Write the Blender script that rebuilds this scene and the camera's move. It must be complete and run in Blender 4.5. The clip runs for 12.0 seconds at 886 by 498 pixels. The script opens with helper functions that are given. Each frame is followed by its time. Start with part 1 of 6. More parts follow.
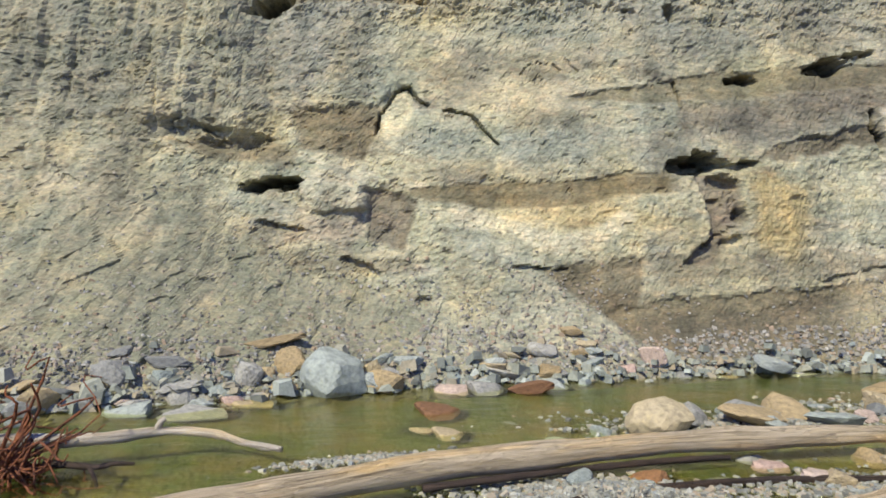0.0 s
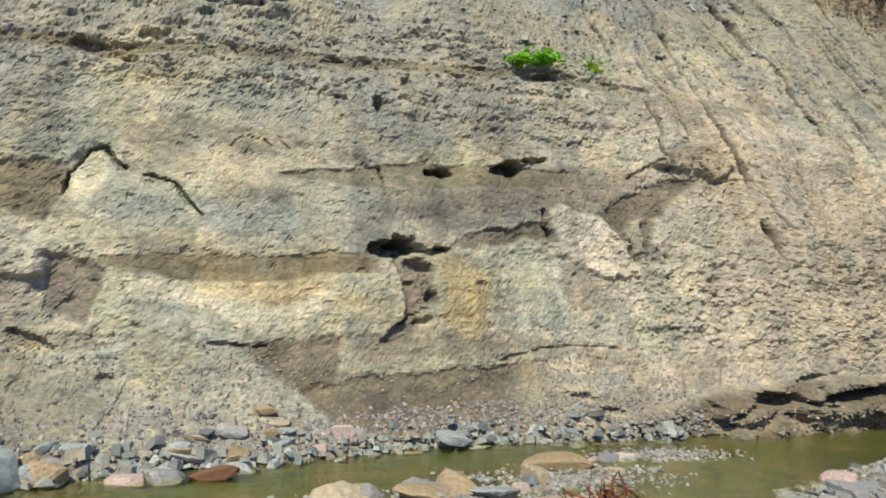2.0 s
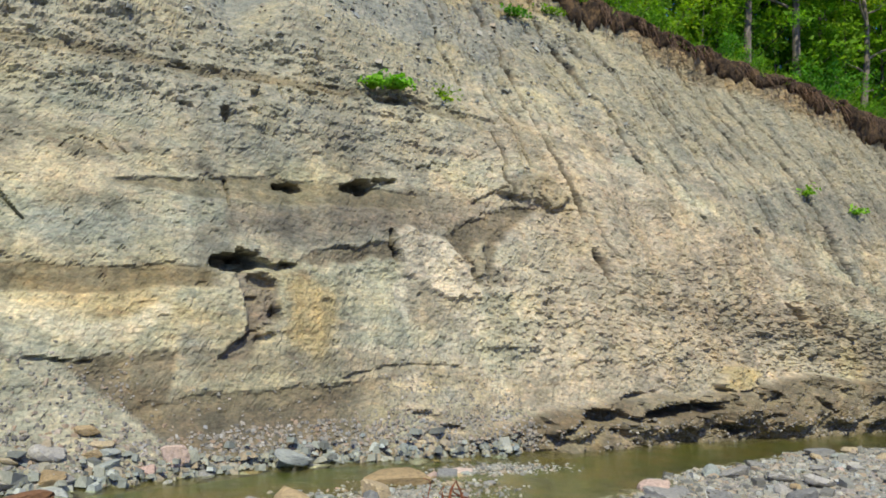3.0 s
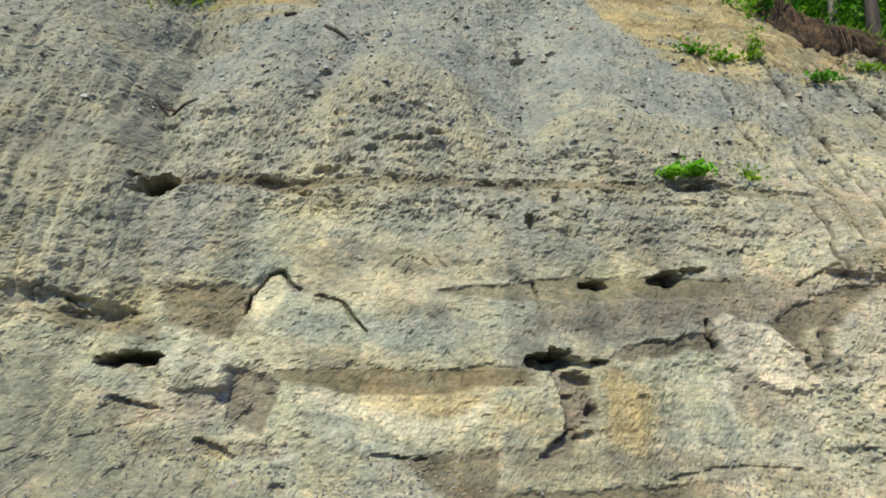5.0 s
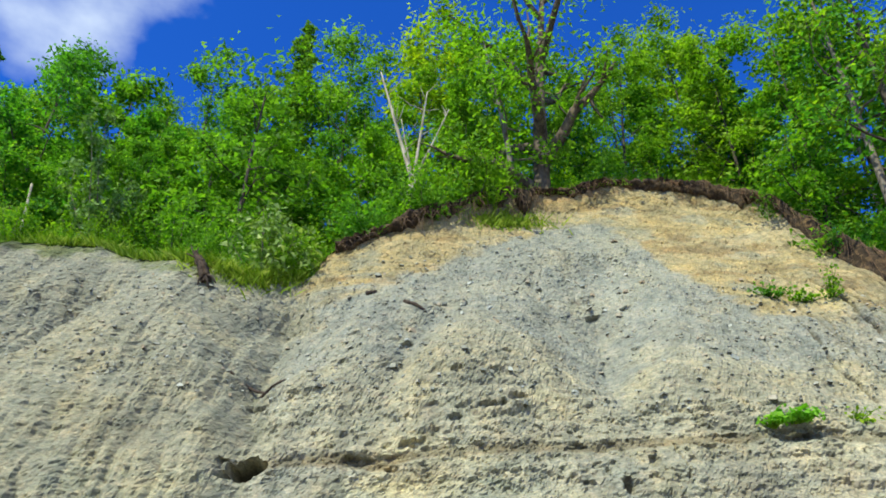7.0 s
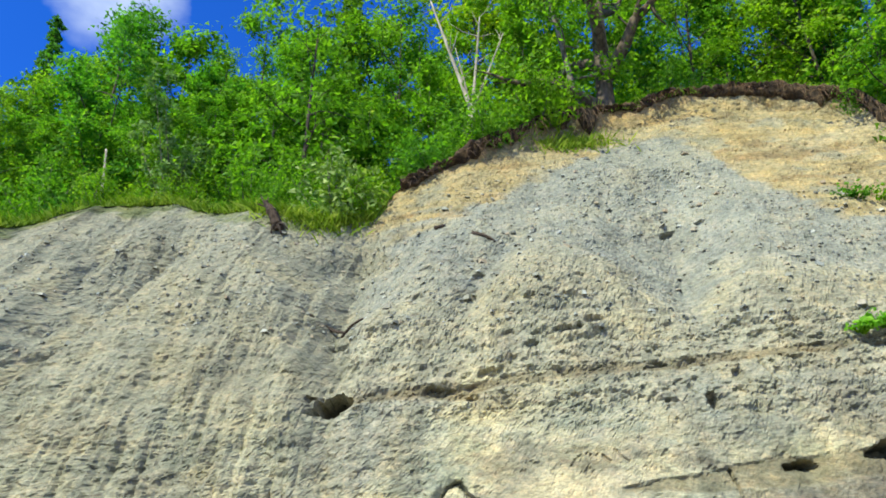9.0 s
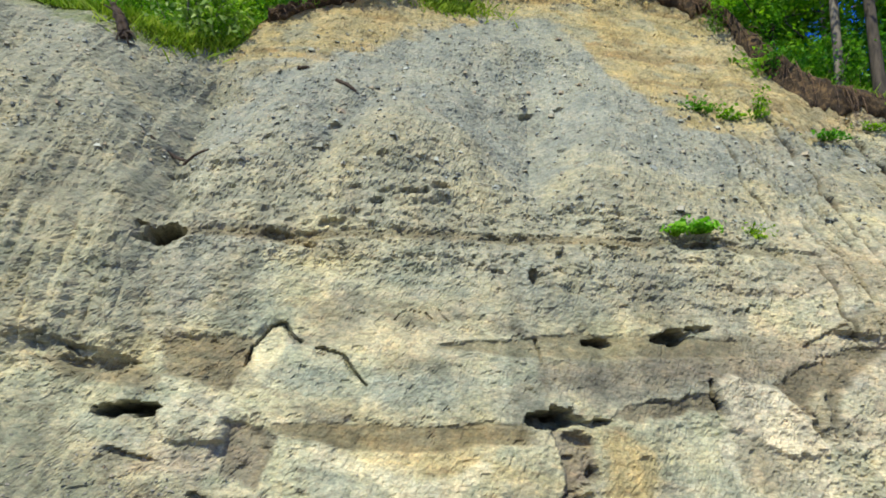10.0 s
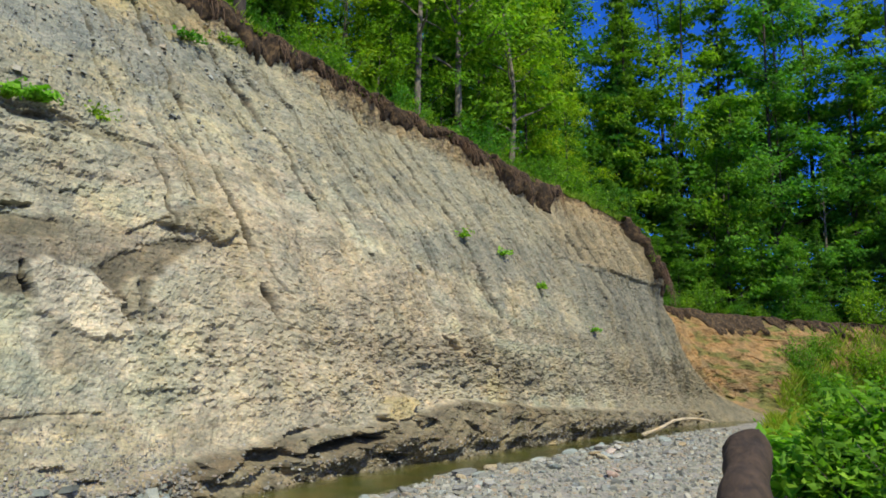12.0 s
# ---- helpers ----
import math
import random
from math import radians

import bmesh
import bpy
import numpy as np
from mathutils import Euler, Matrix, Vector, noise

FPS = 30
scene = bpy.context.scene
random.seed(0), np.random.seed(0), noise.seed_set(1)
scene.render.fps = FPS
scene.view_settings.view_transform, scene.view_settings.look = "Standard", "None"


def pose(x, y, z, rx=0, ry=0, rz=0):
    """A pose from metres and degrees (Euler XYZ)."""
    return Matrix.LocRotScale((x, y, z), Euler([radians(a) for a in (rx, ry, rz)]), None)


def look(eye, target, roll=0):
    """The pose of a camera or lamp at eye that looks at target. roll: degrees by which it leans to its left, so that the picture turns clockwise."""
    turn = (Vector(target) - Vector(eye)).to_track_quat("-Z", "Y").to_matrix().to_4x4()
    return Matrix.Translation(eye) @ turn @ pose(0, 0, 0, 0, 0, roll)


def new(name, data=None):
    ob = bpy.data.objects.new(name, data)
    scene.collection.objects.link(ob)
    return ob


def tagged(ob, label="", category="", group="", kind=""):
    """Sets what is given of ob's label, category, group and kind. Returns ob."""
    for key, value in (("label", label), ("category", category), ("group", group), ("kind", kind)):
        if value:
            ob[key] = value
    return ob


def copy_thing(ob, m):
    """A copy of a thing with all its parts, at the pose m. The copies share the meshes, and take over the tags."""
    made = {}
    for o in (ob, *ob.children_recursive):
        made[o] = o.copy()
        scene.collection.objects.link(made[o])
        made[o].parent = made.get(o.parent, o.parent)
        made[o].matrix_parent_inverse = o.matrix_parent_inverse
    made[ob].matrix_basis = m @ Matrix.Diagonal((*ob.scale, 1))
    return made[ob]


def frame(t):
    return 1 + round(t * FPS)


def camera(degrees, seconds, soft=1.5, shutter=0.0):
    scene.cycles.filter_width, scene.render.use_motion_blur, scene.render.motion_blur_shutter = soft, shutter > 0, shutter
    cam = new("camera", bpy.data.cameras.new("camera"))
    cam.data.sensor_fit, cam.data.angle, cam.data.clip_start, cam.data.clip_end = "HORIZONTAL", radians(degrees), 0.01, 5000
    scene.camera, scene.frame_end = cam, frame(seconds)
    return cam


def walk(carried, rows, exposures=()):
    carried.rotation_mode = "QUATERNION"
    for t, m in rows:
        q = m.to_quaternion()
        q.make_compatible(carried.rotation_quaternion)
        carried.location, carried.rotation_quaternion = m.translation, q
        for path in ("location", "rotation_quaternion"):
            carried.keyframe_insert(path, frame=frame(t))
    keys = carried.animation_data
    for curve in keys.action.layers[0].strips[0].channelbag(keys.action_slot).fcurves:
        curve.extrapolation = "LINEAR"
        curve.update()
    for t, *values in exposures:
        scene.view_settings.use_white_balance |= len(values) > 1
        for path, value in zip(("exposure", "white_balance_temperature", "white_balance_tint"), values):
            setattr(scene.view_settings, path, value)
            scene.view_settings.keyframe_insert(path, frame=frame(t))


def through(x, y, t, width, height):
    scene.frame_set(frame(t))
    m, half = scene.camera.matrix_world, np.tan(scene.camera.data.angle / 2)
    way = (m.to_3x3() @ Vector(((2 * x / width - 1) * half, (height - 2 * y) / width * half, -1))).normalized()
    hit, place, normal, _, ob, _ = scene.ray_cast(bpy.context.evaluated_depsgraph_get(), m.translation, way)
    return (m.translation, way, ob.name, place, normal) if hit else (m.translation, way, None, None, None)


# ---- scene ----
cam = camera(62.15, 12.0, soft=1.75)
# seconds, place in metres, heading to the left, upward tilt, lean to the left in degrees
PATH = [
    (0, -0.288, 0.238, 1.700, -0.01, -2.13, 0.47),
    (0.5, -0.260, 0.234, 1.700, -5.84, -3.09, 0.76),
    (1, -0.244, 0.205, 1.728, -3.84, -2.73, -2.07),
    (1.5, -0.075, 0.147, 1.856, -7.15, -2.09, 1.46),
    (2, 0.005, 0.096, 1.918, -20.77, 3.19, 2.94),
    (2.5, -0.006, 0.098, 1.819, -33.20, 5.80, 3.74),
    (2.7, -0.013, 0.084, 1.818, -33.53, 5.81, 3.95),
    (4.3, 0.037, -0.004, 1.661, -18.04, 8.30, 3.59),
    (4.5, 0.022, -0.012, 1.654, -16.14, 9.27, 3.74),
    (5, -0.002, -0.032, 1.681, -8.08, 12.63, 2.92),
    (5.5, -0.037, -0.032, 1.715, -4.93, 19.44, 3.04),
    (6, -0.059, -0.034, 1.757, -3.73, 26.81, 2.16),
    (6.5, -0.083, -0.042, 1.780, -2.60, 31.13, 2.60),
    (6.7, -0.087, -0.045, 1.778, -1.90, 32.43, 2.14),
    (8.3, 0.004, -0.052, 1.873, 3.70, 31.54, -0.44),
    (8.5, -0.005, -0.052, 1.865, 4.29, 30.72, -0.94),
    (9, -0.000, -0.028, 1.828, 5.44, 26.91, -0.17),
    (9.5, 0.066, -0.033, 1.796, 3.32, 21.70, 1.97),
    (10, 0.114, -0.079, 1.790, -6.92, 16.23, 4.25),
    (10.5, 0.155, -0.098, 1.833, -19.29, 13.41, 3.96),
    (11, 0.203, -0.118, 1.839, -35.99, 12.52, 4.55),
    (11.5, 0.261, -0.134, 1.838, -46.79, 10.87, 3.44),
    (12, 0.324, -0.150, 1.850, -56.46, 9.74, 1.64),
]
walk(cam, [(t, pose(x, y, z, 90 + tilt, 0, yaw) @ pose(0, 0, 0, 0, 0, lean)) for t, x, y, z, yaw, tilt, lean in PATH],
     # the camera brightens its picture and lets it turn greener where it looks up into the trees
     [(0, 0.50, 6500, 12), (2.5, 0.42, 6500, 11), (4.5, 0.46, 6500, 8), (5.5, 0.46, 6500, 4), (6.5, 0.67, 6500, 1), (8.5, 0.93, 6500, 1), (9.5, 0.88, 6500, 2), (10, 0.64, 6500, 4), (10.5, 0.48, 6500, 6), (12, 0.40, 6500, 7)])

# ---- light ----
SUN_TO = Vector((-0.46, -0.68, 0.95)).normalized()
sky_world = bpy.data.worlds.new("sky")
scene.world = sky_world
sky_world.use_nodes = True
wt = sky_world.node_tree
wt.nodes.clear()
w_out = wt.nodes.new("ShaderNodeOutputWorld")
w_bg = wt.nodes.new("ShaderNodeBackground")
w_sky = wt.nodes.new("ShaderNodeTexSky")
w_sky.sky_type = "NISHITA"
w_sky.sun_disc = False
w_sky.sun_elevation = math.asin(SUN_TO.z)
w_sky.sun_rotation = math.atan2(SUN_TO.x, SUN_TO.y)
w_sky.air_density, w_sky.dust_density, w_sky.ozone_density = 0.9, 0.2, 5.0
w_bg.inputs["Strength"].default_value = 0.15
# fair-weather clouds in the upper sky
w_co = wt.nodes.new("ShaderNodeTexCoord")
w_map = wt.nodes.new("ShaderNodeMapping")
w_map.inputs["Location"].default_value = (0.35, 0.1, 0.0)
w_map.inputs["Scale"].default_value = (1.6, 1.6, 2.6)
w_noise = wt.nodes.new("ShaderNodeTexNoise")
w_noise.inputs["Scale"].default_value = 1.5
w_noise.inputs["Detail"].default_value = 7.0
w_ramp = wt.nodes.new("ShaderNodeValToRGB")
w_ramp.color_ramp.elements[0].position, w_ramp.color_ramp.elements[1].position = 0.60, 0.76
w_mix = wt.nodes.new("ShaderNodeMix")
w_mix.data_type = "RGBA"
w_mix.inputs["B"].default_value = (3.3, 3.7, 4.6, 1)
wt.links.new(w_co.outputs["Generated"], w_map.inputs["Vector"])
wt.links.new(w_map.outputs["Vector"], w_noise.inputs["Vector"])
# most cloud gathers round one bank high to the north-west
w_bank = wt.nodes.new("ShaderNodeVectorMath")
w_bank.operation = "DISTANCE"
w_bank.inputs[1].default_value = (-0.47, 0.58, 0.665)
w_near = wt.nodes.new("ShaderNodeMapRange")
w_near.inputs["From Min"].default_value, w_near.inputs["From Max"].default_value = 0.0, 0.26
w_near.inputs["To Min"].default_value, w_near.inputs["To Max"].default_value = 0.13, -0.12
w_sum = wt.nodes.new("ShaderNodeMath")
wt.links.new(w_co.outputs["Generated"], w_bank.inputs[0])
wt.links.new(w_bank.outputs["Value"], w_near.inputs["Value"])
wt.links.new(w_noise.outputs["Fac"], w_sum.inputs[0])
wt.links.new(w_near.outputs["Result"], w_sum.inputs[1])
# broken cloud over the unseen southern half of the sky, added as neutral fill light
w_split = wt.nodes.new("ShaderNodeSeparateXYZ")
w_south_fill = wt.nodes.new("ShaderNodeMapRange")
w_south_fill.inputs["From Min"].default_value, w_south_fill.inputs["From Max"].default_value = 0.15, -0.45
w_south_fill.inputs["To Min"].default_value, w_south_fill.inputs["To Max"].default_value = 0.0, 0.30
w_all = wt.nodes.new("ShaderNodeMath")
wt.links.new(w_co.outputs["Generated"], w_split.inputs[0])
wt.links.new(w_split.outputs["Y"], w_south_fill.inputs["Value"])
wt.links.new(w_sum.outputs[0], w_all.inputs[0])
wt.links.new(w_south_fill.outputs["Result"], w_all.inputs[1])
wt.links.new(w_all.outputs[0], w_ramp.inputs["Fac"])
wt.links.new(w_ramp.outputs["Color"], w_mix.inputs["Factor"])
w_deep = wt.nodes.new("ShaderNodeMix")
w_deep.data_type, w_deep.blend_type = "RGBA", "MULTIPLY"
w_deep.inputs["Factor"].default_value = 1.0
w_deep.inputs["B"].default_value = (0.11, 0.39, 1.0, 1)
wt.links.new(w_sky.outputs["Color"], w_deep.inputs["A"])
wt.links.new(w_deep.outputs["Result"], w_mix.inputs["A"])
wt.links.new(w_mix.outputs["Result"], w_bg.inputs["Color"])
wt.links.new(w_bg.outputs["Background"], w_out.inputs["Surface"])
sun_data = bpy.data.lights.new("sun", "SUN")
sun_data.energy, sun_data.angle, sun_data.color = 3.95, radians(0.53), (1.0, 0.93, 0.70)
sun = new("sun", sun_data)
sun.matrix_world = look(SUN_TO * 60, (0, 0, 0))


# ---- materials ----
class Nodes:
    """A small builder for procedural node materials."""

    def __init__(self, name):
        self.mat = bpy.data.materials.new(name)
        self.mat.use_nodes = True
        self.t = self.mat.node_tree
        self.t.nodes.clear()
        self.out = self.t.nodes.new("ShaderNodeOutputMaterial")
        self.coord = self.t.nodes.new("ShaderNodeTexCoord")

    def node(self, kind, **inputs):
        n = self.t.nodes.new("ShaderNode" + kind)
        for key, value in inputs.items():
            self.put(n.inputs[key.replace("_", " ")], value)
        return n

    def put(self, socket, value):
        if isinstance(value, bpy.types.NodeSocket):
            self.t.links.new(value, socket)
        else:
            socket.default_value = value

    def noise(self, scale, detail=6.0, rough=0.6, stretch=(1, 1, 1), vector=None, distort=0.0):
        m = self.node("Mapping", Scale=stretch, Vector=vector or self.coord.outputs["Object"])
        n = self.node("TexNoise", Scale=scale, Detail=detail, Roughness=rough, Vector=m.outputs["Vector"], Distortion=distort)
        return n.outputs["Fac"]

    def cells(self, scale, stretch=(1, 1, 1), feature="F1", out="Distance"):
        m = self.node("Mapping", Scale=stretch, Vector=self.coord.outputs["Object"])
        n = self.t.nodes.new("ShaderNodeTexVoronoi")
        n.feature = feature
        n.inputs["Scale"].default_value = scale
        self.t.links.new(m.outputs["Vector"], n.inputs["Vector"])
        return n.outputs[out]

    def ramp(self, fac, *stops):
        n = self.t.nodes.new("ShaderNodeValToRGB")
        while len(n.color_ramp.elements) < len(stops):
            n.color_ramp.elements.new(0.5)
        for e, (at, c) in zip(n.color_ramp.elements, stops):
            e.position, e.color = at, (*c, 1) if len(c) == 3 else c
        self.put(n.inputs["Fac"], fac)
        return n.outputs["Color"]

    def mix(self, fac, a, b, blend="MIX"):
        n = self.t.nodes.new("ShaderNodeMix")
        n.data_type, n.blend_type = "RGBA", blend
        for key, value in (("Factor", fac), ("A", a), ("B", b)):
            self.put(n.inputs[key], (*value, 1) if isinstance(value, tuple) and len(value) == 3 else value)
        return n.outputs["Result"]

    def math(self, op, a, b=0.0, c=0.0):
        n = self.t.nodes.new("ShaderNodeMath")
        n.operation = op
        for socket, value in zip(n.inputs, (a, b, c)):
            self.put(socket, value)
        return n.outputs[0]

    def bump(self, height, strength=0.5, distance=0.02, under=None):
        n = self.node("Bump", Strength=strength, Distance=distance, Height=height)
        if under:
            self.t.links.new(under, n.inputs["Normal"])
        return n.outputs["Normal"]

    def finish(self, color, rough=0.9, normal=None, metal=0.0, **more):
        p = self.node("BsdfPrincipled", Roughness=rough, Metallic=metal, **more)
        self.put(p.inputs["Base Color"], (*color, 1) if isinstance(color, tuple) and len(color) == 3 else color)
        if normal:
            self.t.links.new(normal, p.inputs["Normal"])
        self.t.links.new(p.outputs[0], self.out.inputs["Surface"])
        return self.mat


def shale_material():
    """Weathered shale: rock-layer colours and painted runnel shade come from the mesh, grain and chips from here."""
    m = Nodes("weathered_shale")
    tint = m.node("Attribute")
    tint.attribute_name = "strata_shade"
    chips = m.cells(19.0, (0.8, 0.8, 2.2), out="Color")
    chip_fac = m.node("RGBToBW", Color=chips).outputs[0]
    c = m.mix(0.55, tint.outputs["Color"], m.mix(1.0, tint.outputs["Color"], m.ramp(chip_fac, (0.1, (0.68, 0.68, 0.70)), (0.5, (1, 1, 1)), (0.92, (1.38, 1.35, 1.28))), "MULTIPLY"))
    grain = m.noise(30.0, 8.0, 0.72, (1, 1, 1.6))
    c = m.mix(0.6, c, m.ramp(grain, (0.28, (0.5, 0.5, 0.52)), (0.5, (1, 1, 1)), (0.72, (1.42, 1.40, 1.34))), "MULTIPLY")
    stain = m.noise(1.3, 6.0, 0.6, (1, 1, 0.6))
    c = m.mix(0.8, c, m.ramp(stain, (0.32, (0.66, 0.70, 0.74)), (0.5, (1, 1, 1)), (0.68, (1.18, 1.10, 0.94))), "MULTIPLY")
    patch = m.noise(2.6, 12.0, 0.74, (1, 1, 1.7), distort=0.3)
    c = m.mix(0.85, c, m.ramp(patch, (0.36, (0.58, 0.54, 0.52)), (0.44, (0.84, 0.87, 0.83)), (0.51, (0.94, 0.97, 0.95)), (0.57, (1.07, 1.02, 0.94)), (0.65, (1.22, 1.19, 1.12))), "MULTIPLY")
    fleck = m.noise(8.0, 10.0, 0.76, (1, 1, 1.6), distort=0.5)
    c = m.mix(0.8, c, m.ramp(fleck, (0.35, (0.50, 0.48, 0.48)), (0.44, (0.84, 0.87, 0.83)), (0.51, (0.95, 0.97, 0.96)), (0.57, (1.10, 1.03, 0.96)), (0.66, (1.40, 1.37, 1.30))), "MULTIPLY")
    shard = m.node("RGBToBW", Color=m.cells(9.0, (1, 1, 1.9), out="Color")).outputs[0]
    crumb = m.node("RGBToBW", Color=m.cells(24.0, (1, 1, 1.7), out="Color")).outputs[0]
    n = m.bump(m.noise(60.0, 6.0, 0.7, (1, 1, 1.5)), 0.45, 0.02)
    n = m.bump(crumb, 0.40, 0.02, n)
    n = m.bump(shard, 0.25, 0.03, n)
    n = m.bump(m.noise(7.0, 8.0, 0.72, (0.8, 0.8, 1.8)), 0.45, 0.06, n)
    return m.finish(c, 0.92, n, **{"Specular_IOR_Level": 0.25})


def stone_material(name, a, b, c3):
    """Creek stone; each stone takes its own shade between three."""
    m = Nodes(name)
    info = m.node("ObjectInfo")
    base = m.ramp(info.outputs["Random"], (0.0, a), (0.5, b), (1.0, c3))
    g = m.noise(9.0, 7.0, 0.65)
    base = m.mix(0.8, base, m.ramp(g, (0.3, (0.5, 0.5, 0.5)), (0.5, (1, 1, 1)), (0.7, (1.35, 1.32, 1.24))), "MULTIPLY")
    base = m.mix(0.5, base, m.ramp(m.noise(60.0, 5.0, 0.7), (0.3, (0.6, 0.6, 0.6)), (0.7, (1.35, 1.35, 1.35))), "MULTIPLY")
    n = m.bump(m.noise(26.0, 6.0, 0.7), 0.5, 0.02)
    n = m.bump(m.cells(7.0), 0.3, 0.03, n)
    return m.finish(base, 0.82, n)


def gravel_material(name, dark=1.0, tint=(1, 1, 1)):
    """Loose gravel in which each small stone has its own shade."""
    m = Nodes(name)
    geo = m.node("NewGeometry")
    d = dark
    base = m.ramp(geo.outputs["Random Per Island"], (0.0, (0.12 * d, 0.115 * d, 0.105 * d)), (0.25, (0.25 * d, 0.245 * d, 0.215 * d)), (0.6, (0.36 * d, 0.33 * d, 0.27 * d)), (0.8, (0.34 * d, 0.25 * d, 0.17 * d)), (0.9, (0.48 * d, 0.46 * d, 0.41 * d)), (1.0, (0.25 * d, 0.265 * d, 0.265 * d)))
    base = m.mix(0.6, base, m.ramp(m.noise(40.0, 5.0, 0.7), (0.3, (0.6, 0.6, 0.6)), (0.7, (1.3, 1.3, 1.3))), "MULTIPLY")
    base = m.mix(1.0, base, tint, "MULTIPLY")
    return m.finish(base, 0.85, m.bump(m.noise(50.0, 4.0, 0.6), 0.4, 0.01))


def ground_material():
    """Gravel bar above the water, silty green creek bed below it, by the height of the ground itself."""
    m = Nodes("creek_ground")
    mask = m.node("Attribute")
    mask.attribute_name = "wet"
    peb = m.cells(22.0, (1, 1, 1), out="Color")
    peb_fac = m.node("RGBToBW", Color=peb).outputs[0]
    dry = m.ramp(peb_fac, (0.1, (0.15, 0.145, 0.13)), (0.45, (0.27, 0.26, 0.235)), (0.75, (0.34, 0.31, 0.26)), (1.0, (0.44, 0.42, 0.38)))
    patch = m.noise(1.6, 6.0, 0.65)
    bed = m.ramp(patch, (0.30, (0.030, 0.040, 0.012)), (0.45, (0.075, 0.095, 0.020)), (0.56, (0.115, 0.100, 0.028)), (0.70, (0.15, 0.115, 0.05)))
    bed = m.mix(0.45, bed, m.ramp(m.noise(11.0, 6.0, 0.7), (0.3, (0.35, 0.35, 0.3)), (0.7, (1.5, 1.45, 1.2))), "MULTIPLY")
    c = m.mix(mask.outputs["Fac"], dry, bed)
    n = m.bump(m.cells(22.0), 0.6, 0.03)
    n = m.bump(m.noise(70.0, 5.0, 0.7), 0.5, 0.01, n)
    return m.finish(c, m.math("MULTIPLY_ADD", mask.outputs["Fac"], -0.35, 0.9), n)


def water_material():
    m = Nodes("creek_water")
    big = m.noise(2.2, 4.0, 0.55, (1, 2.6, 1), distort=0.6)
    small = m.noise(11.0, 4.0, 0.6, (0.7, 2.0, 1), distort=0.4)
    n = m.bump(big, 0.25, 0.06)
    n = m.bump(small, 0.22, 0.02, n)
    return m.finish((0.62, 0.68, 0.40), 0.06, n, **{"Transmission_Weight": 1.0, "IOR": 1.33})


def wood_material(name, pale, mid, dark, along=None):
    """Driftwood, with grain along the piece's own length."""
    m = Nodes(name)
    vec = None
    if along is None:
        run = m.node("Attribute")
        run.attribute_name = "run"
        vec = run.outputs["Vector"]
    grain = m.noise(3.0, 8.0, 0.68, along or (0.45, 3.2, 3.2), vec, 0.25)
    c = m.ramp(grain, (0.33, dark), (0.45, mid), (0.62, pale))
    c = m.mix(0.75, c, m.ramp(m.noise(0.9, 5.0, 0.6, (1, 1, 1), vec), (0.3, (0.74, 0.72, 0.70)), (0.5, (1, 1, 1)), (0.7, (1.25, 1.02, 0.62)), ), "MULTIPLY")
    split = m.noise(9.0, 6.0, 0.7, along or (0.12, 5.0, 5.0), vec, 0.15)
    c = m.mix(0.8, c, m.ramp(split, (0.36, (0.55, 0.50, 0.46)), (0.46, (1.0, 1.0, 1.0)), (0.62, (1.2, 1.18, 1.15))), "MULTIPLY")
    n = m.bump(grain, 0.9, 0.04)
    n = m.bump(split, 0.8, 0.02, n)
    return m.finish(c, 0.85, n)


def bark_material(name, pale, dark):
    m = Nodes(name)
    g = m.noise(7.0, 7.0, 0.7, (1, 1, 0.25), distort=0.4)
    c = m.ramp(g, (0.35, dark), (0.62, pale))
    n = m.bump(g, 0.8, 0.04)
    return m.finish(c, 0.92, n)


def leaf_material(name, dark, mid, light, through=0.45):
    """Leaves with some light passing through them; each leaf has its own shade of green."""
    m = Nodes(name)
    geo = m.node("NewGeometry")
    info = m.node("ObjectInfo")
    c = m.ramp(geo.outputs["Random Per Island"], (0.0, dark), (0.55, mid), (1.0, light))
    c = m.mix(0.9, c, m.ramp(info.outputs["Random"], (0.0, (0.62, 0.88, 1.0)), (0.35, (0.88, 0.97, 0.95)), (0.65, (1.05, 1.04, 0.9)), (1.0, (1.45, 1.18, 0.72))), "MULTIPLY")
    c = m.mix(0.7, c, m.ramp(m.noise(0.45, 3.0, 0.5), (0.35, (0.72, 0.82, 0.8)), (0.65, (1.18, 1.12, 1.0))), "MULTIPLY")
    d = m.node("BsdfPrincipled", Roughness=0.6)
    m.put(d.inputs["Base Color"], c)
    d.inputs["Specular IOR Level"].default_value = 0.12
    tr = m.node("BsdfTranslucent", Color=m.mix(1.0, c, (1.25, 1.45, 0.40), "MULTIPLY"))
    mx = m.node("MixShader", Fac=through)
    m.t.links.new(d.outputs[0], mx.inputs[1])
    m.t.links.new(tr.outputs[0], mx.inputs[2])
    m.t.links.new(mx.outputs[0], m.out.inputs["Surface"])
    return m.mat


def soil_material(name, a, b, c3):
    m = Nodes(name)
    g = m.noise(5.0, 9.0, 0.75, distort=0.5)
    c = m.ramp(g, (0.36, a), (0.5, b), (0.64, c3))
    n = m.bump(m.noise(14.0, 7.0, 0.7), 0.8, 0.06)
    return m.finish(c, 0.95, n)


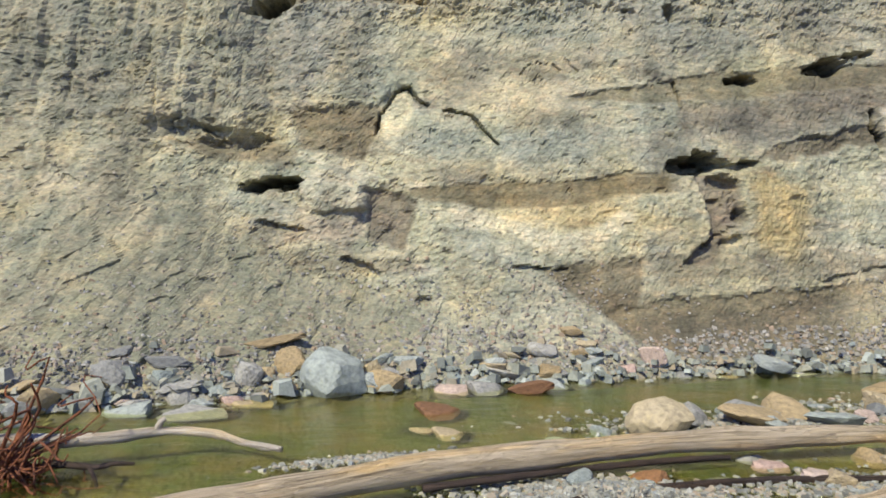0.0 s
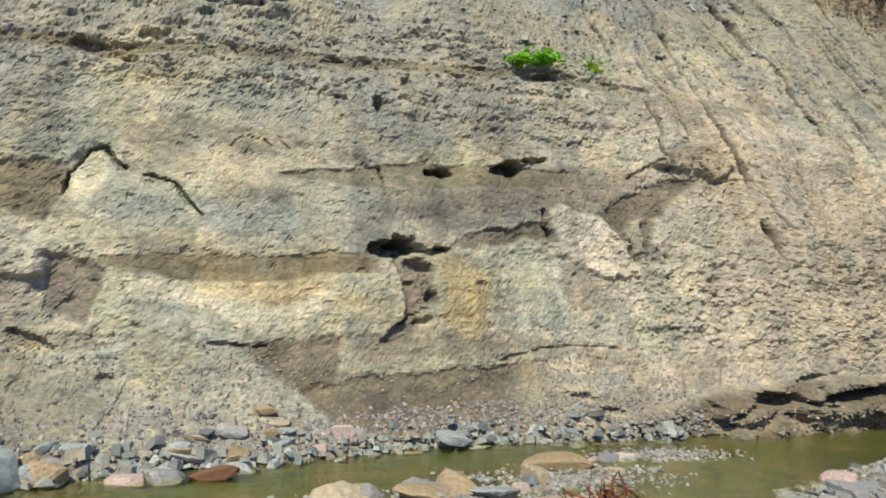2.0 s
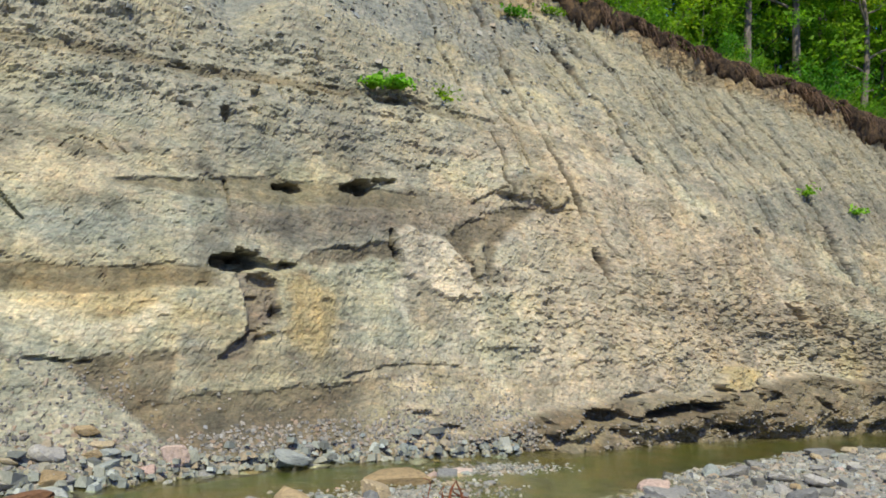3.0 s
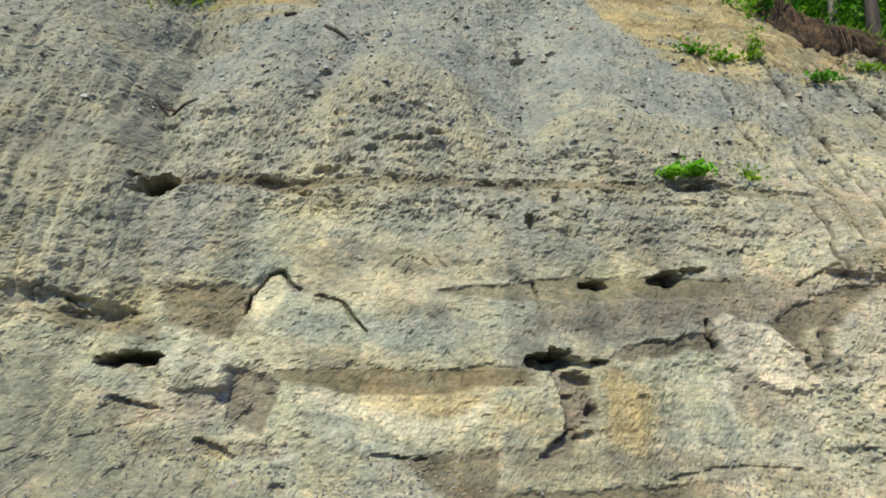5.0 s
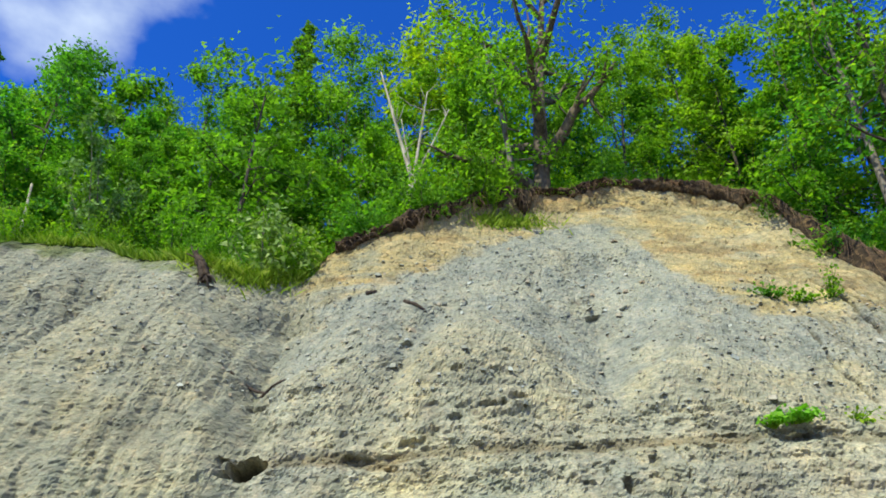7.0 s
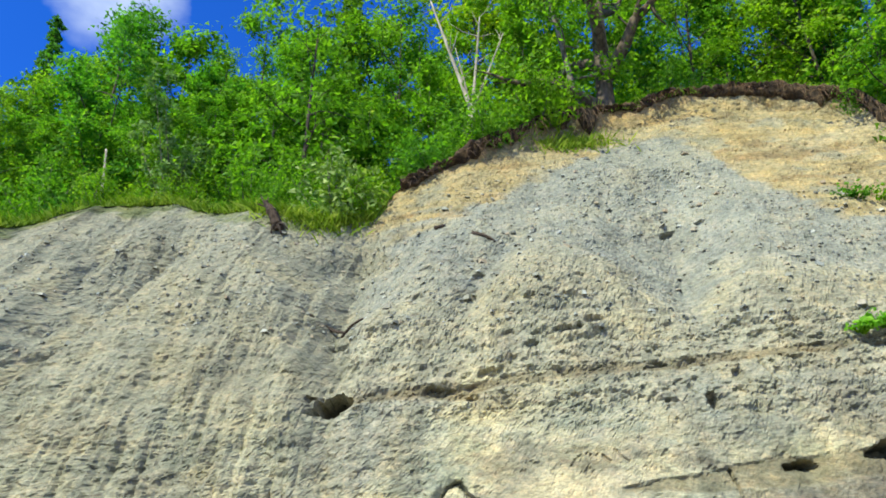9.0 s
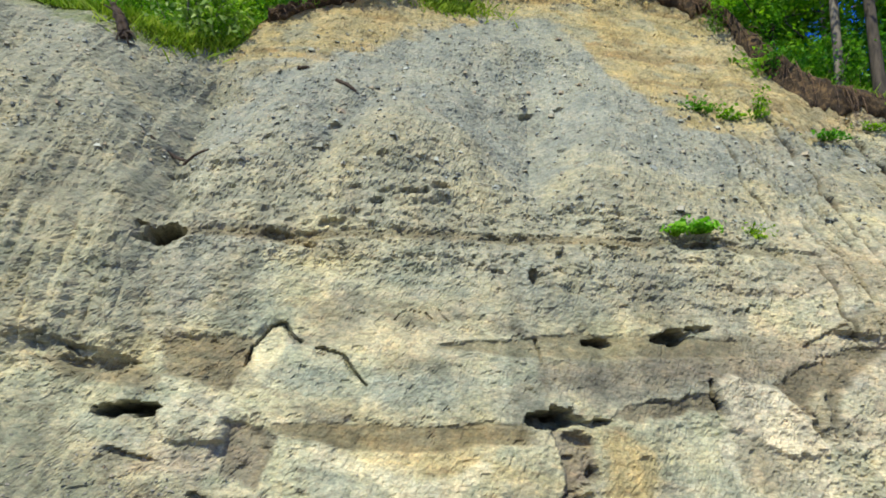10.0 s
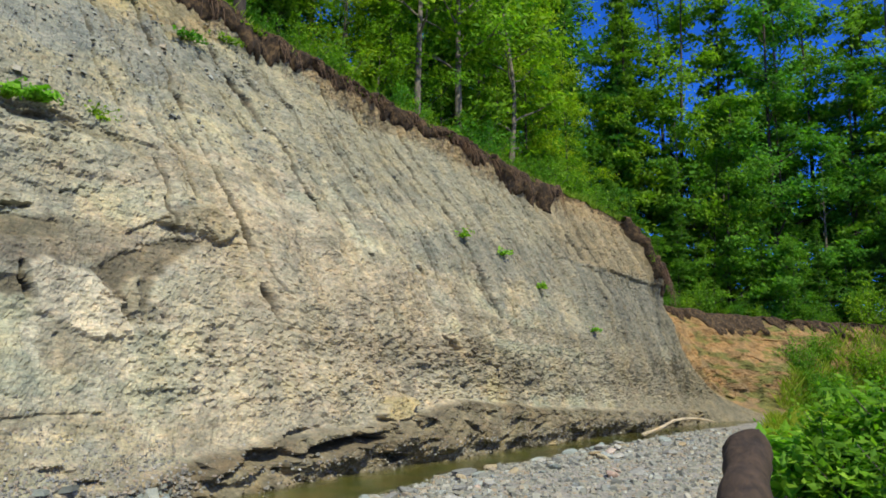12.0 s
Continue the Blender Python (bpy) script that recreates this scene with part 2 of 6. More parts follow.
MAT_SHALE = shale_material()
MAT_GROUND = ground_material()
MAT_WATER = water_material()
MAT_GRAVEL = gravel_material("loose_gravel", 0.95, (0.94, 1.0, 1.0))
MAT_SCREE = gravel_material("shale_chips", 0.82)
MAT_SLOPE = gravel_material("slope_shale_chips", 0.92, (0.92, 1.0, 1.02))
MAT_RUBBLE = gravel_material("foot_rubble_stone", 0.95, (0.88, 1.0, 1.0))
MAT_STONE_GREY = stone_material("grey_stone", (0.16, 0.17, 0.17), (0.27, 0.27, 0.25), (0.40, 0.39, 0.35))
MAT_STONE_BLUE = stone_material("blue_grey_stone", (0.22, 0.255, 0.24), (0.30, 0.335, 0.31), (0.39, 0.415, 0.385))
MAT_STONE_TAN = stone_material("tan_stone", (0.28, 0.21, 0.11), (0.36, 0.28, 0.16), (0.42, 0.36, 0.24))
MAT_STONE_PINK = stone_material("pink_granite", (0.42, 0.30, 0.25), (0.46, 0.36, 0.30), (0.50, 0.42, 0.37))
MAT_STONE_RUST = stone_material("rusty_wet_stone", (0.16, 0.08, 0.04), (0.24, 0.12, 0.05), (0.34, 0.17, 0.06))
MAT_DRIFT = wood_material("weathered_driftwood", (0.72, 0.61, 0.45), (0.57, 0.465, 0.315), (0.12, 0.09, 0.06))
MAT_PALE_WOOD = wood_material("bleached_branch", (0.72, 0.67, 0.59), (0.58, 0.52, 0.44), (0.22, 0.17, 0.12))
MAT_DARK_WOOD = wood_material("wet_dark_wood", (0.09, 0.06, 0.045), (0.05, 0.034, 0.026), (0.02, 0.014, 0.012))
MAT_ROOT = wood_material("reddish_roots", (0.32, 0.115, 0.05), (0.17, 0.060, 0.028), (0.03, 0.016, 0.012), (6, 6, 6))
MAT_TURF = soil_material("dark_turf_edge", (0.009, 0.006, 0.004), (0.036, 0.022, 0.012), (0.15, 0.095, 0.045))
MAT_FOREST = soil_material("forest_floor_soil", (0.03, 0.035, 0.012), (0.055, 0.065, 0.02), (0.09, 0.08, 0.035))
MAT_BARK_GREY = bark_material("grey_bark", (0.22, 0.19, 0.16), (0.05, 0.042, 0.036))
MAT_BARK_DARK = bark_material("dark_bark", (0.075, 0.06, 0.048), (0.018, 0.014, 0.012))
MAT_BARK_WHITE = bark_material("bleached_bark", (0.42, 0.38, 0.32), (0.17, 0.15, 0.12))
MAT_LEAF = leaf_material("broadleaf_green", (0.070, 0.170, 0.024), (0.130, 0.285, 0.034), (0.220, 0.395, 0.050), 0.52)
MAT_LEAF_LIME = leaf_material("young_lime_leaves", (0.10, 0.20, 0.018), (0.19, 0.33, 0.028), (0.31, 0.44, 0.045), 0.5)
MAT_LEAF_SILVER = leaf_material("silvery_green_leaves", (0.085, 0.17, 0.052), (0.165, 0.275, 0.112), (0.29, 0.41, 0.21), 0.35)
MAT_NEEDLE = leaf_material("conifer_green", (0.045, 0.120, 0.024), (0.085, 0.200, 0.034), (0.140, 0.280, 0.048), 0.45)
MAT_GRASS = leaf_material("tall_grass", (0.12, 0.20, 0.015), (0.22, 0.31, 0.03), (0.36, 0.40, 0.08))
MAT_SAPLING = leaf_material("broad_bank_leaves", (0.13, 0.28, 0.022), (0.24, 0.45, 0.04), (0.38, 0.58, 0.08), 0.45)


# ---- noise and mesh helpers ----
def hash01(ix, iy, iz, seed):
    h = (ix.astype(np.int64) * 374761393 + iy.astype(np.int64) * 668265263 + iz.astype(np.int64) * 2147483647 + seed * 974634777) & 0xFFFFFFFF
    h = ((h ^ (h >> 13)) * 1274126177) & 0xFFFFFFFF
    h = ((h ^ (h >> 16)) * 2246822519) & 0xFFFFFFFF
    return ((h ^ (h >> 13)) & 0xFFFFFF) / float(0x1000000)


def vnoise(x, y, seed=0):
    """Smooth value noise in two dimensions, -1 to 1."""
    ix, iy = np.floor(x), np.floor(y)
    fx, fy = x - ix, y - iy
    fx, fy = fx * fx * fx * (fx * (fx * 6 - 15) + 10), fy * fy * fy * (fy * (fy * 6 - 15) + 10)
    zero = np.zeros_like(ix)
    a, b = hash01(ix, iy, zero, seed), hash01(ix + 1, iy, zero, seed)
    c, d = hash01(ix, iy + 1, zero, seed), hash01(ix + 1, iy + 1, zero, seed)
    return ((a + (b - a) * fx) * (1 - fy) + (c + (d - c) * fx) * fy) * 2 - 1


def fbm(x, y, octaves=4, seed=0, gain=0.5):
    total, amp, norm = 0.0, 1.0, 0.0
    for k in range(octaves):
        total = total + amp * vnoise(x * 2 ** k + 17.3 * k, y * 2 ** k - 9.1 * k, seed + k)
        norm += amp
        amp *= gain
    return total / norm


def ridged(x, y, octaves=3, seed=0):
    total, amp, norm = 0.0, 1.0, 0.0
    for k in range(octaves):
        total = total + amp * (1 - 2 * np.abs(vnoise(x * 2 ** k + 5.7 * k, y * 2 ** k + 3.3 * k, seed + k)))
        norm += amp
        amp *= 0.5
    return total / norm


def chips(x, y, seed=0):
    """Cells with a random level each: broken, blocky rock. Returns -1 to 1."""
    best, level = np.full(np.shape(x), 9.0), np.zeros(np.shape(x))
    ix, iy = np.floor(x), np.floor(y)
    zero = np.zeros_like(ix)
    for dx in (-1, 0, 1):
        for dy in (-1, 0, 1):
            cx, cy = ix + dx, iy + dy
            px, py = cx + hash01(cx, cy, zero, seed), cy + hash01(cx, cy, zero + 1, seed)
            d = (px - x) ** 2 + (py - y) ** 2
            near = d < best
            best = np.where(near, d, best)
            level = np.where(near, hash01(cx, cy, zero + 2, seed), level)
    return level * 2 - 1


def shards(x, y, seed=0, slope=1.0):
    """Cells with a level and a tilted face each: angular broken rock. Returns about -1 to 1."""
    best, out = np.full(np.shape(x), 9.0), np.zeros(np.shape(x))
    ix, iy = np.floor(x), np.floor(y)
    zero = np.zeros_like(ix)
    for dx in (-1, 0, 1):
        for dy in (-1, 0, 1):
            cx, cy = ix + dx, iy + dy
            r = [hash01(cx, cy, zero + k, seed) for k in range(5)]
            u, v = x - cx - r[0], y - cy - r[1]
            d = u * u + v * v
            face = (r[2] - 0.5) + slope * (u * (2 * r[3] - 1) + v * (2 * r[4] - 1.35))
            out = np.where(d < best, face, out)
            best = np.minimum(d, best)
    return np.clip(out * 1.5, -1.2, 1.2)


def step(a, b, v):
    k = np.clip((v - a) / (b - a), 0, 1)
    return k * k * (3 - 2 * k)


def mesh_np(name, verts, faces, smooth=False):
    """A mesh from arrays: verts n x 3, faces m x 3 or m x 4."""
    verts, faces = np.asarray(verts, np.float32), np.asarray(faces, np.int32)
    me = bpy.data.meshes.new(name)
    me.vertices.add(len(verts))
    me.vertices.foreach_set("co", verts.ravel())
    n, k = faces.shape
    me.loops.add(n * k)
    me.loops.foreach_set("vertex_index", faces.ravel())
    me.polygons.add(n)
    me.polygons.foreach_set("loop_start", np.arange(0, n * k, k, dtype=np.int32))
    me.polygons.foreach_set("use_smooth", np.full(n, smooth))
    me.update(calc_edges=True)
    return me


def grid_faces(rows, cols):
    i = np.arange(rows * cols).reshape(rows, cols)
    return np.stack([i[:-1, :-1], i[:-1, 1:], i[1:, 1:], i[1:, :-1]], -1).reshape(-1, 4)


def attach(me, name, values, kind="FLOAT"):
    a = me.attributes.new(name, kind, "POINT")
    a.data.foreach_set("color" if kind == "FLOAT_COLOR" else "value", np.asarray(values, np.float32).ravel())


def piece(name, me, material, parent=None, label="", category="", group="", kind=""):
    ob = new(name, me)
    if not me.materials:
        me.materials.append(material)
    ob.parent = parent
    return tagged(ob, label, category, group, kind)


def tube(points, radii, sides=9, wobble=0.0, seed=0, caps=True):
    """Verts and faces of a tapered, slightly lumpy tube along points."""
    rng = np.random.RandomState(seed)
    pts = np.asarray(points, float)
    n = len(pts)
    tan = np.gradient(pts, axis=0)
    tan /= np.linalg.norm(tan, axis=1)[:, None] + 1e-9
    ref = np.array([0, 0, 1.0]) if abs(tan[:, 2]).mean() < 0.8 else np.array([1.0, 0, 0])
    u = np.cross(tan, ref)
    u /= np.linalg.norm(u, axis=1)[:, None] + 1e-9
    w = np.cross(u, tan)
    ang = np.linspace(0, 2 * math.pi, sides, endpoint=False)
    lump = 1 + wobble * rng.uniform(-1, 1, (n, sides)) + wobble * np.sin(ang * 3 + rng.uniform(0, 6))[None]
    r = np.asarray(radii, float)[:, None] * lump
    v = pts[:, None] + r[..., None] * (np.cos(ang)[None, :, None] * u[:, None] + np.sin(ang)[None, :, None] * w[:, None])
    i = np.arange(n * sides).reshape(n, sides)
    j = np.roll(i, -1, 1)
    f = np.stack([i[:-1], j[:-1], j[1:], i[1:]], -1).reshape(-1, 4)
    v = v.reshape(-1, 3)
    if caps:
        v = np.vstack([v, pts[:1], pts[-1:]])
        a, b = n * sides, n * sides + 1
        f = np.vstack([f, np.stack([j[0], i[0], np.full(sides, a), np.full(sides, a)], -1), np.stack([i[-1], j[-1], np.full(sides, b), np.full(sides, b)], -1)])
    return v, f


def joined(name, parts, smooth=True):
    """One mesh of several (verts, quads) pieces; quads with a doubled last corner become triangles."""
    verts, faces, at = [], [], 0
    for v, f in parts:
        verts.append(v)
        faces.append(f + at)
        at += len(v)
    v, f = np.vstack(verts), np.vstack(faces)
    tri = f[:, 2] == f[:, 3]
    f = np.vstack([f[~tri][:, [0, 1, 2]], f[~tri][:, [0, 2, 3]], f[tri][:, :3]]) if tri.any() else f
    return mesh_np(name, v, f, smooth)


# ---- the cliff ----
RIM_S = (-24, -12.6, -10, -8.4, -7.4, -5.9, -4.2, -3.3, -2.75, -1.6, -0.1, 2.0, 4.5, 5.5, 8.3, 9.9, 10.5, 10.9, 11.4, 13, 16.4, 19.2, 21.1, 23.6, 26.8, 29.6, 33.6, 34.4, 35.4, 41, 60, 90)
RIM_Z = (10.2, 10.6, 11.4, 11.5, 11.2, 10.8, 10.65, 11.0, 12.2, 12.75, 13.7, 15.4, 15.7, 16.1, 16.2, 15.5, 14.2, 12.6, 11.6, 11.1, 10.8, 10.65, 10.3, 9.8, 9.6, 9.7, 9.3, 7.6, 6.5, 6.3, 5.2, 5.0)
SEAM_S = (-2.8, -1.4, -0.7, -0.1, 1.6, 4.0, 5.2, 6.4, 8.0, 9.4)
SEAM_Z = (4.85, 5.02, 5.0, 5.22, 5.40, 5.60, 5.78, 5.95, 5.75, 6.0)
BEND_AT, BEND_R = 35.0, 16.0


def rim_height(s):
    return np.interp(s, RIM_S, RIM_Z) + 0.10 * vnoise(s * 1.7, s * 0, 51) + 0.05 * vnoise(s * 5.0, s * 0, 52)


def spine(s):
    """Place and outward direction of the cliff line: straight along x, then bending round the creek."""
    s = np.asarray(s, float)
    a = np.clip((s - BEND_AT) / BEND_R, 0, 1.75)
    over = np.maximum(s - BEND_AT - 1.75 * BEND_R, 0)
    x = np.minimum(s, BEND_AT) + BEND_R * np.sin(a) + over * np.cos(a)
    y = 9.0 - BEND_R * (1 - np.cos(a)) - over * np.sin(a)
    return x, y, np.sin(a), np.cos(a)


def on_cliff(s, z, depth):
    x, y, nx, ny = spine(s)
    return np.stack([x + nx * (depth - 9), y + ny * (depth - 9), z + 0 * x], -1)


def blob(s, z, cs, cz, rs, rz, soft=0.35, turn=0.0, wave=0.25, seed=0):
    """1 inside a ragged oval, 0 outside."""
    a = radians(turn)
    u, v = (s - cs) * math.cos(a) + (z - cz) * math.sin(a), (z - cz) * math.cos(a) - (s - cs) * math.sin(a)
    r = np.hypot(u / rs, v / rz) + wave * fbm(s * 1.2 / max(rs, 0.2) + 3.1 * seed, z * 1.2 / max(rz, 0.2), 3, 200 + seed)
    return 1 - step(1 - soft, 1 + soft, r)


def region(s, z, points, soft=0.04, rough=0.10):
    """1 inside an outline of any shape, 0 outside, with ragged edges."""
    out = np.zeros(np.shape(s))
    lo, hi = np.min(points, 0) - 0.3, np.max(points, 0) + 0.3
    near = (s > lo[0]) & (s < hi[0]) & (z > lo[1]) & (z < hi[1])
    if not near.any():
        return out
    u, v = s[near], z[near]
    u = u + rough * fbm(u * 3.1, v * 3.1, 4, 131, 0.65)
    v = v + rough * fbm(u * 3.1 + 40, v * 3.1, 4, 133, 0.65)
    odd = np.zeros(u.shape, bool)
    for (a, b), (c, e) in zip(points, points[1:] + points[:1]):
        if b != e:
            odd ^= ((b > v) != (e > v)) & (u < (c - a) * (v - b) / (e - b) + a)
    dist = along(u, v, points + points[:1])
    out[near] = step(-soft, soft, np.where(odd, dist, -dist))
    return out


def along(s, z, points):
    """Distance from a broken line of points."""
    best = np.full(np.shape(s), 9.0)
    for (a, b), (c, d) in zip(points, points[1:]):
        k = np.clip(((s - a) * (c - a) + (z - b) * (d - b)) / ((c - a) ** 2 + (d - b) ** 2), 0, 1)
        best = np.minimum(best, np.hypot(s - a - k * (c - a), z - b - k * (d - b)))
    return best


# holes and hollows: s, z, half width, half height, depth, turn
HOLES_FACE = (
    (-2.82, 4.84, 0.26, 0.15, 1.4, -6), (-2.55, 2.18, 0.32, 0.095, 1.3, 8), (3.05, 2.47, 0.40, 0.09, 0.9, 4), (3.12, 2.57, 0.13, 0.08, 0.8, 0),
    (3.62, 2.46, 0.20, 0.04, 0.4, 12), (3.78, 3.68, 0.19, 0.07, 0.7, 0), (5.15, 3.93, 0.38, 0.085, 0.8, 14), (2.92, 4.66, 0.07, 0.11, 0.28, 20),
    (2.35, 4.72, 0.10, 0.05, 0.2, 0), (2.65, 4.95, 0.08, 0.05, 0.2, 30), (3.4, 5.15, 0.06, 0.09, 0.2, 0), (4.3, 5.52, 0.16, 0.05, 0.25, -5),
    (5.95, 5.74, 0.42, 0.09, 0.3, 10), (7.02, 2.72, 0.05, 0.10, 0.3, 0), (3.46, 1.78, 0.07, 0.12, 0.3, 10), (3.30, 2.20, 0.18, 0.06, 0.25, -15), (3.28, 1.46, 0.14, 0.05, 0.2, 20), (3.12, 1.98, 0.10, 0.05, 0.18, 0),
)
HOLES_TOE = (
    (10.9, 0.58, 0.85, 0.13, 0.8, 4), (9.1, 0.47, 0.50, 0.09, 0.6, 0), (12.5, 0.24, 0.42, 0.09, 0.45, 0), (9.4, 0.20, 0.22, 0.07, 0.4, -20),
    (19.0, 0.52, 0.9, 0.07, 0.3, 12), (15.4, 0.68, 0.30, 0.07, 0.3, -25), (17.2, 0.34, 0.3, 0.06, 0.25, 8), (22.5, 0.5, 0.5, 0.06, 0.25, 8),
    (10.0, 0.78, 0.35, 0.06, 0.35, 10), (8.1, 0.32, 0.25, 0.05, 0.3, 20), (13.6, 0.45, 0.3, 0.05, 0.3, 0), (5.65, 0.52, 0.28, 0.07, 0.25, -10),
    (6.1, 0.32, 0.22, 0.06, 0.25, 0), (16.2, 2.62, 0.30, 0.10, 0.3, -25), (17.1, 2.40, 0.25, 0.12, 0.3, -20), (17.8, 2.1, 0.35, 0.09, 0.28, -10),
)
HOLES_LEFT = (
    (-1.30, 1.12, 0.26, 0.05, 0.22, -25), (-0.55, 0.72, 0.08, 0.07, 0.2, 0), (0.85, 1.14, 0.26, 0.03, 0.2, -4), (-2.40, 1.62, 0.25, 0.04, 0.2, -10),
    (-3.05, 0.95, 0.12, 0.06, 0.14, 0), (-2.3, 0.85, 0.07, 0.08, 0.14, 0),
)
HOLES_UPPER = (
    (1.02, 6.27, 0.20, 0.06, 0.3, 10), (-0.27, 5.40, 0.24, 0.07, 0.3, 28), (-1.17, 5.02, 0.16, 0.06, 0.25, -5), (1.45, 6.47, 0.15, 0.06, 0.25, 0), (0.35, 5.93, 0.10, 0.06, 0.25, 0), (-0.62, 4.87, 0.13, 0.06, 0.25, 0), (0.4, 6.94, 0.09, 0.045, 0.2, 15), (-0.58, 7.86, 0.12, 0.045, 0.2, 20),
    (2.95, 4.74, 0.09, 0.12, 0.3, 25), (3.67, 9.60, 0.15, 0.08, 0.35, 20), (4.3, 9.7, 0.12, 0.06, 0.25, 0), (4.1, 8.2, 0.1, 0.045, 0.15, 0),
    (1.3, 7.5, 0.08, 0.04, 0.15, -15), (-1.7, 7.3, 0.08, 0.04, 0.15, 0), (-3.2, 6.35, 0.22, 0.05, 0.2, -20),
)
HOLES = HOLES_FACE + HOLES_TOE + HOLES_LEFT + HOLES_UPPER
# open cracks: depth, half width, points (s, z)
CRACKS_FACE = (
    (0.30, 0.021, ((-1.20, 2.86), (-1.15, 3.12), (-0.97, 3.48), (-0.78, 3.54), (-0.66, 3.36), (-0.50, 3.26))),
    (0.26, 0.018, ((-0.29, 3.21), (0.07, 3.14), (0.20, 2.96), (0.44, 2.72))),
    (0.10, 0.012, ((0.75, 3.75), (0.95, 3.92), (1.2, 3.9), (1.3, 3.8))), (0.10, 0.012, ((1.38, 3.98), (1.55, 3.78))),
    (0.60, 0.045, ((5.53, 3.22), (5.54, 3.0), (5.66, 2.74))), (0.14, 0.030, ((7.36, 3.98), (7.75, 4.18), (8.22, 4.50))),
)
CRACKS_RIGHT = (
    (0.12, 0.030, ((8.70, 4.55), (8.95, 4.35), (9.30, 4.10), (9.75, 4.20))), (0.12, 0.025, ((7.45, 3.78), (7.6, 3.86), (7.62, 3.66))),
    (0.12, 0.022, ((6.30, 4.46), (6.70, 4.66), (6.98, 4.62), (7.08, 4.80))), (0.18, 0.022, ((2.87, 3.62), (2.90, 3.28))),
    (0.30, 0.035, ((6.72, 3.16), (6.95, 2.88), (7.12, 2.55))), (0.15, 0.02, ((3.85, 5.5), (3.9, 5.1), (3.86, 4.85))),
    (0.14, 0.018, ((3.45, 1.66), (3.15, 1.56), (2.92, 1.40))), (0.10, 0.03, ((4.4, 0.98), (5.2, 1.14), (5.9, 1.20), (6.5, 1.16))),
)
CRACKS = CRACKS_FACE + CRACKS_RIGHT
# slightly raised or sunken plates with their own edges: s, z, half width, half height, lift, turn
PLATES = (
    (-0.93, 3.18, 0.20, 0.33, -0.10, -20),
    (-1.75, 2.08, 0.42, 0.26, 0.10, -4), (-1.02, 1.75, 0.30, 0.34, -0.12, 0), (0.1, 1.25, 0.42, 0.62, 0.03, -30),
    (12.9, 1.12, 0.8, 0.22, 0.22, 10), (7.9, 6.05, 0.6, 0.14, 0.12, 3),
    (1.2, 0.65, 0.7, 0.3, 0.05, -30),
)


# patches of clay, ochre, pale rock and other tones: colour, cover, how far sunk, outline (s, z)
PATCHES_LEFT = (
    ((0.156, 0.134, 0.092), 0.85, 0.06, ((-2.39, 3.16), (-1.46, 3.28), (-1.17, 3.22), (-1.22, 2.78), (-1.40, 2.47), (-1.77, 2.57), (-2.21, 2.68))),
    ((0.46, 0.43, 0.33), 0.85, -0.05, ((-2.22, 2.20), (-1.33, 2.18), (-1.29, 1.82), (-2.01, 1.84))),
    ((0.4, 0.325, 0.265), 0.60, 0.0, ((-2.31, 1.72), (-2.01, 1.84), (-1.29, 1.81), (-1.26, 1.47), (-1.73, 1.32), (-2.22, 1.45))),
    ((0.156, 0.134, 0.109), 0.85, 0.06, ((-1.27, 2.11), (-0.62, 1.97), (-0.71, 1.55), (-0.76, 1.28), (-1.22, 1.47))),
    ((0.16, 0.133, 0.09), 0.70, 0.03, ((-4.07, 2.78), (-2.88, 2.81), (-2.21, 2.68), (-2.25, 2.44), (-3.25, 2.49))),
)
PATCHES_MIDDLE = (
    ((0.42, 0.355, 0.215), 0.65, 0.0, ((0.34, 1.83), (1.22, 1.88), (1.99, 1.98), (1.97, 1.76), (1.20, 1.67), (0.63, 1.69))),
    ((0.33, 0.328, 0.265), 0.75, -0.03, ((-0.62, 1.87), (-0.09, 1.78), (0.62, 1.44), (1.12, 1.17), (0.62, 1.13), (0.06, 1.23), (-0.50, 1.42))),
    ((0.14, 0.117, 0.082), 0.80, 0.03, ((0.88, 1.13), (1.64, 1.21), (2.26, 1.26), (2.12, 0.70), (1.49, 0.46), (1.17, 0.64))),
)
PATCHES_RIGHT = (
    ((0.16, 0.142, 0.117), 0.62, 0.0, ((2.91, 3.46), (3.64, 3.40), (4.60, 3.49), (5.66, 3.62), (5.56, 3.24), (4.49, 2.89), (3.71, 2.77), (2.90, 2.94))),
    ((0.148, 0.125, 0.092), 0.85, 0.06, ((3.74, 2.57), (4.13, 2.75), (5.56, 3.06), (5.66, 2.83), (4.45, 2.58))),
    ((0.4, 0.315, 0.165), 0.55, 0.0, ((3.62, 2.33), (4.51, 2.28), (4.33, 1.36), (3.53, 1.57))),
    # the broken hollow: sunk, and darker than the rock around it
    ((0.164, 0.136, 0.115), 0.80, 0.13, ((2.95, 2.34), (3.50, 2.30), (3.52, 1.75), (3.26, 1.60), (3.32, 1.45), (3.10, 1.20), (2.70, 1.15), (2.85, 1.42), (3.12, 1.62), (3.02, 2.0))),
)
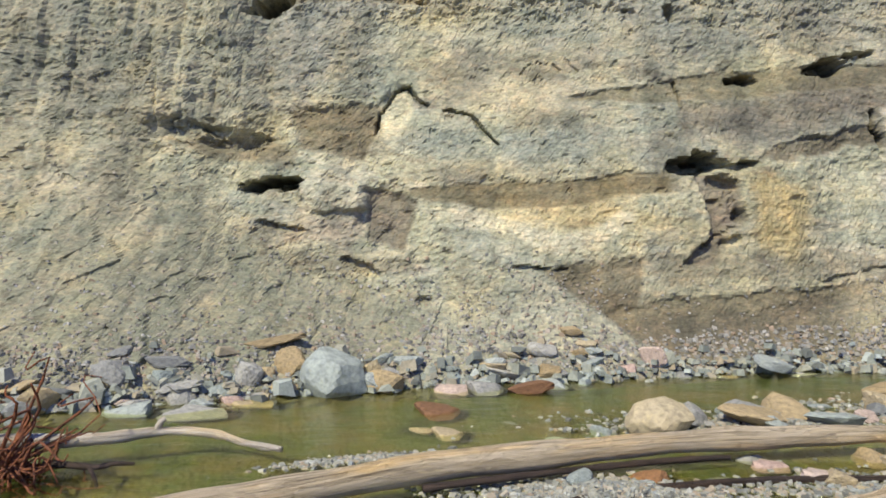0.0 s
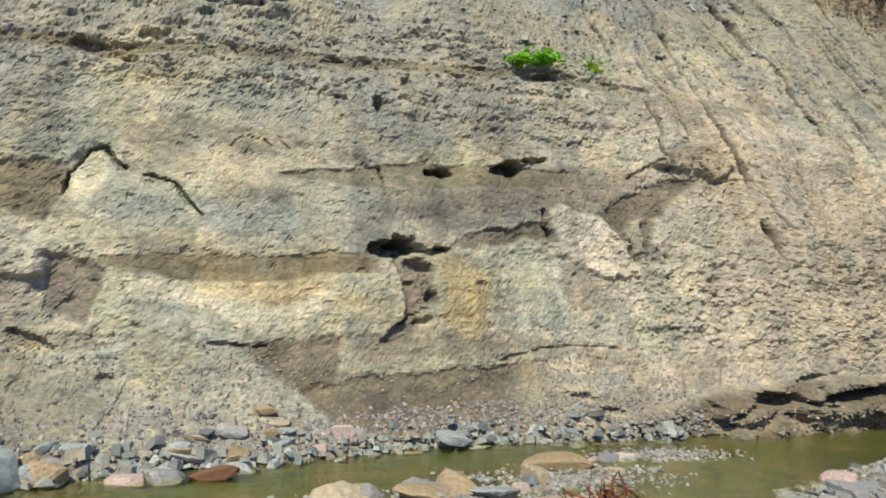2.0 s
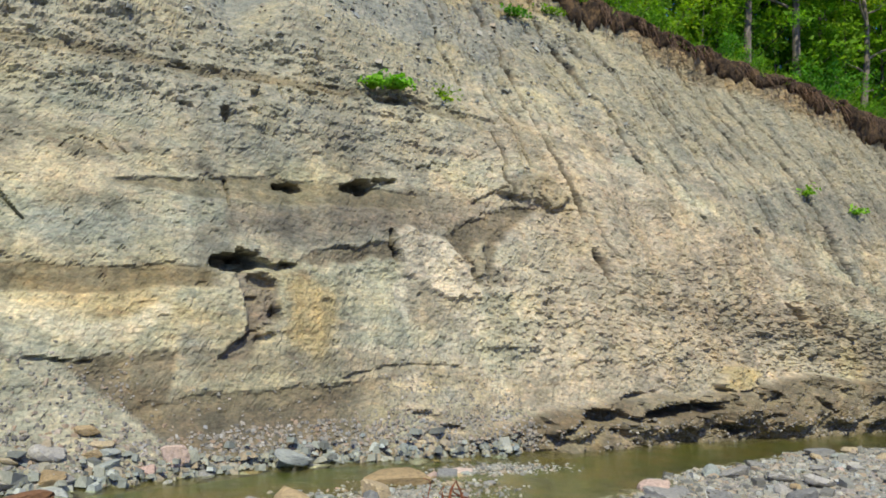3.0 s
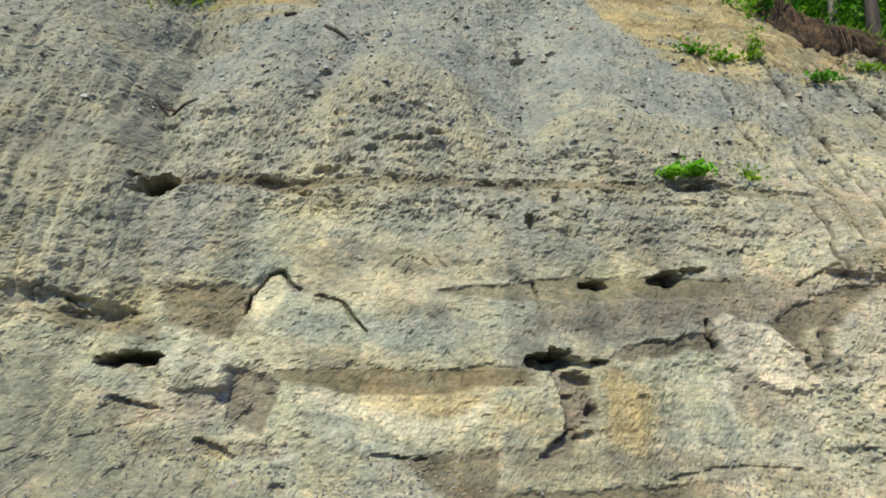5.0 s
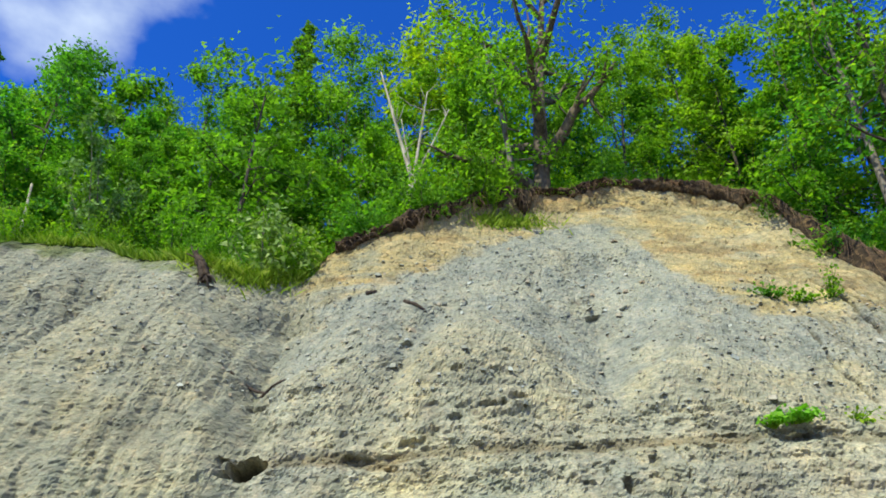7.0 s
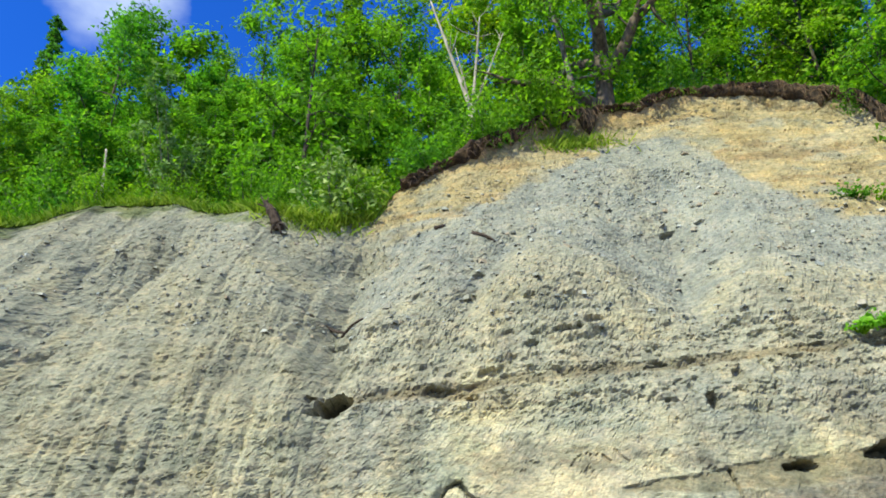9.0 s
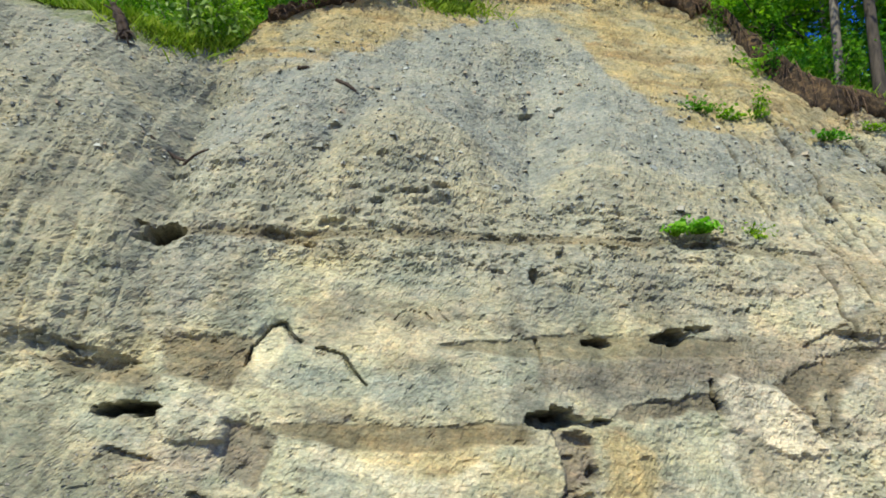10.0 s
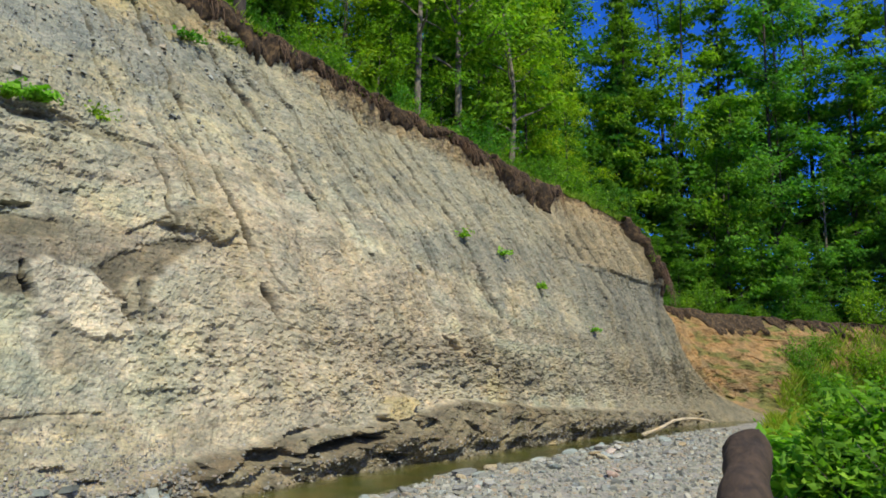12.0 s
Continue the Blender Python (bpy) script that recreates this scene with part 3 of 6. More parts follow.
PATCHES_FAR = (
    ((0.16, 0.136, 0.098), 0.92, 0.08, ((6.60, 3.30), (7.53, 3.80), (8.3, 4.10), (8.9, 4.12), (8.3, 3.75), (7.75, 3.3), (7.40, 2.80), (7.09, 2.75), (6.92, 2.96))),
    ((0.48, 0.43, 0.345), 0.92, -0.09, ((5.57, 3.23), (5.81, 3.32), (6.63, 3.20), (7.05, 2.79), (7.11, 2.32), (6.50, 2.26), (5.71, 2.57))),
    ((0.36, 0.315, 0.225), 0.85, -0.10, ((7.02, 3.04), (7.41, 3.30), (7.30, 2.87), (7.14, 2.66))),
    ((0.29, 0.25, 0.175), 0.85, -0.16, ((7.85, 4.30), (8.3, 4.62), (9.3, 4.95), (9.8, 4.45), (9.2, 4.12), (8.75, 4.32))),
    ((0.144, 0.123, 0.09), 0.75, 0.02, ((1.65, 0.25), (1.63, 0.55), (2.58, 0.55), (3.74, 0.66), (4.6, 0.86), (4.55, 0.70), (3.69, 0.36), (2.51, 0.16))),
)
PATCHES = PATCHES_LEFT + PATCHES_MIDDLE + PATCHES_RIGHT + PATCHES_FAR


def gully(s, z):
    """How deep the washed-out channels are, 0 to 1: straight-sided notches between rounded ribs."""
    s = s + 0.16 * fbm(s * 0.9, z * 1.1, 3, 12)

    def notch(axis, left, right):
        off = s - axis
        return np.clip(1 - np.abs(off) / np.where(off < 0, left, right), 0, 1)

    a = notch(np.interp(z, (2.5, 4.85, 6.8, 9.4, 10.6), (-2.55, -2.8, -3.34, -3.42, -3.4)), np.interp(z, (4.6, 6.6, 7.8, 8.6, 9.8), (0.5, 0.8, 1.3, 1.9, 2.5)), np.interp(z, (4.6, 6.6, 7.8, 9.6), (0.4, 0.6, 1.4, 2.4)))
    a = a * np.interp(z, (2.4, 3.2, 5.0, 6.5, 9.0, 10.8), (0, 0.12, 0.2, 0.55, 1.0, 0.55))
    b = notch(np.interp(z, (6.3, 9.6, 12), (3.25, 3.67, 3.9)), np.interp(z, (6.3, 8.5, 12), (0.4, 2.2, 2.2)), np.interp(z, (6.3, 8.5, 12), (0.35, 1.3, 1.8))) * np.interp(z, (6.2, 7.5, 9.0, 12.0), (0, 0.6, 0.8, 0.0))
    c = notch(np.interp(z, (5.4, 6.4, 8.8, 9.8, 11), (-8.9, -8.4, -8.0, -7.3, -6.9)), np.interp(z, (4, 9), (0.9, 1.6)), np.interp(z, (4, 9), (0.4, 0.8))) * np.interp(z, (4.0, 5.6, 9.0, 10.6), (0, 0.9, 0.8, 0.2))
    e = notch(np.interp(z, (6.4, 8.0, 9.2), (-0.85, -0.35, 0.1)), np.interp(z, (6.4, 8.5), (0.25, 0.9)), np.interp(z, (6.4, 8.5), (0.25, 0.8))) * np.interp(z, (6.3, 7.2, 8.4, 9.6), (0, 0.5, 0.6, 0))
    return np.maximum(a, 0.55 * e), b, c


def tilt_of(s, z):
    return z - 0.05 * s


def grooves(u, z, seed, half):
    """Washed-out runnels, one to each unit of u, each with its own top, foot and depth; steep on one side."""
    k = np.floor(u)
    r = [hash01(k, 0 * k, 0 * k, seed + 3 * i) for i in range(4)]
    f = u - k - 0.3 - 0.4 * r[0]
    shape = np.where(f < 0, step(-0.30 * half, 0.0, f), step(half, 0.0, f))
    shape = shape * step(-0.40, -0.05, vnoise(k * 7.3, z * 0.9 + 9 * r[1], seed + 20))
    return shape * step(2.0 + 3.0 * r[1], 3.4 + 3.0 * r[1], z) * step(11.5, 9.0 + 1.5 * r[2], z) * np.clip(1.7 * r[3] - 0.35, 0, 1)


def cliff_depth(s, z):
    """Distance of the cliff's skin back from the camera's side of the creek, and its rock-layer colour with shade
    painted into the runnels.
    """
    # main profile: steep face below, laid-back slope above
    profile = np.interp(z, (-1.0, 0, 1, 5, 14, 18), (8.3, 8.8, 9.3, 11.0, 17.5, 20.4))
    keep = np.interp(s, (18, 35.5, 37.5, 41, 60), (1, 0.55, 1.1, 2.0, 2.4))
    toe = np.interp(s, (-24, -4, -1.4, 1, 4, 6, 7.5, 11, 24, 36), (5.0, 6.4, 7.4, 8.1, 8.8, 8.75, 8.7, 8.95, 9.3, 8.6))
    top = np.interp(s, (-6.5, -4.5, -2.9, -2.1, -1.2, 0.5, 6), (3.3, 2.9, 1.7, 1.1, 0.9, 0.7, 0.6))
    d = 8.8 + (profile - 8.8) * keep + (toe - 8.8) * (1 - step(-0.2, 1.0, z / top))
    talus = step(0.15, -0.2, z / top - 0.95 + 0.12 * fbm(s * 1.5, z * 1.5, 3, 5)) * step(1.6, 0.4, s)
    # left buttress with its undercut foot
    foot = np.interp(s, (-7.5, -4.2, -3.6, -2.9), (3.2, 2.95, 3.05, 2.95)) + 0.08 * fbm(s * 3, z * 0, 3, 8)
    butt = step(-9.2, -6.5, s) * step(-2.35, -3.35, s + 0.15 * fbm(z * 2.2, s * 0, 3, 9))
    soft = np.interp(s, (-5.5, -4.2), (0.9, 0.16))
    butt = butt * step(foot - soft, foot + soft, z) * step(9.5, 5.0, z)
    d = d - 0.22 * butt
    und = blob(s, z, -3.35, 2.80, 0.75, 0.17, 0.3, -10, 0.5, 3)
    d = d + und * (0.13 + 0.09 * shards(s * 3.3, z * 5.0, 57))
    ga, gb, gc = gully(s, z)
    d = d + 1.6 * ga + 1.5 * gb + 1.0 * gc
    # rounded ribs between the channels
    upper = step(5.8, 7.5, z)
    d = d - upper * 0.60 * np.exp(-((s - 0.6) / 1.5) ** 2) * step(10.5, 7.5, z) - upper * 0.45 * np.exp(-((s - 5.0) / 1.3) ** 2) * step(11.5, 8, z)
    d = d + 0.30 * fbm(s * 0.35, z * 0.45, 3, 11) * step(0.2, 1.5, z)
    # broken block zones and smooth zones
    seam = np.interp(s, SEAM_S, SEAM_Z)
    crumbly = np.clip(0.42 - 0.2 * step(4.4, 4.0, z) * step(2.0, 2.4, z) * step(5, 4, s) * step(-1.5, -0.8, s) + 0.65 * step(4.2, 4.9, z) * step(6.9, 6.2, z) * step(8.5, 5.5, s) * step(-3.6, -2.4, s) + 0.12 * butt * step(6.5, 4.5, z) + step(3.6, 2.0, z) * step(5.5, 8, s) * 0.60 * step(0.9, 1.4, z) - 0.22 * step(7.0, 9.0, z), 0.05, 1.3)
    ragged = 0.08 * fbm(s * 2.2, z * 2.2, 3, 17)
    fan = step(0.04, -0.04, z - np.interp(s, (-0.8, 0.2, 0.6, 2.0, 2.4), (0.9, 1.42, 1.32, 0.30, 0.1)) + ragged) * step(-0.9, -0.4, s + 2 * ragged) * step(2.4, 2.0, s)
    shelf_top = np.interp(s, (1.4, 2.5, 3.8, 5.2), (0.62, 0.74, 0.86, 1.02)) + ragged
    shelf = step(shelf_top + 0.04, shelf_top - 0.04, z) * step(1.1, 1.7, s) * step(5.6, 4.4, s) * (1 - fan)
    crumbly = crumbly + 0.8 * blob(s, z, 17, 2.2, 4.4, 0.7, 0.6, -6, 0.5, 18)
    d = d + butt * (0.20 * ridged(s * 1.5 + 0.1 * z, z * 0.3, 3, 19) + 0.09 * ridged(s * 4 + 0.3 * z, z * 0.6, 3, 23))
    crumbly = crumbly * (1 - 0.75 * fan) * (1 - 0.55 * shelf)
    d = d - 0.06 * fan
    crumbly = crumbly * (1 - 0.35 * talus) * (1 - 0.5 * step(2.0, 1.6, z) * step(-0.6, 0.2, s) * step(4.5, 3.5, s))
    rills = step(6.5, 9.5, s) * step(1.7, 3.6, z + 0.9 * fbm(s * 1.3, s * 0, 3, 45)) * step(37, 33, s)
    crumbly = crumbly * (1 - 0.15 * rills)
    # wet brown clay bands
    w = 0.06 * fbm(s * 2.0, z * 2.0, 3, 14)
    band_seam = step(0.13, 0.07, np.abs(z - seam + 0.03 + w)) * step(-2.8, -2.4, s) * step(9.6, 6.0, s)
    low_mid = np.interp(s, (-0.8, 0.2, 1.2, 2.6), (2.10, 2.02, 2.08, 2.24))
    band_low = step(1.15, 0.85, np.abs(z - low_mid - w) / np.interp(s, (-0.9, 0.2, 1.4, 2.7), (0.04, 0.17, 0.17, 0.15))) * step(-1.0, -0.5, s) * step(2.85, 2.55, s)
    mid_mid = np.interp(s, (1.4, 3, 4.5, 6), (3.34, 3.52, 3.66, 3.82))
    band_mid = step(1.2, 0.8, np.abs(z - mid_mid - w) / np.interp(s, (1.3, 2.2, 3.5, 6.2), (0.02, 0.12, 0.20, 0.16))) * step(1.3, 1.6, s) * step(6.6, 5.8, s)
    clay = np.clip(band_seam * 0.8 + band_low + band_mid * 0.75, 0, 1)
    d = d + 0.05 * band_seam + 0.03 * band_low + 0.05 * band_mid
    crumbly = crumbly * (1 - 0.8 * band_low) * (1 - 0.6 * band_mid)
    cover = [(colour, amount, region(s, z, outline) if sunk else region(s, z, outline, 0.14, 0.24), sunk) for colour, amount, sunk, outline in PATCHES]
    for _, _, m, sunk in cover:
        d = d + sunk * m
    over = step(0.34, 0.12, z - seam) * step(0.08, 0.16, z - seam) * step(-2.4, -1.8, s) * step(5.5, 3.5, s)
    d = d - 0.02 * over
    # lip over the low band
    d = d - 0.015 * step(2.24, 2.30, z) * step(2.9, 2.4, z) * step(-0.2, 0.3, s) * step(2.9, 2.5, s)
    # brown shelf at the foot and the wet undercut toe
    d = d + 0.05 * shelf * step(0.0, 0.5, z)
    toe_top = np.interp(s, (5.6, 8, 9.8, 13.2, 15.5, 19.3, 24, 34), (0.25, 0.55, 0.75, 0.92, 1.3, 1.05, 0.9, 0.6))
    wet = step(toe_top + 0.06, toe_top - 0.06, z + 1.5 * w) * step(5.5, 6.8, s) * step(40, 34, s)
    slab = z + 0.35 * vnoise(s * 0.5, 0 * s, 75) - 0.25 * s
    d = d - 0.16 * wet * step(0.1, 0.4, z) + wet * (0.10 * vnoise(s * 1.1, z * 3.0, 77) + 0.11 * (chips(s * 1.3 + w, slab * 3.4, 78) - 0.4) + 0.06 * (chips(s * 3.4, slab * 7.0, 79) - 0.4))
    # vertical wash lines
    warp = 0.35 * fbm(s * 0.8, z * 0.5, 3, 21)
    lines = ridged((s + warp) * 1.5, z * 0.22, 3, 22)
    d = d - upper * (1 - 0.5 * rills) * 0.09 * lines * np.interp(s, (-3.6, -2.6), (1, 0.35)) - 0.22 * step(-8.0, -9.2, s) * step(4.5, 6.5, z) * ridged((s + warp) * 0.9, z * 0.2, 3, 32)
    lean = s + 0.7 * warp + 0.12 * z
    sway = 0.10 * vnoise(s * 1.4, z * 1.3, 25) + 0.045 * vnoise(s * 4.0, z * 4.0, 27)
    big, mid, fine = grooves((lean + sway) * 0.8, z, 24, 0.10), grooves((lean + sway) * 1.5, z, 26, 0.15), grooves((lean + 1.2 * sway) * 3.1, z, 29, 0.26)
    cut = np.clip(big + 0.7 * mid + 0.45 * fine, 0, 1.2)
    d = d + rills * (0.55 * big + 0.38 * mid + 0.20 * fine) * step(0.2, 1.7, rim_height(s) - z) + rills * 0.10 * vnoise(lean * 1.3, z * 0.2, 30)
    d = d + upper * (1 - rills) * 0.07 * cut * np.maximum(step(5, 8, s), step(-4.5, -6, s))
    d = d + talus * (0.030 * shards(s * 2.8 + warp, z * 2.6, 65) + 0.022 * shards(s * 6.5, z * 6.5, 66))
    d = d + talus * (0.07 * ridged((s + 0.2 * z) * 2.2, z * 0.6, 3, 28) + 0.03 * fbm(s * 5, z * 2.0, 3, 63) + 0.04 * chips(s * 4 + warp, z * 3.0, 64) * step(-4, -1, s))
    bare = step(1.8, 2.6, z) * (1 - rills) * step(7.5, 6.5, z)
    d = d + bare * (0.06 * fbm(s * 1.6 + warp, tilt_of(s, z) * 2.6, 4, 67) + 0.08 * ridged(s * 0.8, tilt_of(s, z) * 1.9, 3, 68) * step(4.6, 5.4, z))
    # bedding, blocks and crumbs
    tilt = z - 0.03 * s
    d = d + crumbly * np.interp(s, (4, 8), (0.03, 0.012)) * vnoise(s * 0.9, tilt * 7.5, 31) * step(7.5, 6.0, z)
    d = d + crumbly * 0.030 * shards(s * 2.6 + 0.5 * w, tilt * 4.6, 33) + crumbly * 0.026 * shards(s * 5.6 + 0.8 * w, tilt * 9.5, 34) + (0.30 + crumbly) * 0.013 * shards(s * 11.0, z * 16.0, 41)
    d = d + rills * (0.022 * shards(s * 3.1 + warp, z * 2.6, 53) + 0.020 * shards(s * 7.0, z * 6.5, 54)) + crumbly * step(5.5, 7.5, s) * (0.030 * shards(s * 4.2 + 3 * w, tilt * 6.0, 55) + 0.020 * shards(s * 9.0, tilt * 11.0, 56))
    d = d + crumbly * 0.025 * fbm(s * 4.5, tilt * 8, 3, 35)
    d = d + 0.012 * fbm(s * 13, z * 16, 2, 37) + upper * (0.05 * fbm(s * 2.2, z * 2.2, 4, 42) + 0.014 * shards(s * 3.6, z * 4.2, 43) + 0.012 * shards(s * 8.0, z * 9.5, 44))
    d = d + (0.003 + 0.006 * np.clip(crumbly, 0, 1)) * (2 * hash01(np.floor(s * 400), np.floor(z * 400), 0 * s, 9) - 1) * (1 - 0.5 * talus)
    bend = 0.25 * fbm(s * 6, z * 6, 2, 36)
    gaps = step(0.74, 0.86, chips(s * 7.5 + 2 * bend, tilt * 11.0 + 2 * bend, 38)) * step(-0.35, 0.25, fbm(s * 1.1, tilt * 1.8, 3, 39))
    d = d + np.clip(crumbly - 0.10, 0, 1) * np.interp(s, (4.5, 7.5), (0.06, 0.022)) * gaps
    flake = step(0.90, 0.94, chips(s * 9.0 + 2 * bend, z * 13.0 - 2 * bend, 40))
    d = d + (1 - 0.6 * talus) * 0.03 * flake * step(0.8, 2.0, z)
    d = d + 0.16 * step(24, 29, s) * step(6.45, 6.30, z + 0.25 * fbm(s * 0.6, z * 1.3, 4, 81)) * step(4.5, 6.0, z)
    # steep scarp just under the torn turf
    scarp = np.interp(s, (-3.2, -2.6, 2, 5, 9, 11, 27, 28.5, 33, 34, 36, 39, 42), (0, 0.3, 0.9, 0.8, 0.9, 1.0, 0.9, 0.2, 0.3, 1.2, 1.0, 0.5, 1.2))
    d = d - 0.5 * np.maximum(0, z - (rim_height(s) - scarp))
    edge = np.interp(z, (0, 2, 4, 6.5), (42.5, 39.5, 37.3, 35.6)) + 0.8 * fbm(s * 0.6, z * 0.7, 3, 46)
    dirt = step(-0.5, 0.6, s - edge)
    d = d + dirt * (0.5 + 0.9 * fbm(s * 0.35, z * 0.25, 4, 47) + 0.40 * ridged(s * 0.8 + 0.3 * z, z * 0.25, 3, 48) + 0.10 * shards(s * 1.6, z * 1.9, 49) + 0.10 * fbm(s * 3, z * 3, 3, 50)) * step(0.1, 1.0, z)
    # listed details
    for i, (a, b, rs, rz, lift, turn) in enumerate(PLATES):
        near = (np.abs(s - a) < 2 * max(rs, rz)) & (np.abs(z - b) < 2 * max(rs, rz))
        d[near] -= lift * blob(s[near], z[near], a, b, rs, rz, 0.09 if abs(lift) > 0.15 else 0.4, turn, 0.45, 20 + i)
    for i, (a, b, rs, rz, deep, turn) in enumerate(HOLES):
        near = (np.abs(s - a) < 2 * max(rs, rz)) & (np.abs(z - b) < 2 * max(rs, rz))
        d[near] += (0.85 if deep > 0.7 else 0.55) * deep * blob(s[near], z[near], a, b, rs * 1.05, rz, 0.30, turn, 0.9, 40 + i)
    for deep, half, points in CRACKS:
        lo, hi = np.min(points, 0) - 0.2, np.max(points, 0) + 0.2
        near = (s > lo[0]) & (s < hi[0]) & (z > lo[1]) & (z < hi[1])
        jit = 0.03 * fbm(s[near] * 9, z[near] * 9, 2, 61)
        width = half * (1 + 0.6 * vnoise(s[near] * 5, z[near] * 5, 62))
        d[near] += 0.55 * deep * step(width * 1.3, width * 0.3, along(s[near] + jit, z[near] - jit, points))
    # rock-layer colours, with shade painted into the runnels
    grey, tan, pink, brown = (0.240, 0.248, 0.230), (0.362, 0.334, 0.240), (0.400, 0.350, 0.272), (0.150, 0.124, 0.076)
    n1, n2 = fbm(s * 0.6, z * 1.3, 4, 81), fbm(s * 1.6, z * 4.0, 4, 82)
    col = np.empty(np.shape(s) + (3,))
    col[:] = tan

    def lay(color, amount):
        a = np.clip(amount, 0, 1)[..., None]
        col[:] = col * (1 - a) + np.array(color) * a

    lay(pink, step(4.0, 7.0, s + 2.5 * n1) * step(7.2, 5.6, z + n1))
    lay((0.30, 0.30, 0.265), step(-0.15, 0.5, n2) * 0.65)
    n3, n4 = fbm(s * 1.1 + 7, z * 1.9, 4, 83), fbm(s * 0.8, z * 2.6 + 5, 4, 84)
    low = step(7.5, 5.5, z) * (1 - talus)
    lay((0.40, 0.350, 0.225), low * step(0.12, 0.30, n3) * 0.35 * step(5.2, 4.2, z))
    lay((0.45, 0.42, 0.345), step(3.6, 5.0, s + n1) * step(12, 8, s + 2 * n1) * step(3.2, 2.5, z + 0.5 * n2) * step(0.9, 1.4, z) * 0.65)
    lay((0.285, 0.300, 0.235), low * step(0.10, 0.26, n4) * 0.6)
    lay((0.455, 0.425, 0.315), low * step(0.14, 0.30, -n3 - 0.3 * n2) * 0.5)
    lay((0.215, 0.190, 0.140), low * step(0.14, 0.30, -n4 + 0.3 * n2) * 0.55)
    lay((0.40, 0.335, 0.255), low * step(6.5, 9.5, s + n1) * step(19, 14, s + 2 * n1) * step(5.2, 4.2, z + n1) * 0.6)
    lay((0.225, 0.228, 0.205), blob(s, z, 3.6, 4.9, 2.6, 0.85, 0.5, 5, 0.35, 71) * 0.75)
    lay((0.225, 0.220, 0.195), blob(s, z, 4.6, 3.15, 1.6, 0.35, 0.5, 8, 0.3, 72) * 0.7)
    lay((0.23, 0.225, 0.20), blob(s, z, -2.2, 4.3, 0.9, 1.1, 0.5, 0, 0.35, 73) * 0.7)
    lay((0.27, 0.285, 0.245), blob(s, z, 0.9, 2.7, 1.6, 0.30, 0.5, 0, 0.3, 74) * 0.8)
    # grey scree fills the notches and caps the tan ribs
    cap = np.interp(s, (-12, -8.9, -8.4, -7.6, -6.8, -5.6, -4.5, -3.85, -3.3, -2.6, -1.4, -0.8, 0, 0.85, 1.8, 2.6, 3.3, 3.9, 4.6, 5.6, 7, 9, 12), (6.8, 5.9, 6.0, 7.8, 8.6, 7.8, 7.0, 6.5, 5.6, 6.5, 7.4, 6.5, 7.6, 8.5, 7.9, 7.3, 6.3, 7.2, 7.8, 7.4, 7.6, 7.2, 8.2))
    lay(grey, step(-0.55, 0.55, z - cap + 0.8 * n1 + 0.5 * n2) * step(13, 8, s + 3 * n1) * 0.92)
    lay((0.288, 0.278, 0.224), step(0.8, -0.6, z - cap + 0.8 * n1) * step(4.6, 5.8, z + 0.5 * n2) * step(9, 7, s) * 0.85)
    lay((0.235, 0.222, 0.180), step(11, 14, s) * step(4.5, 7.0, z) * 0.6)
    lay((0.196, 0.188, 0.162), blob(s, z, 21.5, 5.6, 6, 0.8, 0.6, 4, 0.4, 75) * 0.75 + blob(s, z, 31, 4.9, 5.5, 1.4, 0.5, 0, 0.4, 76) * 0.85 + blob(s, z, 9.6, 8.6, 1.6, 1.0, 0.5, -20, 0.4, 59) * 0.6)
    lay((0.215, 0.180, 0.130), blob(s, z, 17.5, 2.10, 5.0, 0.50, 0.7, -5, 0.7, 58) * 0.42 + step(0.12, 0.05, np.abs(z - 3.35 + 0.04 * (s - 20) + 2 * w)) * step(14, 17, s) * step(30, 26, s) * 0.6)
    lay((0.230, 0.225, 0.180), step(-2.4, -3.4, s + 0.5 * n1) * step(2.5, 3.3, z + 0.5 * n2) * 0.65)
    lay((0.272, 0.262, 0.195), talus * 0.9)
    lay((0.36, 0.30, 0.22), talus * step(0.05, 0.35, n1 + 0.3 * n2) * 0.25)
    lay((0.235, 0.240, 0.180), talus * step(0.0, 0.35, fbm(s * 4 + warp, z * 0.5, 3, 98)) * 0.6)
    lay((0.44, 0.35, 0.19), blob(s, z, 1.5, 1.78, 1.1, 0.18, 0.5, -4, 0.7, 77) * 0.55 + blob(s, z, 4.05, 1.8, 0.36, 0.46, 0.5, 0, 0.5, 78) * (0.55 + 0.5 * vnoise(s * 9, z * 0.8, 96)))
    lay((0.47, 0.43, 0.31), blob(s, z, 1.0, 1.52, 1.15, 0.16, 0.5, -12, 0.8, 79) * 0.8 + blob(s, z, -0.93, 3.15, 0.19, 0.31, 0.15, -20, 0.1, 80))
    lay((0.20, 0.165, 0.125), blob(s, z, 6.2, 3.72, 1.7, 0.32, 0.4, 10, 0.5, 69) * 0.7)
    lay((0.47, 0.42, 0.32), blob(s, z, -1.75, 2.08, 0.42, 0.26, 0.25, -4, 0.25, 87) * 0.7 + blob(s, z, 0.9, 3.45, 0.9, 0.25, 0.5, 0, 0.4, 88) * 0.5)
    lay((0.215, 0.198, 0.155), step(16, 27, s + 2 * n1) * step(1, 2, z) * 0.6)
    ledge = 6.35 + 0.25 * n1
    lay((0.26, 0.205, 0.130), step(24, 29, s) * step(ledge - 0.1, ledge + 0.1, z) * step(36, 34, s) * 0.7)
    lay((0.175, 0.168, 0.145), step(25, 30, s) * step(ledge + 0.1, ledge - 0.1, z) * step(3.0, 4.2, z + n2) * step(37, 35, s) * 0.65)
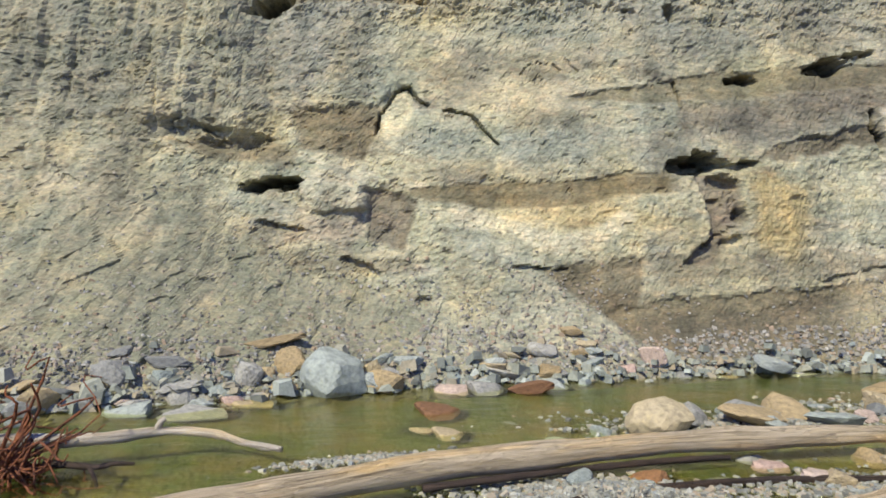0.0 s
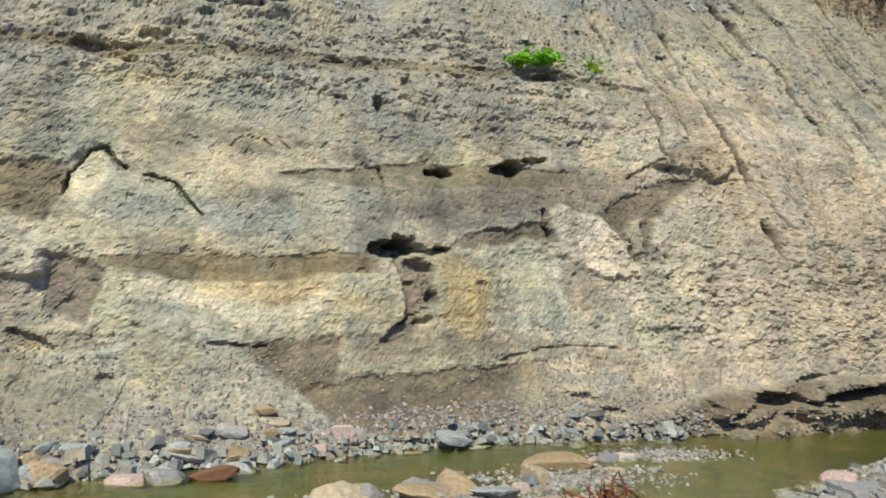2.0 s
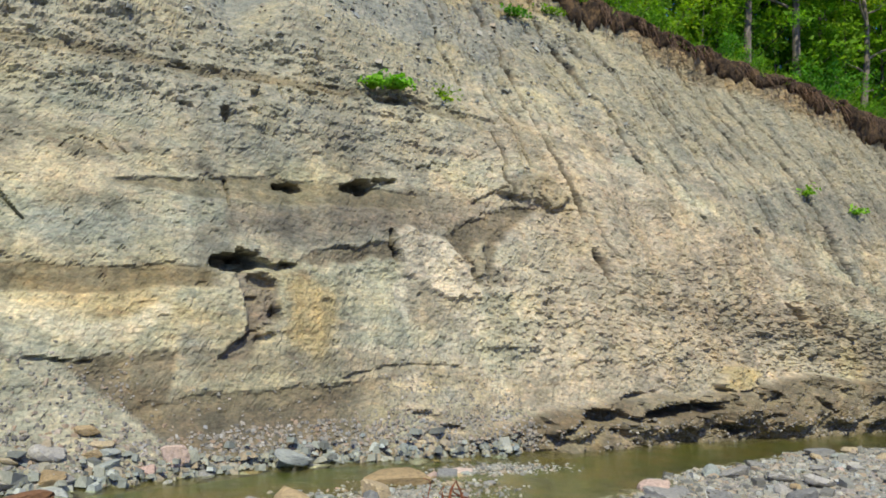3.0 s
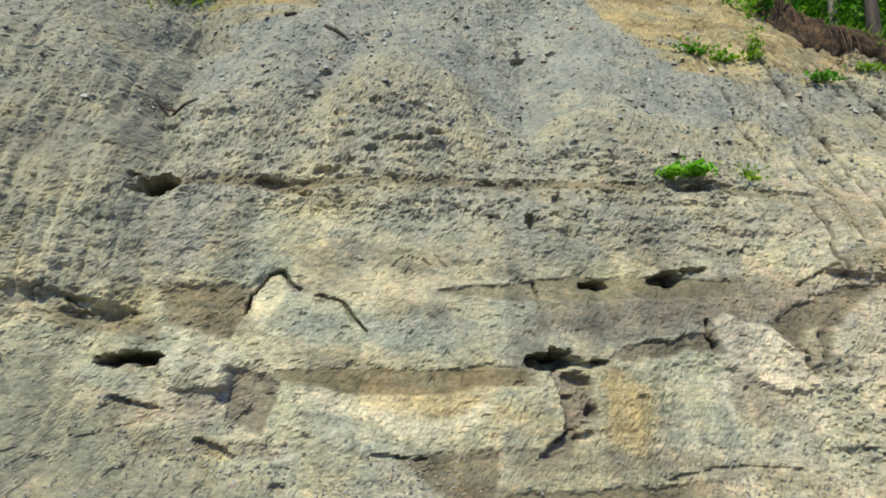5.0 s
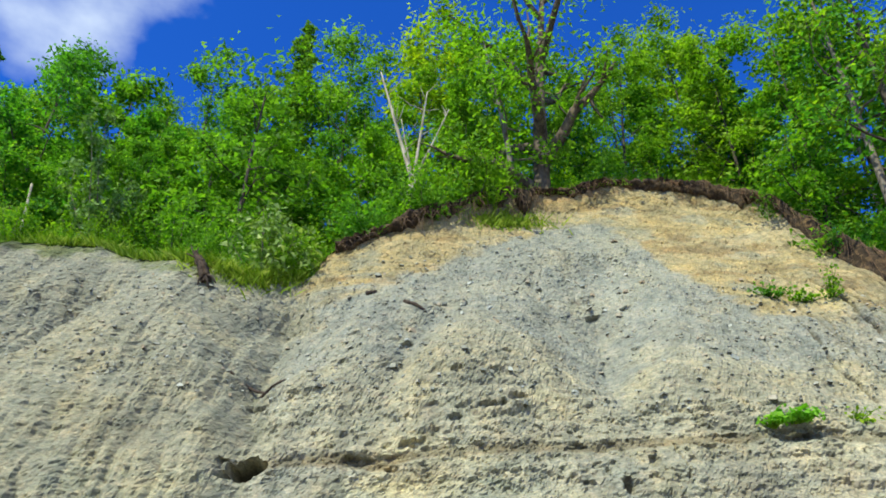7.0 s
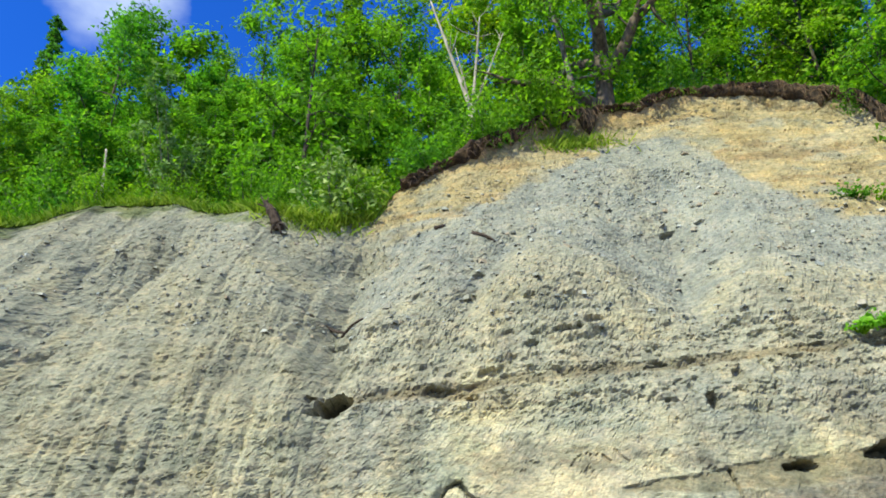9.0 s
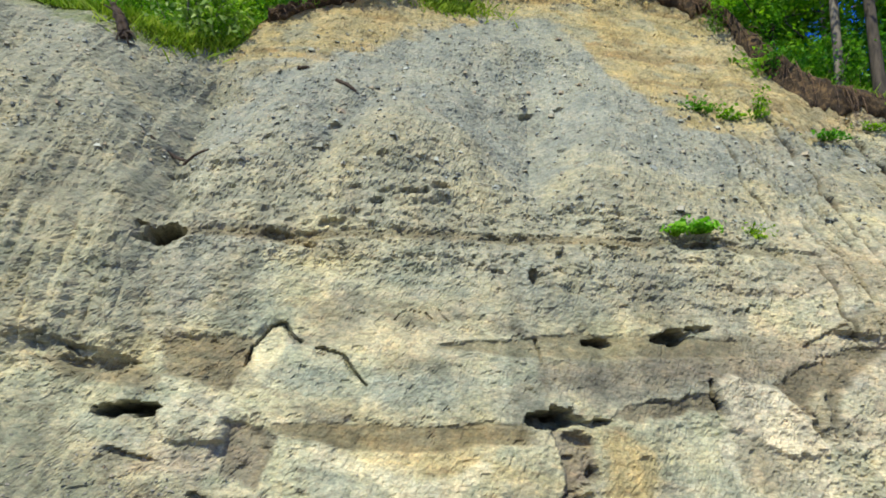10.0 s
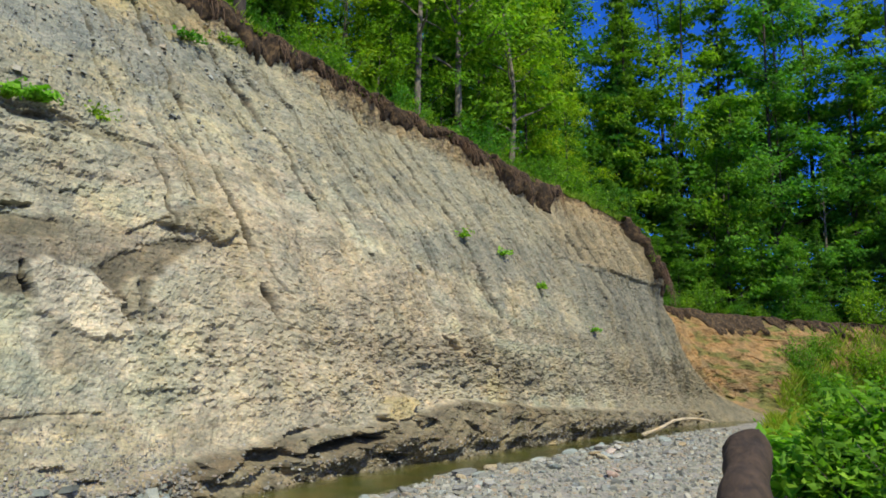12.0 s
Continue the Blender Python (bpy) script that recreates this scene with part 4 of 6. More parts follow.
    lay((0.42, 0.34, 0.18), blob(s, z, 12.9, 1.14, 0.7, 0.2, 0.3, 10, 0.3, 89) * 0.8 + blob(s, z, 17.6, 1.5, 0.5, 0.5, 0.5, 0, 0.4, 90) * 0.5)
    lay((0.185, 0.155, 0.105), shelf * 0.85 + wet * 0.9)
    lay((0.27, 0.235, 0.165), wet * step(0.05, 0.4, n3 + n2) * 0.7)
    lay((0.13, 0.105, 0.075), wet * step(0.05, 0.4, n4 - n2) * 0.6)
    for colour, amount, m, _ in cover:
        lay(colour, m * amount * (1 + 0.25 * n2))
    vein = step(0.07, 0.02, along(s + w, z + w, ((-2.13, 2.60), (-1.68, 2.43), (-1.31, 2.25), (-0.96, 2.15), (-0.56, 2.11))))
    drape = step(0.15, 0.06, along(s + 1.6 * w, z + w, ((-0.09, 1.87), (0.34, 1.68), (0.77, 1.52), (1.20, 1.44), (1.64, 1.53), (2.01, 1.76))))
    lay((0.50, 0.46, 0.35), vein * 0.7 + drape * 0.85)
    lay((0.36, 0.355, 0.285), fan * (0.75 + 0.25 * n2))
    lay(brown, clay * (0.80 + 0.25 * fbm(s * 1.5, z * 22, 3, 85)))
    # shade inside the runnels, painted as dark brown along the cuts
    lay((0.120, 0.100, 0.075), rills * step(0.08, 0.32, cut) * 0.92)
    soil_from = np.interp(s, (-3.4, -2.6, -1.05, 0.5, 2.3, 4.6, 5.4, 5.9, 6.5, 7.4, 10.2, 12.5, 14, 22, 30, 35, 37, 42), (10.3, 10.3, 10.3, 11.6, 13.2, 13.8, 12.9, 11.2, 10.0, 9.5, 9.6, 10.5, 10.5, 9.3, 8.9, 8.2, 8.0, 8.0))
    soil = np.maximum(step(-0.30, 0.30, z - soil_from + 0.5 * n1 + 0.4 * n2) * step(-3.6, -3.0, s), dirt)
    lay((0.33, 0.275, 0.160), soil * step(14, 9, s) * 0.95)
    lay((0.195, 0.168, 0.128), step(22, 28, s) * (1 - dirt) * step(3.8, 2.2, z + 0.8 * n1) * 0.7)
    lay((0.21, 0.150, 0.080), soil * step(14, 9, s) * step(0.05, 0.4, n4) * 0.75)
    lay((0.25, 0.245, 0.19), soil * step(14, 9, s) * step(0.10, 0.4, -n3) * 0.8)
    lay((0.36, 0.285, 0.145), soil * step(14, 9, s) * step(-0.1, 0.5, n2) * 0.7)
    lay((0.29, 0.26, 0.19), soil * step(14, 9, s) * step(0.05, 0.5, n1) * 0.6)
    lay((0.27, 0.205, 0.125), soil * step(9, 14, s) * 0.8 * step(40, 35, s))
    lay((0.20, 0.175, 0.125), step(33, 36, s) * (1 - dirt) * step(6.0, 3.0, z + 1.5 * n1) * 0.7)
    lay((0.30, 0.180, 0.085), dirt * 0.95)
    lay((0.20, 0.145, 0.085), dirt * step(-0.05, 0.35, n1 - 0.12 * (z - 3)) * 0.7)
    lay((0.32, 0.215, 0.11), dirt * step(0.1, 0.4, n3) * 0.6)
    lay((0.10, 0.13, 0.03), dirt * step(38, 44, s) * step(0.0, 0.35, n2 + 0.5 * n1) * 0.7)
    lay((0.30, 0.20, 0.12), step(0.35, 0.05, rim_height(s) - z - 0.3 * n2) * step(-3.4, -2.8, s) * 0.6)
    lay((0.09, 0.12, 0.03), step(0.5, 0.15, rim_height(s) - z - 0.5 * n2) * step(-2.8, -3.6, s) * 0.7)
    lay((0.105, 0.095, 0.050), step(0.05, -0.03, z + 0.03 * n2) * 0.85)
    streak = fbm(s * 3.5 + warp, z * 0.35, 3, 95)
    thin = fbm((s + 0.3 * sway) * 8, z * 0.5, 3, 99)
    col *= (1 + (0.22 * streak + 0.16 * thin) * step(0.3, 1.2, z) * (1 - 0.55 * upper * (1 - rills)) + 0.14 * n1)[..., None]
    return d, col


def spaced(*spans):
    """Positions with a given spacing in each span (from, to, spacing)."""
    out = [np.arange(a, b, h) for a, b, h in spans]
    return np.concatenate(out + [np.array([spans[-1][1]])])


def build_cliff():
    s = spaced((-24, -10, 0.12), (-10, -5.5, 0.05), (-5.5, 8, 0.028), (8, 14, 0.036), (14, 24, 0.044), (24, 38, 0.08), (38, 56, 0.11), (56, 90, 0.5))
    v = np.concatenate([np.linspace(0, 0.42, 200)[:-1], np.linspace(0.42, 1, 165)])
    low = -0.45
    rim = rim_height(s)
    ss, vv = np.meshgrid(s, v)
    zz = low + (rim[None] - low) * vv
    d, col = cliff_depth(ss, zz)
    me = mesh_np("cliff", on_cliff(ss.ravel(), zz.ravel(), d.ravel()), grid_faces(len(v), len(s)), False)
    attach(me, "strata_shade", np.concatenate([col.reshape(-1, 3), np.ones((col.size // 3, 1))], 1), "FLOAT_COLOR")
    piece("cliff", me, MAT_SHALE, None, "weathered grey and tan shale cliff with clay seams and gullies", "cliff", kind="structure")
    return s, rim, d[-1]


CLIFF_S, CLIFF_RIM, CLIFF_EDGE = build_cliff()


def edge_depth(s):
    return np.interp(s, CLIFF_S, CLIFF_EDGE)


def plateau(s, back):
    """Ground behind the rim, back metres from the edge."""
    lift = np.interp(s, (-24, -4, -3, 2, 9, 12, 34, 60), (0.42, 0.45, 0.10, 0.12, 0.12, 0.30, 0.12, 0.05))
    z = rim_height(s) + lift * np.minimum(back, 12) + 0.12 * np.maximum(back - 12, 0) + 0.18 * fbm(s * 0.5, back * 0.5, 3, 101) * step(0, 2, back)
    return on_cliff(s, z, edge_depth(s) + back)


def build_forest_floor():
    s = spaced((-24, 38, 0.25), (38, 90, 0.6))
    back = np.array([-0.05, 0.15, 0.4, 0.8, 1.3, 2, 3, 4, 5.5, 7, 9, 12, 16, 22, 30, 42, 60])
    ss, bb = np.meshgrid(s, back)
    me = mesh_np("forest_floor", plateau(ss.ravel(), bb.ravel()), grid_faces(len(back), len(s)), True)
    piece("forest_floor", me, MAT_FOREST, None, "shaded forest floor above the cliff edge", "ground", kind="structure")


build_forest_floor()


# ---- creek, gravel bar and far ground ----
def ground_height(x, y):
    near = np.interp(x, (-12, -3, 2, 4.5, 6.4, 9.6, 12.4, 22, 34, 44), (3.4, 3.5, 3.9, 4.7, 6.1, 7.1, 7.5, 7.6, 7.6, 7.0)) + 0.25 * vnoise(x * 0.9, y * 0, 111)
    land = np.minimum(0.13 * (near - y), 0.16 + 0.03 * (near - y))
    z = np.where(y < near, land, -0.26 * step(0, 0.9, y - near))
    z = np.minimum(z, 0.45)
    for cx, cy, rx, ry, h in ((2.4, 6.35, 1.5, 0.45, 0.30), (0.75, 4.75, 0.8, 0.22, 0.33), (4.2, 6.9, 1.1, 0.5, 0.27), (6.0, 7.8, 0.9, 0.32, 0.30), (-0.5, 5.45, 0.55, 0.12, 0.22), (2.6, 4.9, 0.8, 0.3, 0.2)):
        z = z + h * np.exp(-((x - cx) / rx) ** 2 - ((y - cy) / ry) ** 2)
    z = z + 0.95 * np.exp(-((x - 9.6) / 2.6) ** 2 - ((y + 0.3) / 1.5) ** 2)
    return z + 0.035 * fbm(x * 1.3, y * 1.3, 4, 112) + 0.5 * step(40, 52, x) * step(6, 0, y)


def build_ground():
    x = np.concatenate([-np.geomspace(600, 12, 14), spaced((-10, -5, 0.2), (-5, 8, 0.07), (8, 24, 0.16), (24, 56, 0.6)), np.geomspace(60, 600, 12)])
    y = np.concatenate([-np.geomspace(600, 4, 16), spaced((-2, 3, 0.25), (3, 9.2, 0.07), (9.2, 14, 0.4)), np.geomspace(16, 600, 12)])
    xx, yy = np.meshgrid(x, y)
    zz = ground_height(xx, yy)
    me = mesh_np("ground", np.stack([xx.ravel(), yy.ravel(), zz.ravel()], -1), grid_faces(len(y), len(x)), True)
    wet = step(0.035, -0.02, zz + 0.02 * fbm(xx * 5, yy * 5, 2, 113)) * step(80, 50, np.abs(xx))
    attach(me, "wet", wet)
    piece("ground", me, MAT_GROUND, None, "stony gravel bar and silty green creek bed", "ground", kind="structure")
    x = np.concatenate([spaced((-60, -10, 2.0), (-10, 40, 0.25)), np.arange(41, 70, 1.0)])
    y = spaced((2.0, 12.0, 0.25))
    xx, yy = np.meshgrid(x, y)
    me = mesh_np("water", np.stack([xx.ravel(), yy.ravel(), 0 * xx.ravel()], -1), grid_faces(len(y), len(x)), True)
    water = piece("water", me, MAT_WATER, None, "shallow clear green creek water with small ripples", "water", kind="structure")
    water.visible_shadow = False


build_ground()


def cliff_point(s, z, out=0.0):
    """A point on the cliff's skin, out metres in front of it."""
    d, _ = cliff_depth(np.array([float(s)]), np.array([float(z)]))
    return Vector(on_cliff(np.array([float(s)]), np.array([float(z)]), d - out)[0])


# ---- the torn turf along the rim ----
def build_turf():
    def turf(name, a, b, thick, seed, label):
        s = np.arange(a, b, 0.05)
        t = np.interp(s, *thick) * np.clip(0.62 + 1.6 * fbm(s * 0.9, s * 0, 4, seed, 0.6) + 0.55 * fbm(s * 3.2, s * 0, 4, seed + 3, 0.7), 0.05, 2.0)
        k = np.array([-0.5, -0.25, 0.0, 0.12, 0.3, 0.5, 0.7, 0.85, 1.0, 1.0])
        ss, kk = np.meshgrid(s, k)
        tt = np.broadcast_to(t, ss.shape)
        rim = np.broadcast_to(rim_height(s), ss.shape)
        z = rim + 0.16 - np.clip(kk, 0, 1) * (tt + 0.16) + 0.05 * fbm(ss * 3, kk * 3, 2, seed + 5)
        d, _ = cliff_depth(ss, np.minimum(z, rim))
        lip = np.maximum(0.26 + 0.24 * fbm(ss * 1.3, kk * 1.2, 4, seed + 7, 0.65) + 0.20 * fbm(ss * 6, kk * 4, 4, seed + 9, 0.7), 0.03)
        inset = np.interp(kk, (-0.5, -0.25, 0.0, 0.12, 0.6, 0.85, 1.0), (-0.9, -0.45, 0.10, 0.9, 0.8, 0.45, 0.15))
        depth = np.where(kk < 0, edge_depth(ss) - inset, d - lip * inset)
        depth[-1] += 0.7
        me = mesh_np(name, on_cliff(ss.ravel(), z.ravel(), depth.ravel()), grid_faces(len(k), len(s)), True)
        ob = piece(name, me, MAT_TURF, None, label, "turf edge", kind="structure")
        # roots that hang out of it
        rng = np.random.RandomState(seed)
        bits = []
        ats = rng.uniform(a, b, int((b - a) * 18))
        ats = ats[fbm(ats * 0.8, ats * 0, 2, seed + 11) > -0.25]
        zs = rim_height(ats) - rng.uniform(0, 0.25, len(ats))
        feet = on_cliff(ats, zs, cliff_depth(ats, zs)[0] - 0.28)
        for at, p in zip(ats, feet):
            drop = (0.12 + float(np.interp(at, *thick))) * rng.uniform(0.15, 1.0) ** 1.5 * 1.9
            side = rng.uniform(-0.35, 0.35)
            pts = [p + np.array([side * u, -0.10 * math.sin(3 * u) - 0.25 * u * drop, 0.08 - drop * u]) + rng.uniform(-0.03, 0.03, 3) for u in np.linspace(0, 1, 5)]
            bits.append(tube(pts, np.linspace(rng.uniform(0.006, 0.018), 0.003, 5), 4, 0, 0, False))
        piece("root_fringe", joined("root_fringe", bits), MAT_ROOT_PALE, ob, "thin pale hanging roots")

    turf("torn_turf", -2.7, 28.2, ((-2.7, -1.5, 1.0, 2.2, 3.6, 5.0, 8.0, 9.6, 10.6, 12.0, 16, 22, 26, 27.5, 28.2), (0.15, 0.20, 0.5, 0.85, 0.40, 0.14, 0.18, 0.55, 0.9, 0.65, 0.5, 0.5, 0.65, 0.95, 0.2)), 300, "dark overhanging turf and roots along the cliff edge")
    turf("torn_turf", 33.2, 35.8, ((33.2, 34.2, 35.0, 35.8), (0.3, 1.2, 1.3, 0.3)), 340, "dark root mass hanging at the cliff's far corner")
    turf("torn_turf", 39.5, 80.0, ((39.5, 42, 60, 80), (0.3, 0.9, 0.8, 0.8)), 380, "dark undercut turf along the low far bank")


MAT_ROOT_PALE = wood_material("pale_roots", (0.17, 0.105, 0.065), (0.09, 0.055, 0.036), (0.03, 0.02, 0.014), (6, 6, 6))
build_turf()


# ---- stones ----
def rock_mesh(name, seed, cuts=16, detail=3, rough=0.03, blocky=True):
    """An angular stone about one metre across: a ball cut by random planes, with worn edges."""
    rng = np.random.RandomState(seed)
    bm = bmesh.new()
    bmesh.ops.create_icosphere(bm, subdivisions=detail, radius=1)
    normals = rng.normal(size=(cuts, 3))
    normals /= np.linalg.norm(normals, axis=1)[:, None]
    if blocky:
        normals[:6] = np.array([(1, 0, 0), (-1, 0, 0), (0, 1, 0), (0, -1, 0), (0, 0, 1), (0, 0, -1)]) + rng.normal(0, 0.38, (6, 3))
    normals /= np.linalg.norm(normals, axis=1)[:, None]
    reach = rng.uniform(0.37, 0.54, cuts)
    reach[:6] = rng.uniform(0.37, 0.48, 6)
    if not blocky:
        reach = rng.uniform(0.47, 0.54, cuts)
    for v in bm.verts:
        c = np.array(v.co)
        along_n = normals @ c
        k = np.where(along_n > 0.05, reach / np.maximum(along_n, 0.05), 9)
        two = np.sort(k)[:2]
        r = min(two[0], 0.78) - 0.012 * math.exp(-abs(two[1] - two[0]) * 20)
        p = Vector(c * r)
        v.co = p + p.normalized() * rough * noise.noise(p * 5 + Vector((seed, 0, 0)))
    me = bpy.data.meshes.new(name)
    bm.to_mesh(me)
    bm.free()
    me.polygons.foreach_set("use_smooth", np.ones(len(me.polygons), dtype=bool))
    me.update()
    me.set_sharp_from_angle(angle=radians(16))
    return me


ROCKS = [rock_mesh("stone", 500 + i, 9 + 2 * (i % 4), 3, 0.012) for i in range(12)]
BOULDERS = [rock_mesh("boulder", 540 + i, 34, 4, 0.02, False) for i in range(2)]
_stone_meshes = {}


def stone(name, x, y, wide, high, material, label, seed=0, turn=None, deep=None, sink=0.18, base=None, tilt=0.0, source=None, group=""):
    """A stone of that width and height, bedded a little into what it lies on."""
    rng = np.random.RandomState(seed + int(abs(x * 100)) + int(abs(y * 10)))
    src = source or ROCKS[rng.randint(len(ROCKS))]
    key = (src.name, material.name)
    if key not in _stone_meshes:
        _stone_meshes[key] = src.copy()
        _stone_meshes[key].materials.clear()
        _stone_meshes[key].materials.append(material)
    ob = new(name, _stone_meshes[key])
    h = high * 1.12
    z = float(ground_height(np.array([x]), np.array([y]))[0]) if base is None else base
    ob.matrix_world = Matrix.Translation((x, y, max(z, -0.1) + h * (0.5 - sink))) @ pose(0, 0, 0, rng.uniform(-16, 16) + tilt, rng.uniform(-16, 16), rng.uniform(-30, 30) if turn is None else turn) @ Matrix.Diagonal((wide * 1.12, (deep or wide * rng.uniform(0.7, 1.0)) * 1.1, h, 1))
    return tagged(ob, label, "stone", group)


def foot_height(x, y):
    """Height of the cliff's foot or the ground at x, y, whichever is higher."""
    zs = np.linspace(-0.3, 1.6, 60)
    d, _ = cliff_depth(np.full(60, float(x)), zs)
    up = float(np.interp(y, np.maximum.accumulate(d), zs))
    return max(up if y > d[0] else -9.0, float(ground_height(np.array([x]), np.array([y]))[0]))


# the large boulder and its neighbours along the far water's edge
stone("boulder", -1.38, 7.50, 0.58, 0.47, MAT_STONE_BLUE, "large smooth pale grey-green boulder at the water's edge", 3, 10, 0.55, 0.12, -0.06, 0, BOULDERS[0])
G1 = "stones along the foot of the cliff"
for x, y, w, h in ((-0.85, 7.62, 0.36, 0.20), (-1.00, 7.66, 0.17, 0.23), (-2.05, 7.57, 0.18, 0.14), (-1.80, 7.71, 0.24, 0.21), (-2.00, 7.05, 0.32, 0.11), (1.20, 8.75, 0.24, 0.10), (-2.09, 8.10, 0.50, 0.10)):
    stone("rock", x, y, w, h, MAT_STONE_TAN, "angular tan sandstone block at the cliff foot", 11, base=foot_height(x, y) - 0.02, group=G1)
for x, y, w, h in ((0.13, 7.70, 0.36, 0.20), (0.86, 8.45, 0.25, 0.14), (-3.37, 7.05, 0.30, 0.25), (-3.52, 6.75, 0.22, 0.16), (-2.42, 6.70, 0.48, 0.11), (-2.18, 7.45, 0.25, 0.24), (-2.75, 7.05, 0.22, 0.12), (-3.95, 6.6, 0.3, 0.2), (4.56, 7.85, 0.42, 0.13), (-2.65, 6.72, 0.2, 0.1)):
    stone("rock", x, y, w, h, MAT_STONE_GREY, "broken grey stone at the cliff foot", 12, base=foot_height(x, y) - 0.02, group=G1)
for x, y, w, h in ((0.29, 8.10, 0.22, 0.17), (0.82, 7.95, 0.38, 0.18), (-3.02, 6.72, 0.36, 0.18), (-2.95, 7.20, 0.2, 0.12), (-2.5, 7.0, 0.26, 0.14), (-1.62, 7.42, 0.22, 0.12)):
    stone("rock", x, y, w, h, MAT_STONE_BLUE, "blue-grey flat stone at the cliff foot", 13, base=foot_height(x, y) - 0.02, group=G1)
for x, y, w, h in ((-0.19, 7.62, 0.36, 0.12), (2.09, 8.45, 0.22, 0.28), (-2.27, 7.10, 0.2, 0.14), (5.4, 7.75, 0.26, 0.15)):
    stone("rock", x, y, w, h, MAT_STONE_PINK, "pinkish granite stone at the cliff foot", 14, base=foot_height(x, y) - 0.02, group=G1)
stone("slate_slab", 3.40, 8.42, 0.66, 0.10, MAT_STONE_BLUE, "long tilted blue-grey slate slab at the cliff foot", 2, 24, 0.22, 0.0, 0.10, 18)
stone("yellow_stone", -3.85, 6.62, 0.34, 0.24, MAT_STONE_TAN, "yellow ochre stone at the water's edge", 5, base=0.0)
stone("rusty_stone", 0.60, 7.62, 0.34, 0.14, MAT_STONE_RUST, "rust-brown wet stone at the water's edge", 6, base=-0.03)
stone("rusty_stone", -0.33, 6.78, 0.34, 0.15, MAT_STONE_RUST, "rust-brown stone half under water", 7, base=-0.09)
# stones in the creek
G2 = "stones in the creek"
stone("granite_boulder", 1.46, 6.14, 0.40, 0.32, MAT_STONE_TAN, "rounded tan and pinkish granite boulder in the creek", 8, 20, 0.42, 0.15, -0.02, 0, BOULDERS[1])
for x, y, w, h in ((2.53, 6.87, 0.56, 0.17), (1.90, 7.12, 0.22, 0.08), (1.96, 5.50, 0.20, 0.13), (1.61, 5.13, 0.12, 0.07), (3.16, 5.34, 0.24, 0.17), (2.66, 4.82, 0.22, 0.13), (1.82, 6.39, 0.26, 0.18), (1.09, 5.04, 0.24, 0.08), (0.30, 6.5, 0.1, 0.05), (5.0, 7.3, 0.2, 0.08)):
    stone("rock", x, y, w, h, MAT_STONE_GREY, "flat pale grey stone lying in the creek", 21, group=G2, sink=0.1)
for x, y, w, h in ((2.82, 6.69, 0.44, 0.16), (2.32, 6.38, 0.48, 0.13), (3.72, 6.83, 0.25, 0.15), (4.38, 7.55, 0.58, 0.24), (2.84, 5.51, 0.18, 0.16), (3.03, 5.42, 0.34, 0.16), (-0.24, 6.10, 0.21, 0.13), (0.05, 5.55, 0.24, 0.08)):
    stone("rock", x, y, w, h, MAT_STONE_TAN, "tan sandstone slab lying in the creek", 22, group=G2, sink=0.1)
for x, y, w, h in ((3.06, 6.43, 0.40, 0.11), (1.05, 6.18, 0.17, 0.14), (2.24, 6.50, 0.22, 0.14), (0.58, 4.80, 0.14, 0.10), (2.41, 4.98, 0.12, 0.05), (0.62, 6.05, 0.12, 0.06), (3.9, 6.3, 0.2, 0.08)):
    stone("rock", x, y, w, h, MAT_STONE_BLUE, "blue-grey flat stone lying in the creek", 23, group=G2, sink=0.1)
for x, y, w, h in ((-0.43, 6.22, 0.19, 0.09), (3.58, 7.38, 0.12, 0.10), (3.40, 6.56, 0.22, 0.11), (2.05, 5.37, 0.22, 0.13), (4.9, 7.7, 0.2, 0.12)):
    stone("rock", x, y, w, h, MAT_STONE_PINK, "pinkish granite stone lying in the creek", 24, group=G2, sink=0.1)
rng = np.random.RandomState(78)
for i in range(48):
    x, y = rng.uniform(0.9, 5.6), 0.0
    y = float(np.interp(x, (0.9, 2.4, 4.2, 5.6), (6.1, 6.5, 7.0, 7.7))) + rng.normal(0, 0.3) if i % 3 else float(np.interp(x, (0.9, 3, 5.6), (4.85, 5.15, 5.6))) + rng.normal(0, 0.22)
    w = rng.uniform(0.08, 0.24)
    m = (MAT_STONE_GREY, MAT_STONE_BLUE, MAT_STONE_TAN, MAT_STONE_PINK, MAT_STONE_RUST)[rng.choice(5, p=(0.36, 0.22, 0.22, 0.12, 0.08))]
    stone("rock", x, y, w, w * rng.uniform(0.3, 0.6), m, "broken stone lying in the shallow creek", i, group=G2, sink=0.1, base=max(float(ground_height(np.array([x]), np.array([y]))[0]), -0.05))
# scattered stones on the bar and along the foot
rng = np.random.RandomState(77)
kinds = ((MAT_STONE_GREY, "grey stone on the gravel bar"), (MAT_STONE_BLUE, "blue-grey stone on the gravel bar"), (MAT_STONE_TAN, "tan stone on the gravel bar"), (MAT_STONE_PINK, "pinkish stone on the gravel bar"))
for i in range(95):
    x = 5.5 + 17 * rng.rand() ** 1.3
    y = float(np.interp(x, (5, 6.4, 9.6, 12.4, 22), (5.2, 6.1, 7.1, 7.5, 7.6))) - abs(rng.normal(0, 1.7))
    m, text = kinds[rng.choice(4, p=(0.45, 0.25, 0.2, 0.1))]
    w = rng.uniform(0.12, 0.36)
    stone("rock", x, y, w, w * rng.uniform(0.25, 0.5), m, text, i, group="stones on the gravel bar", sink=0.12)
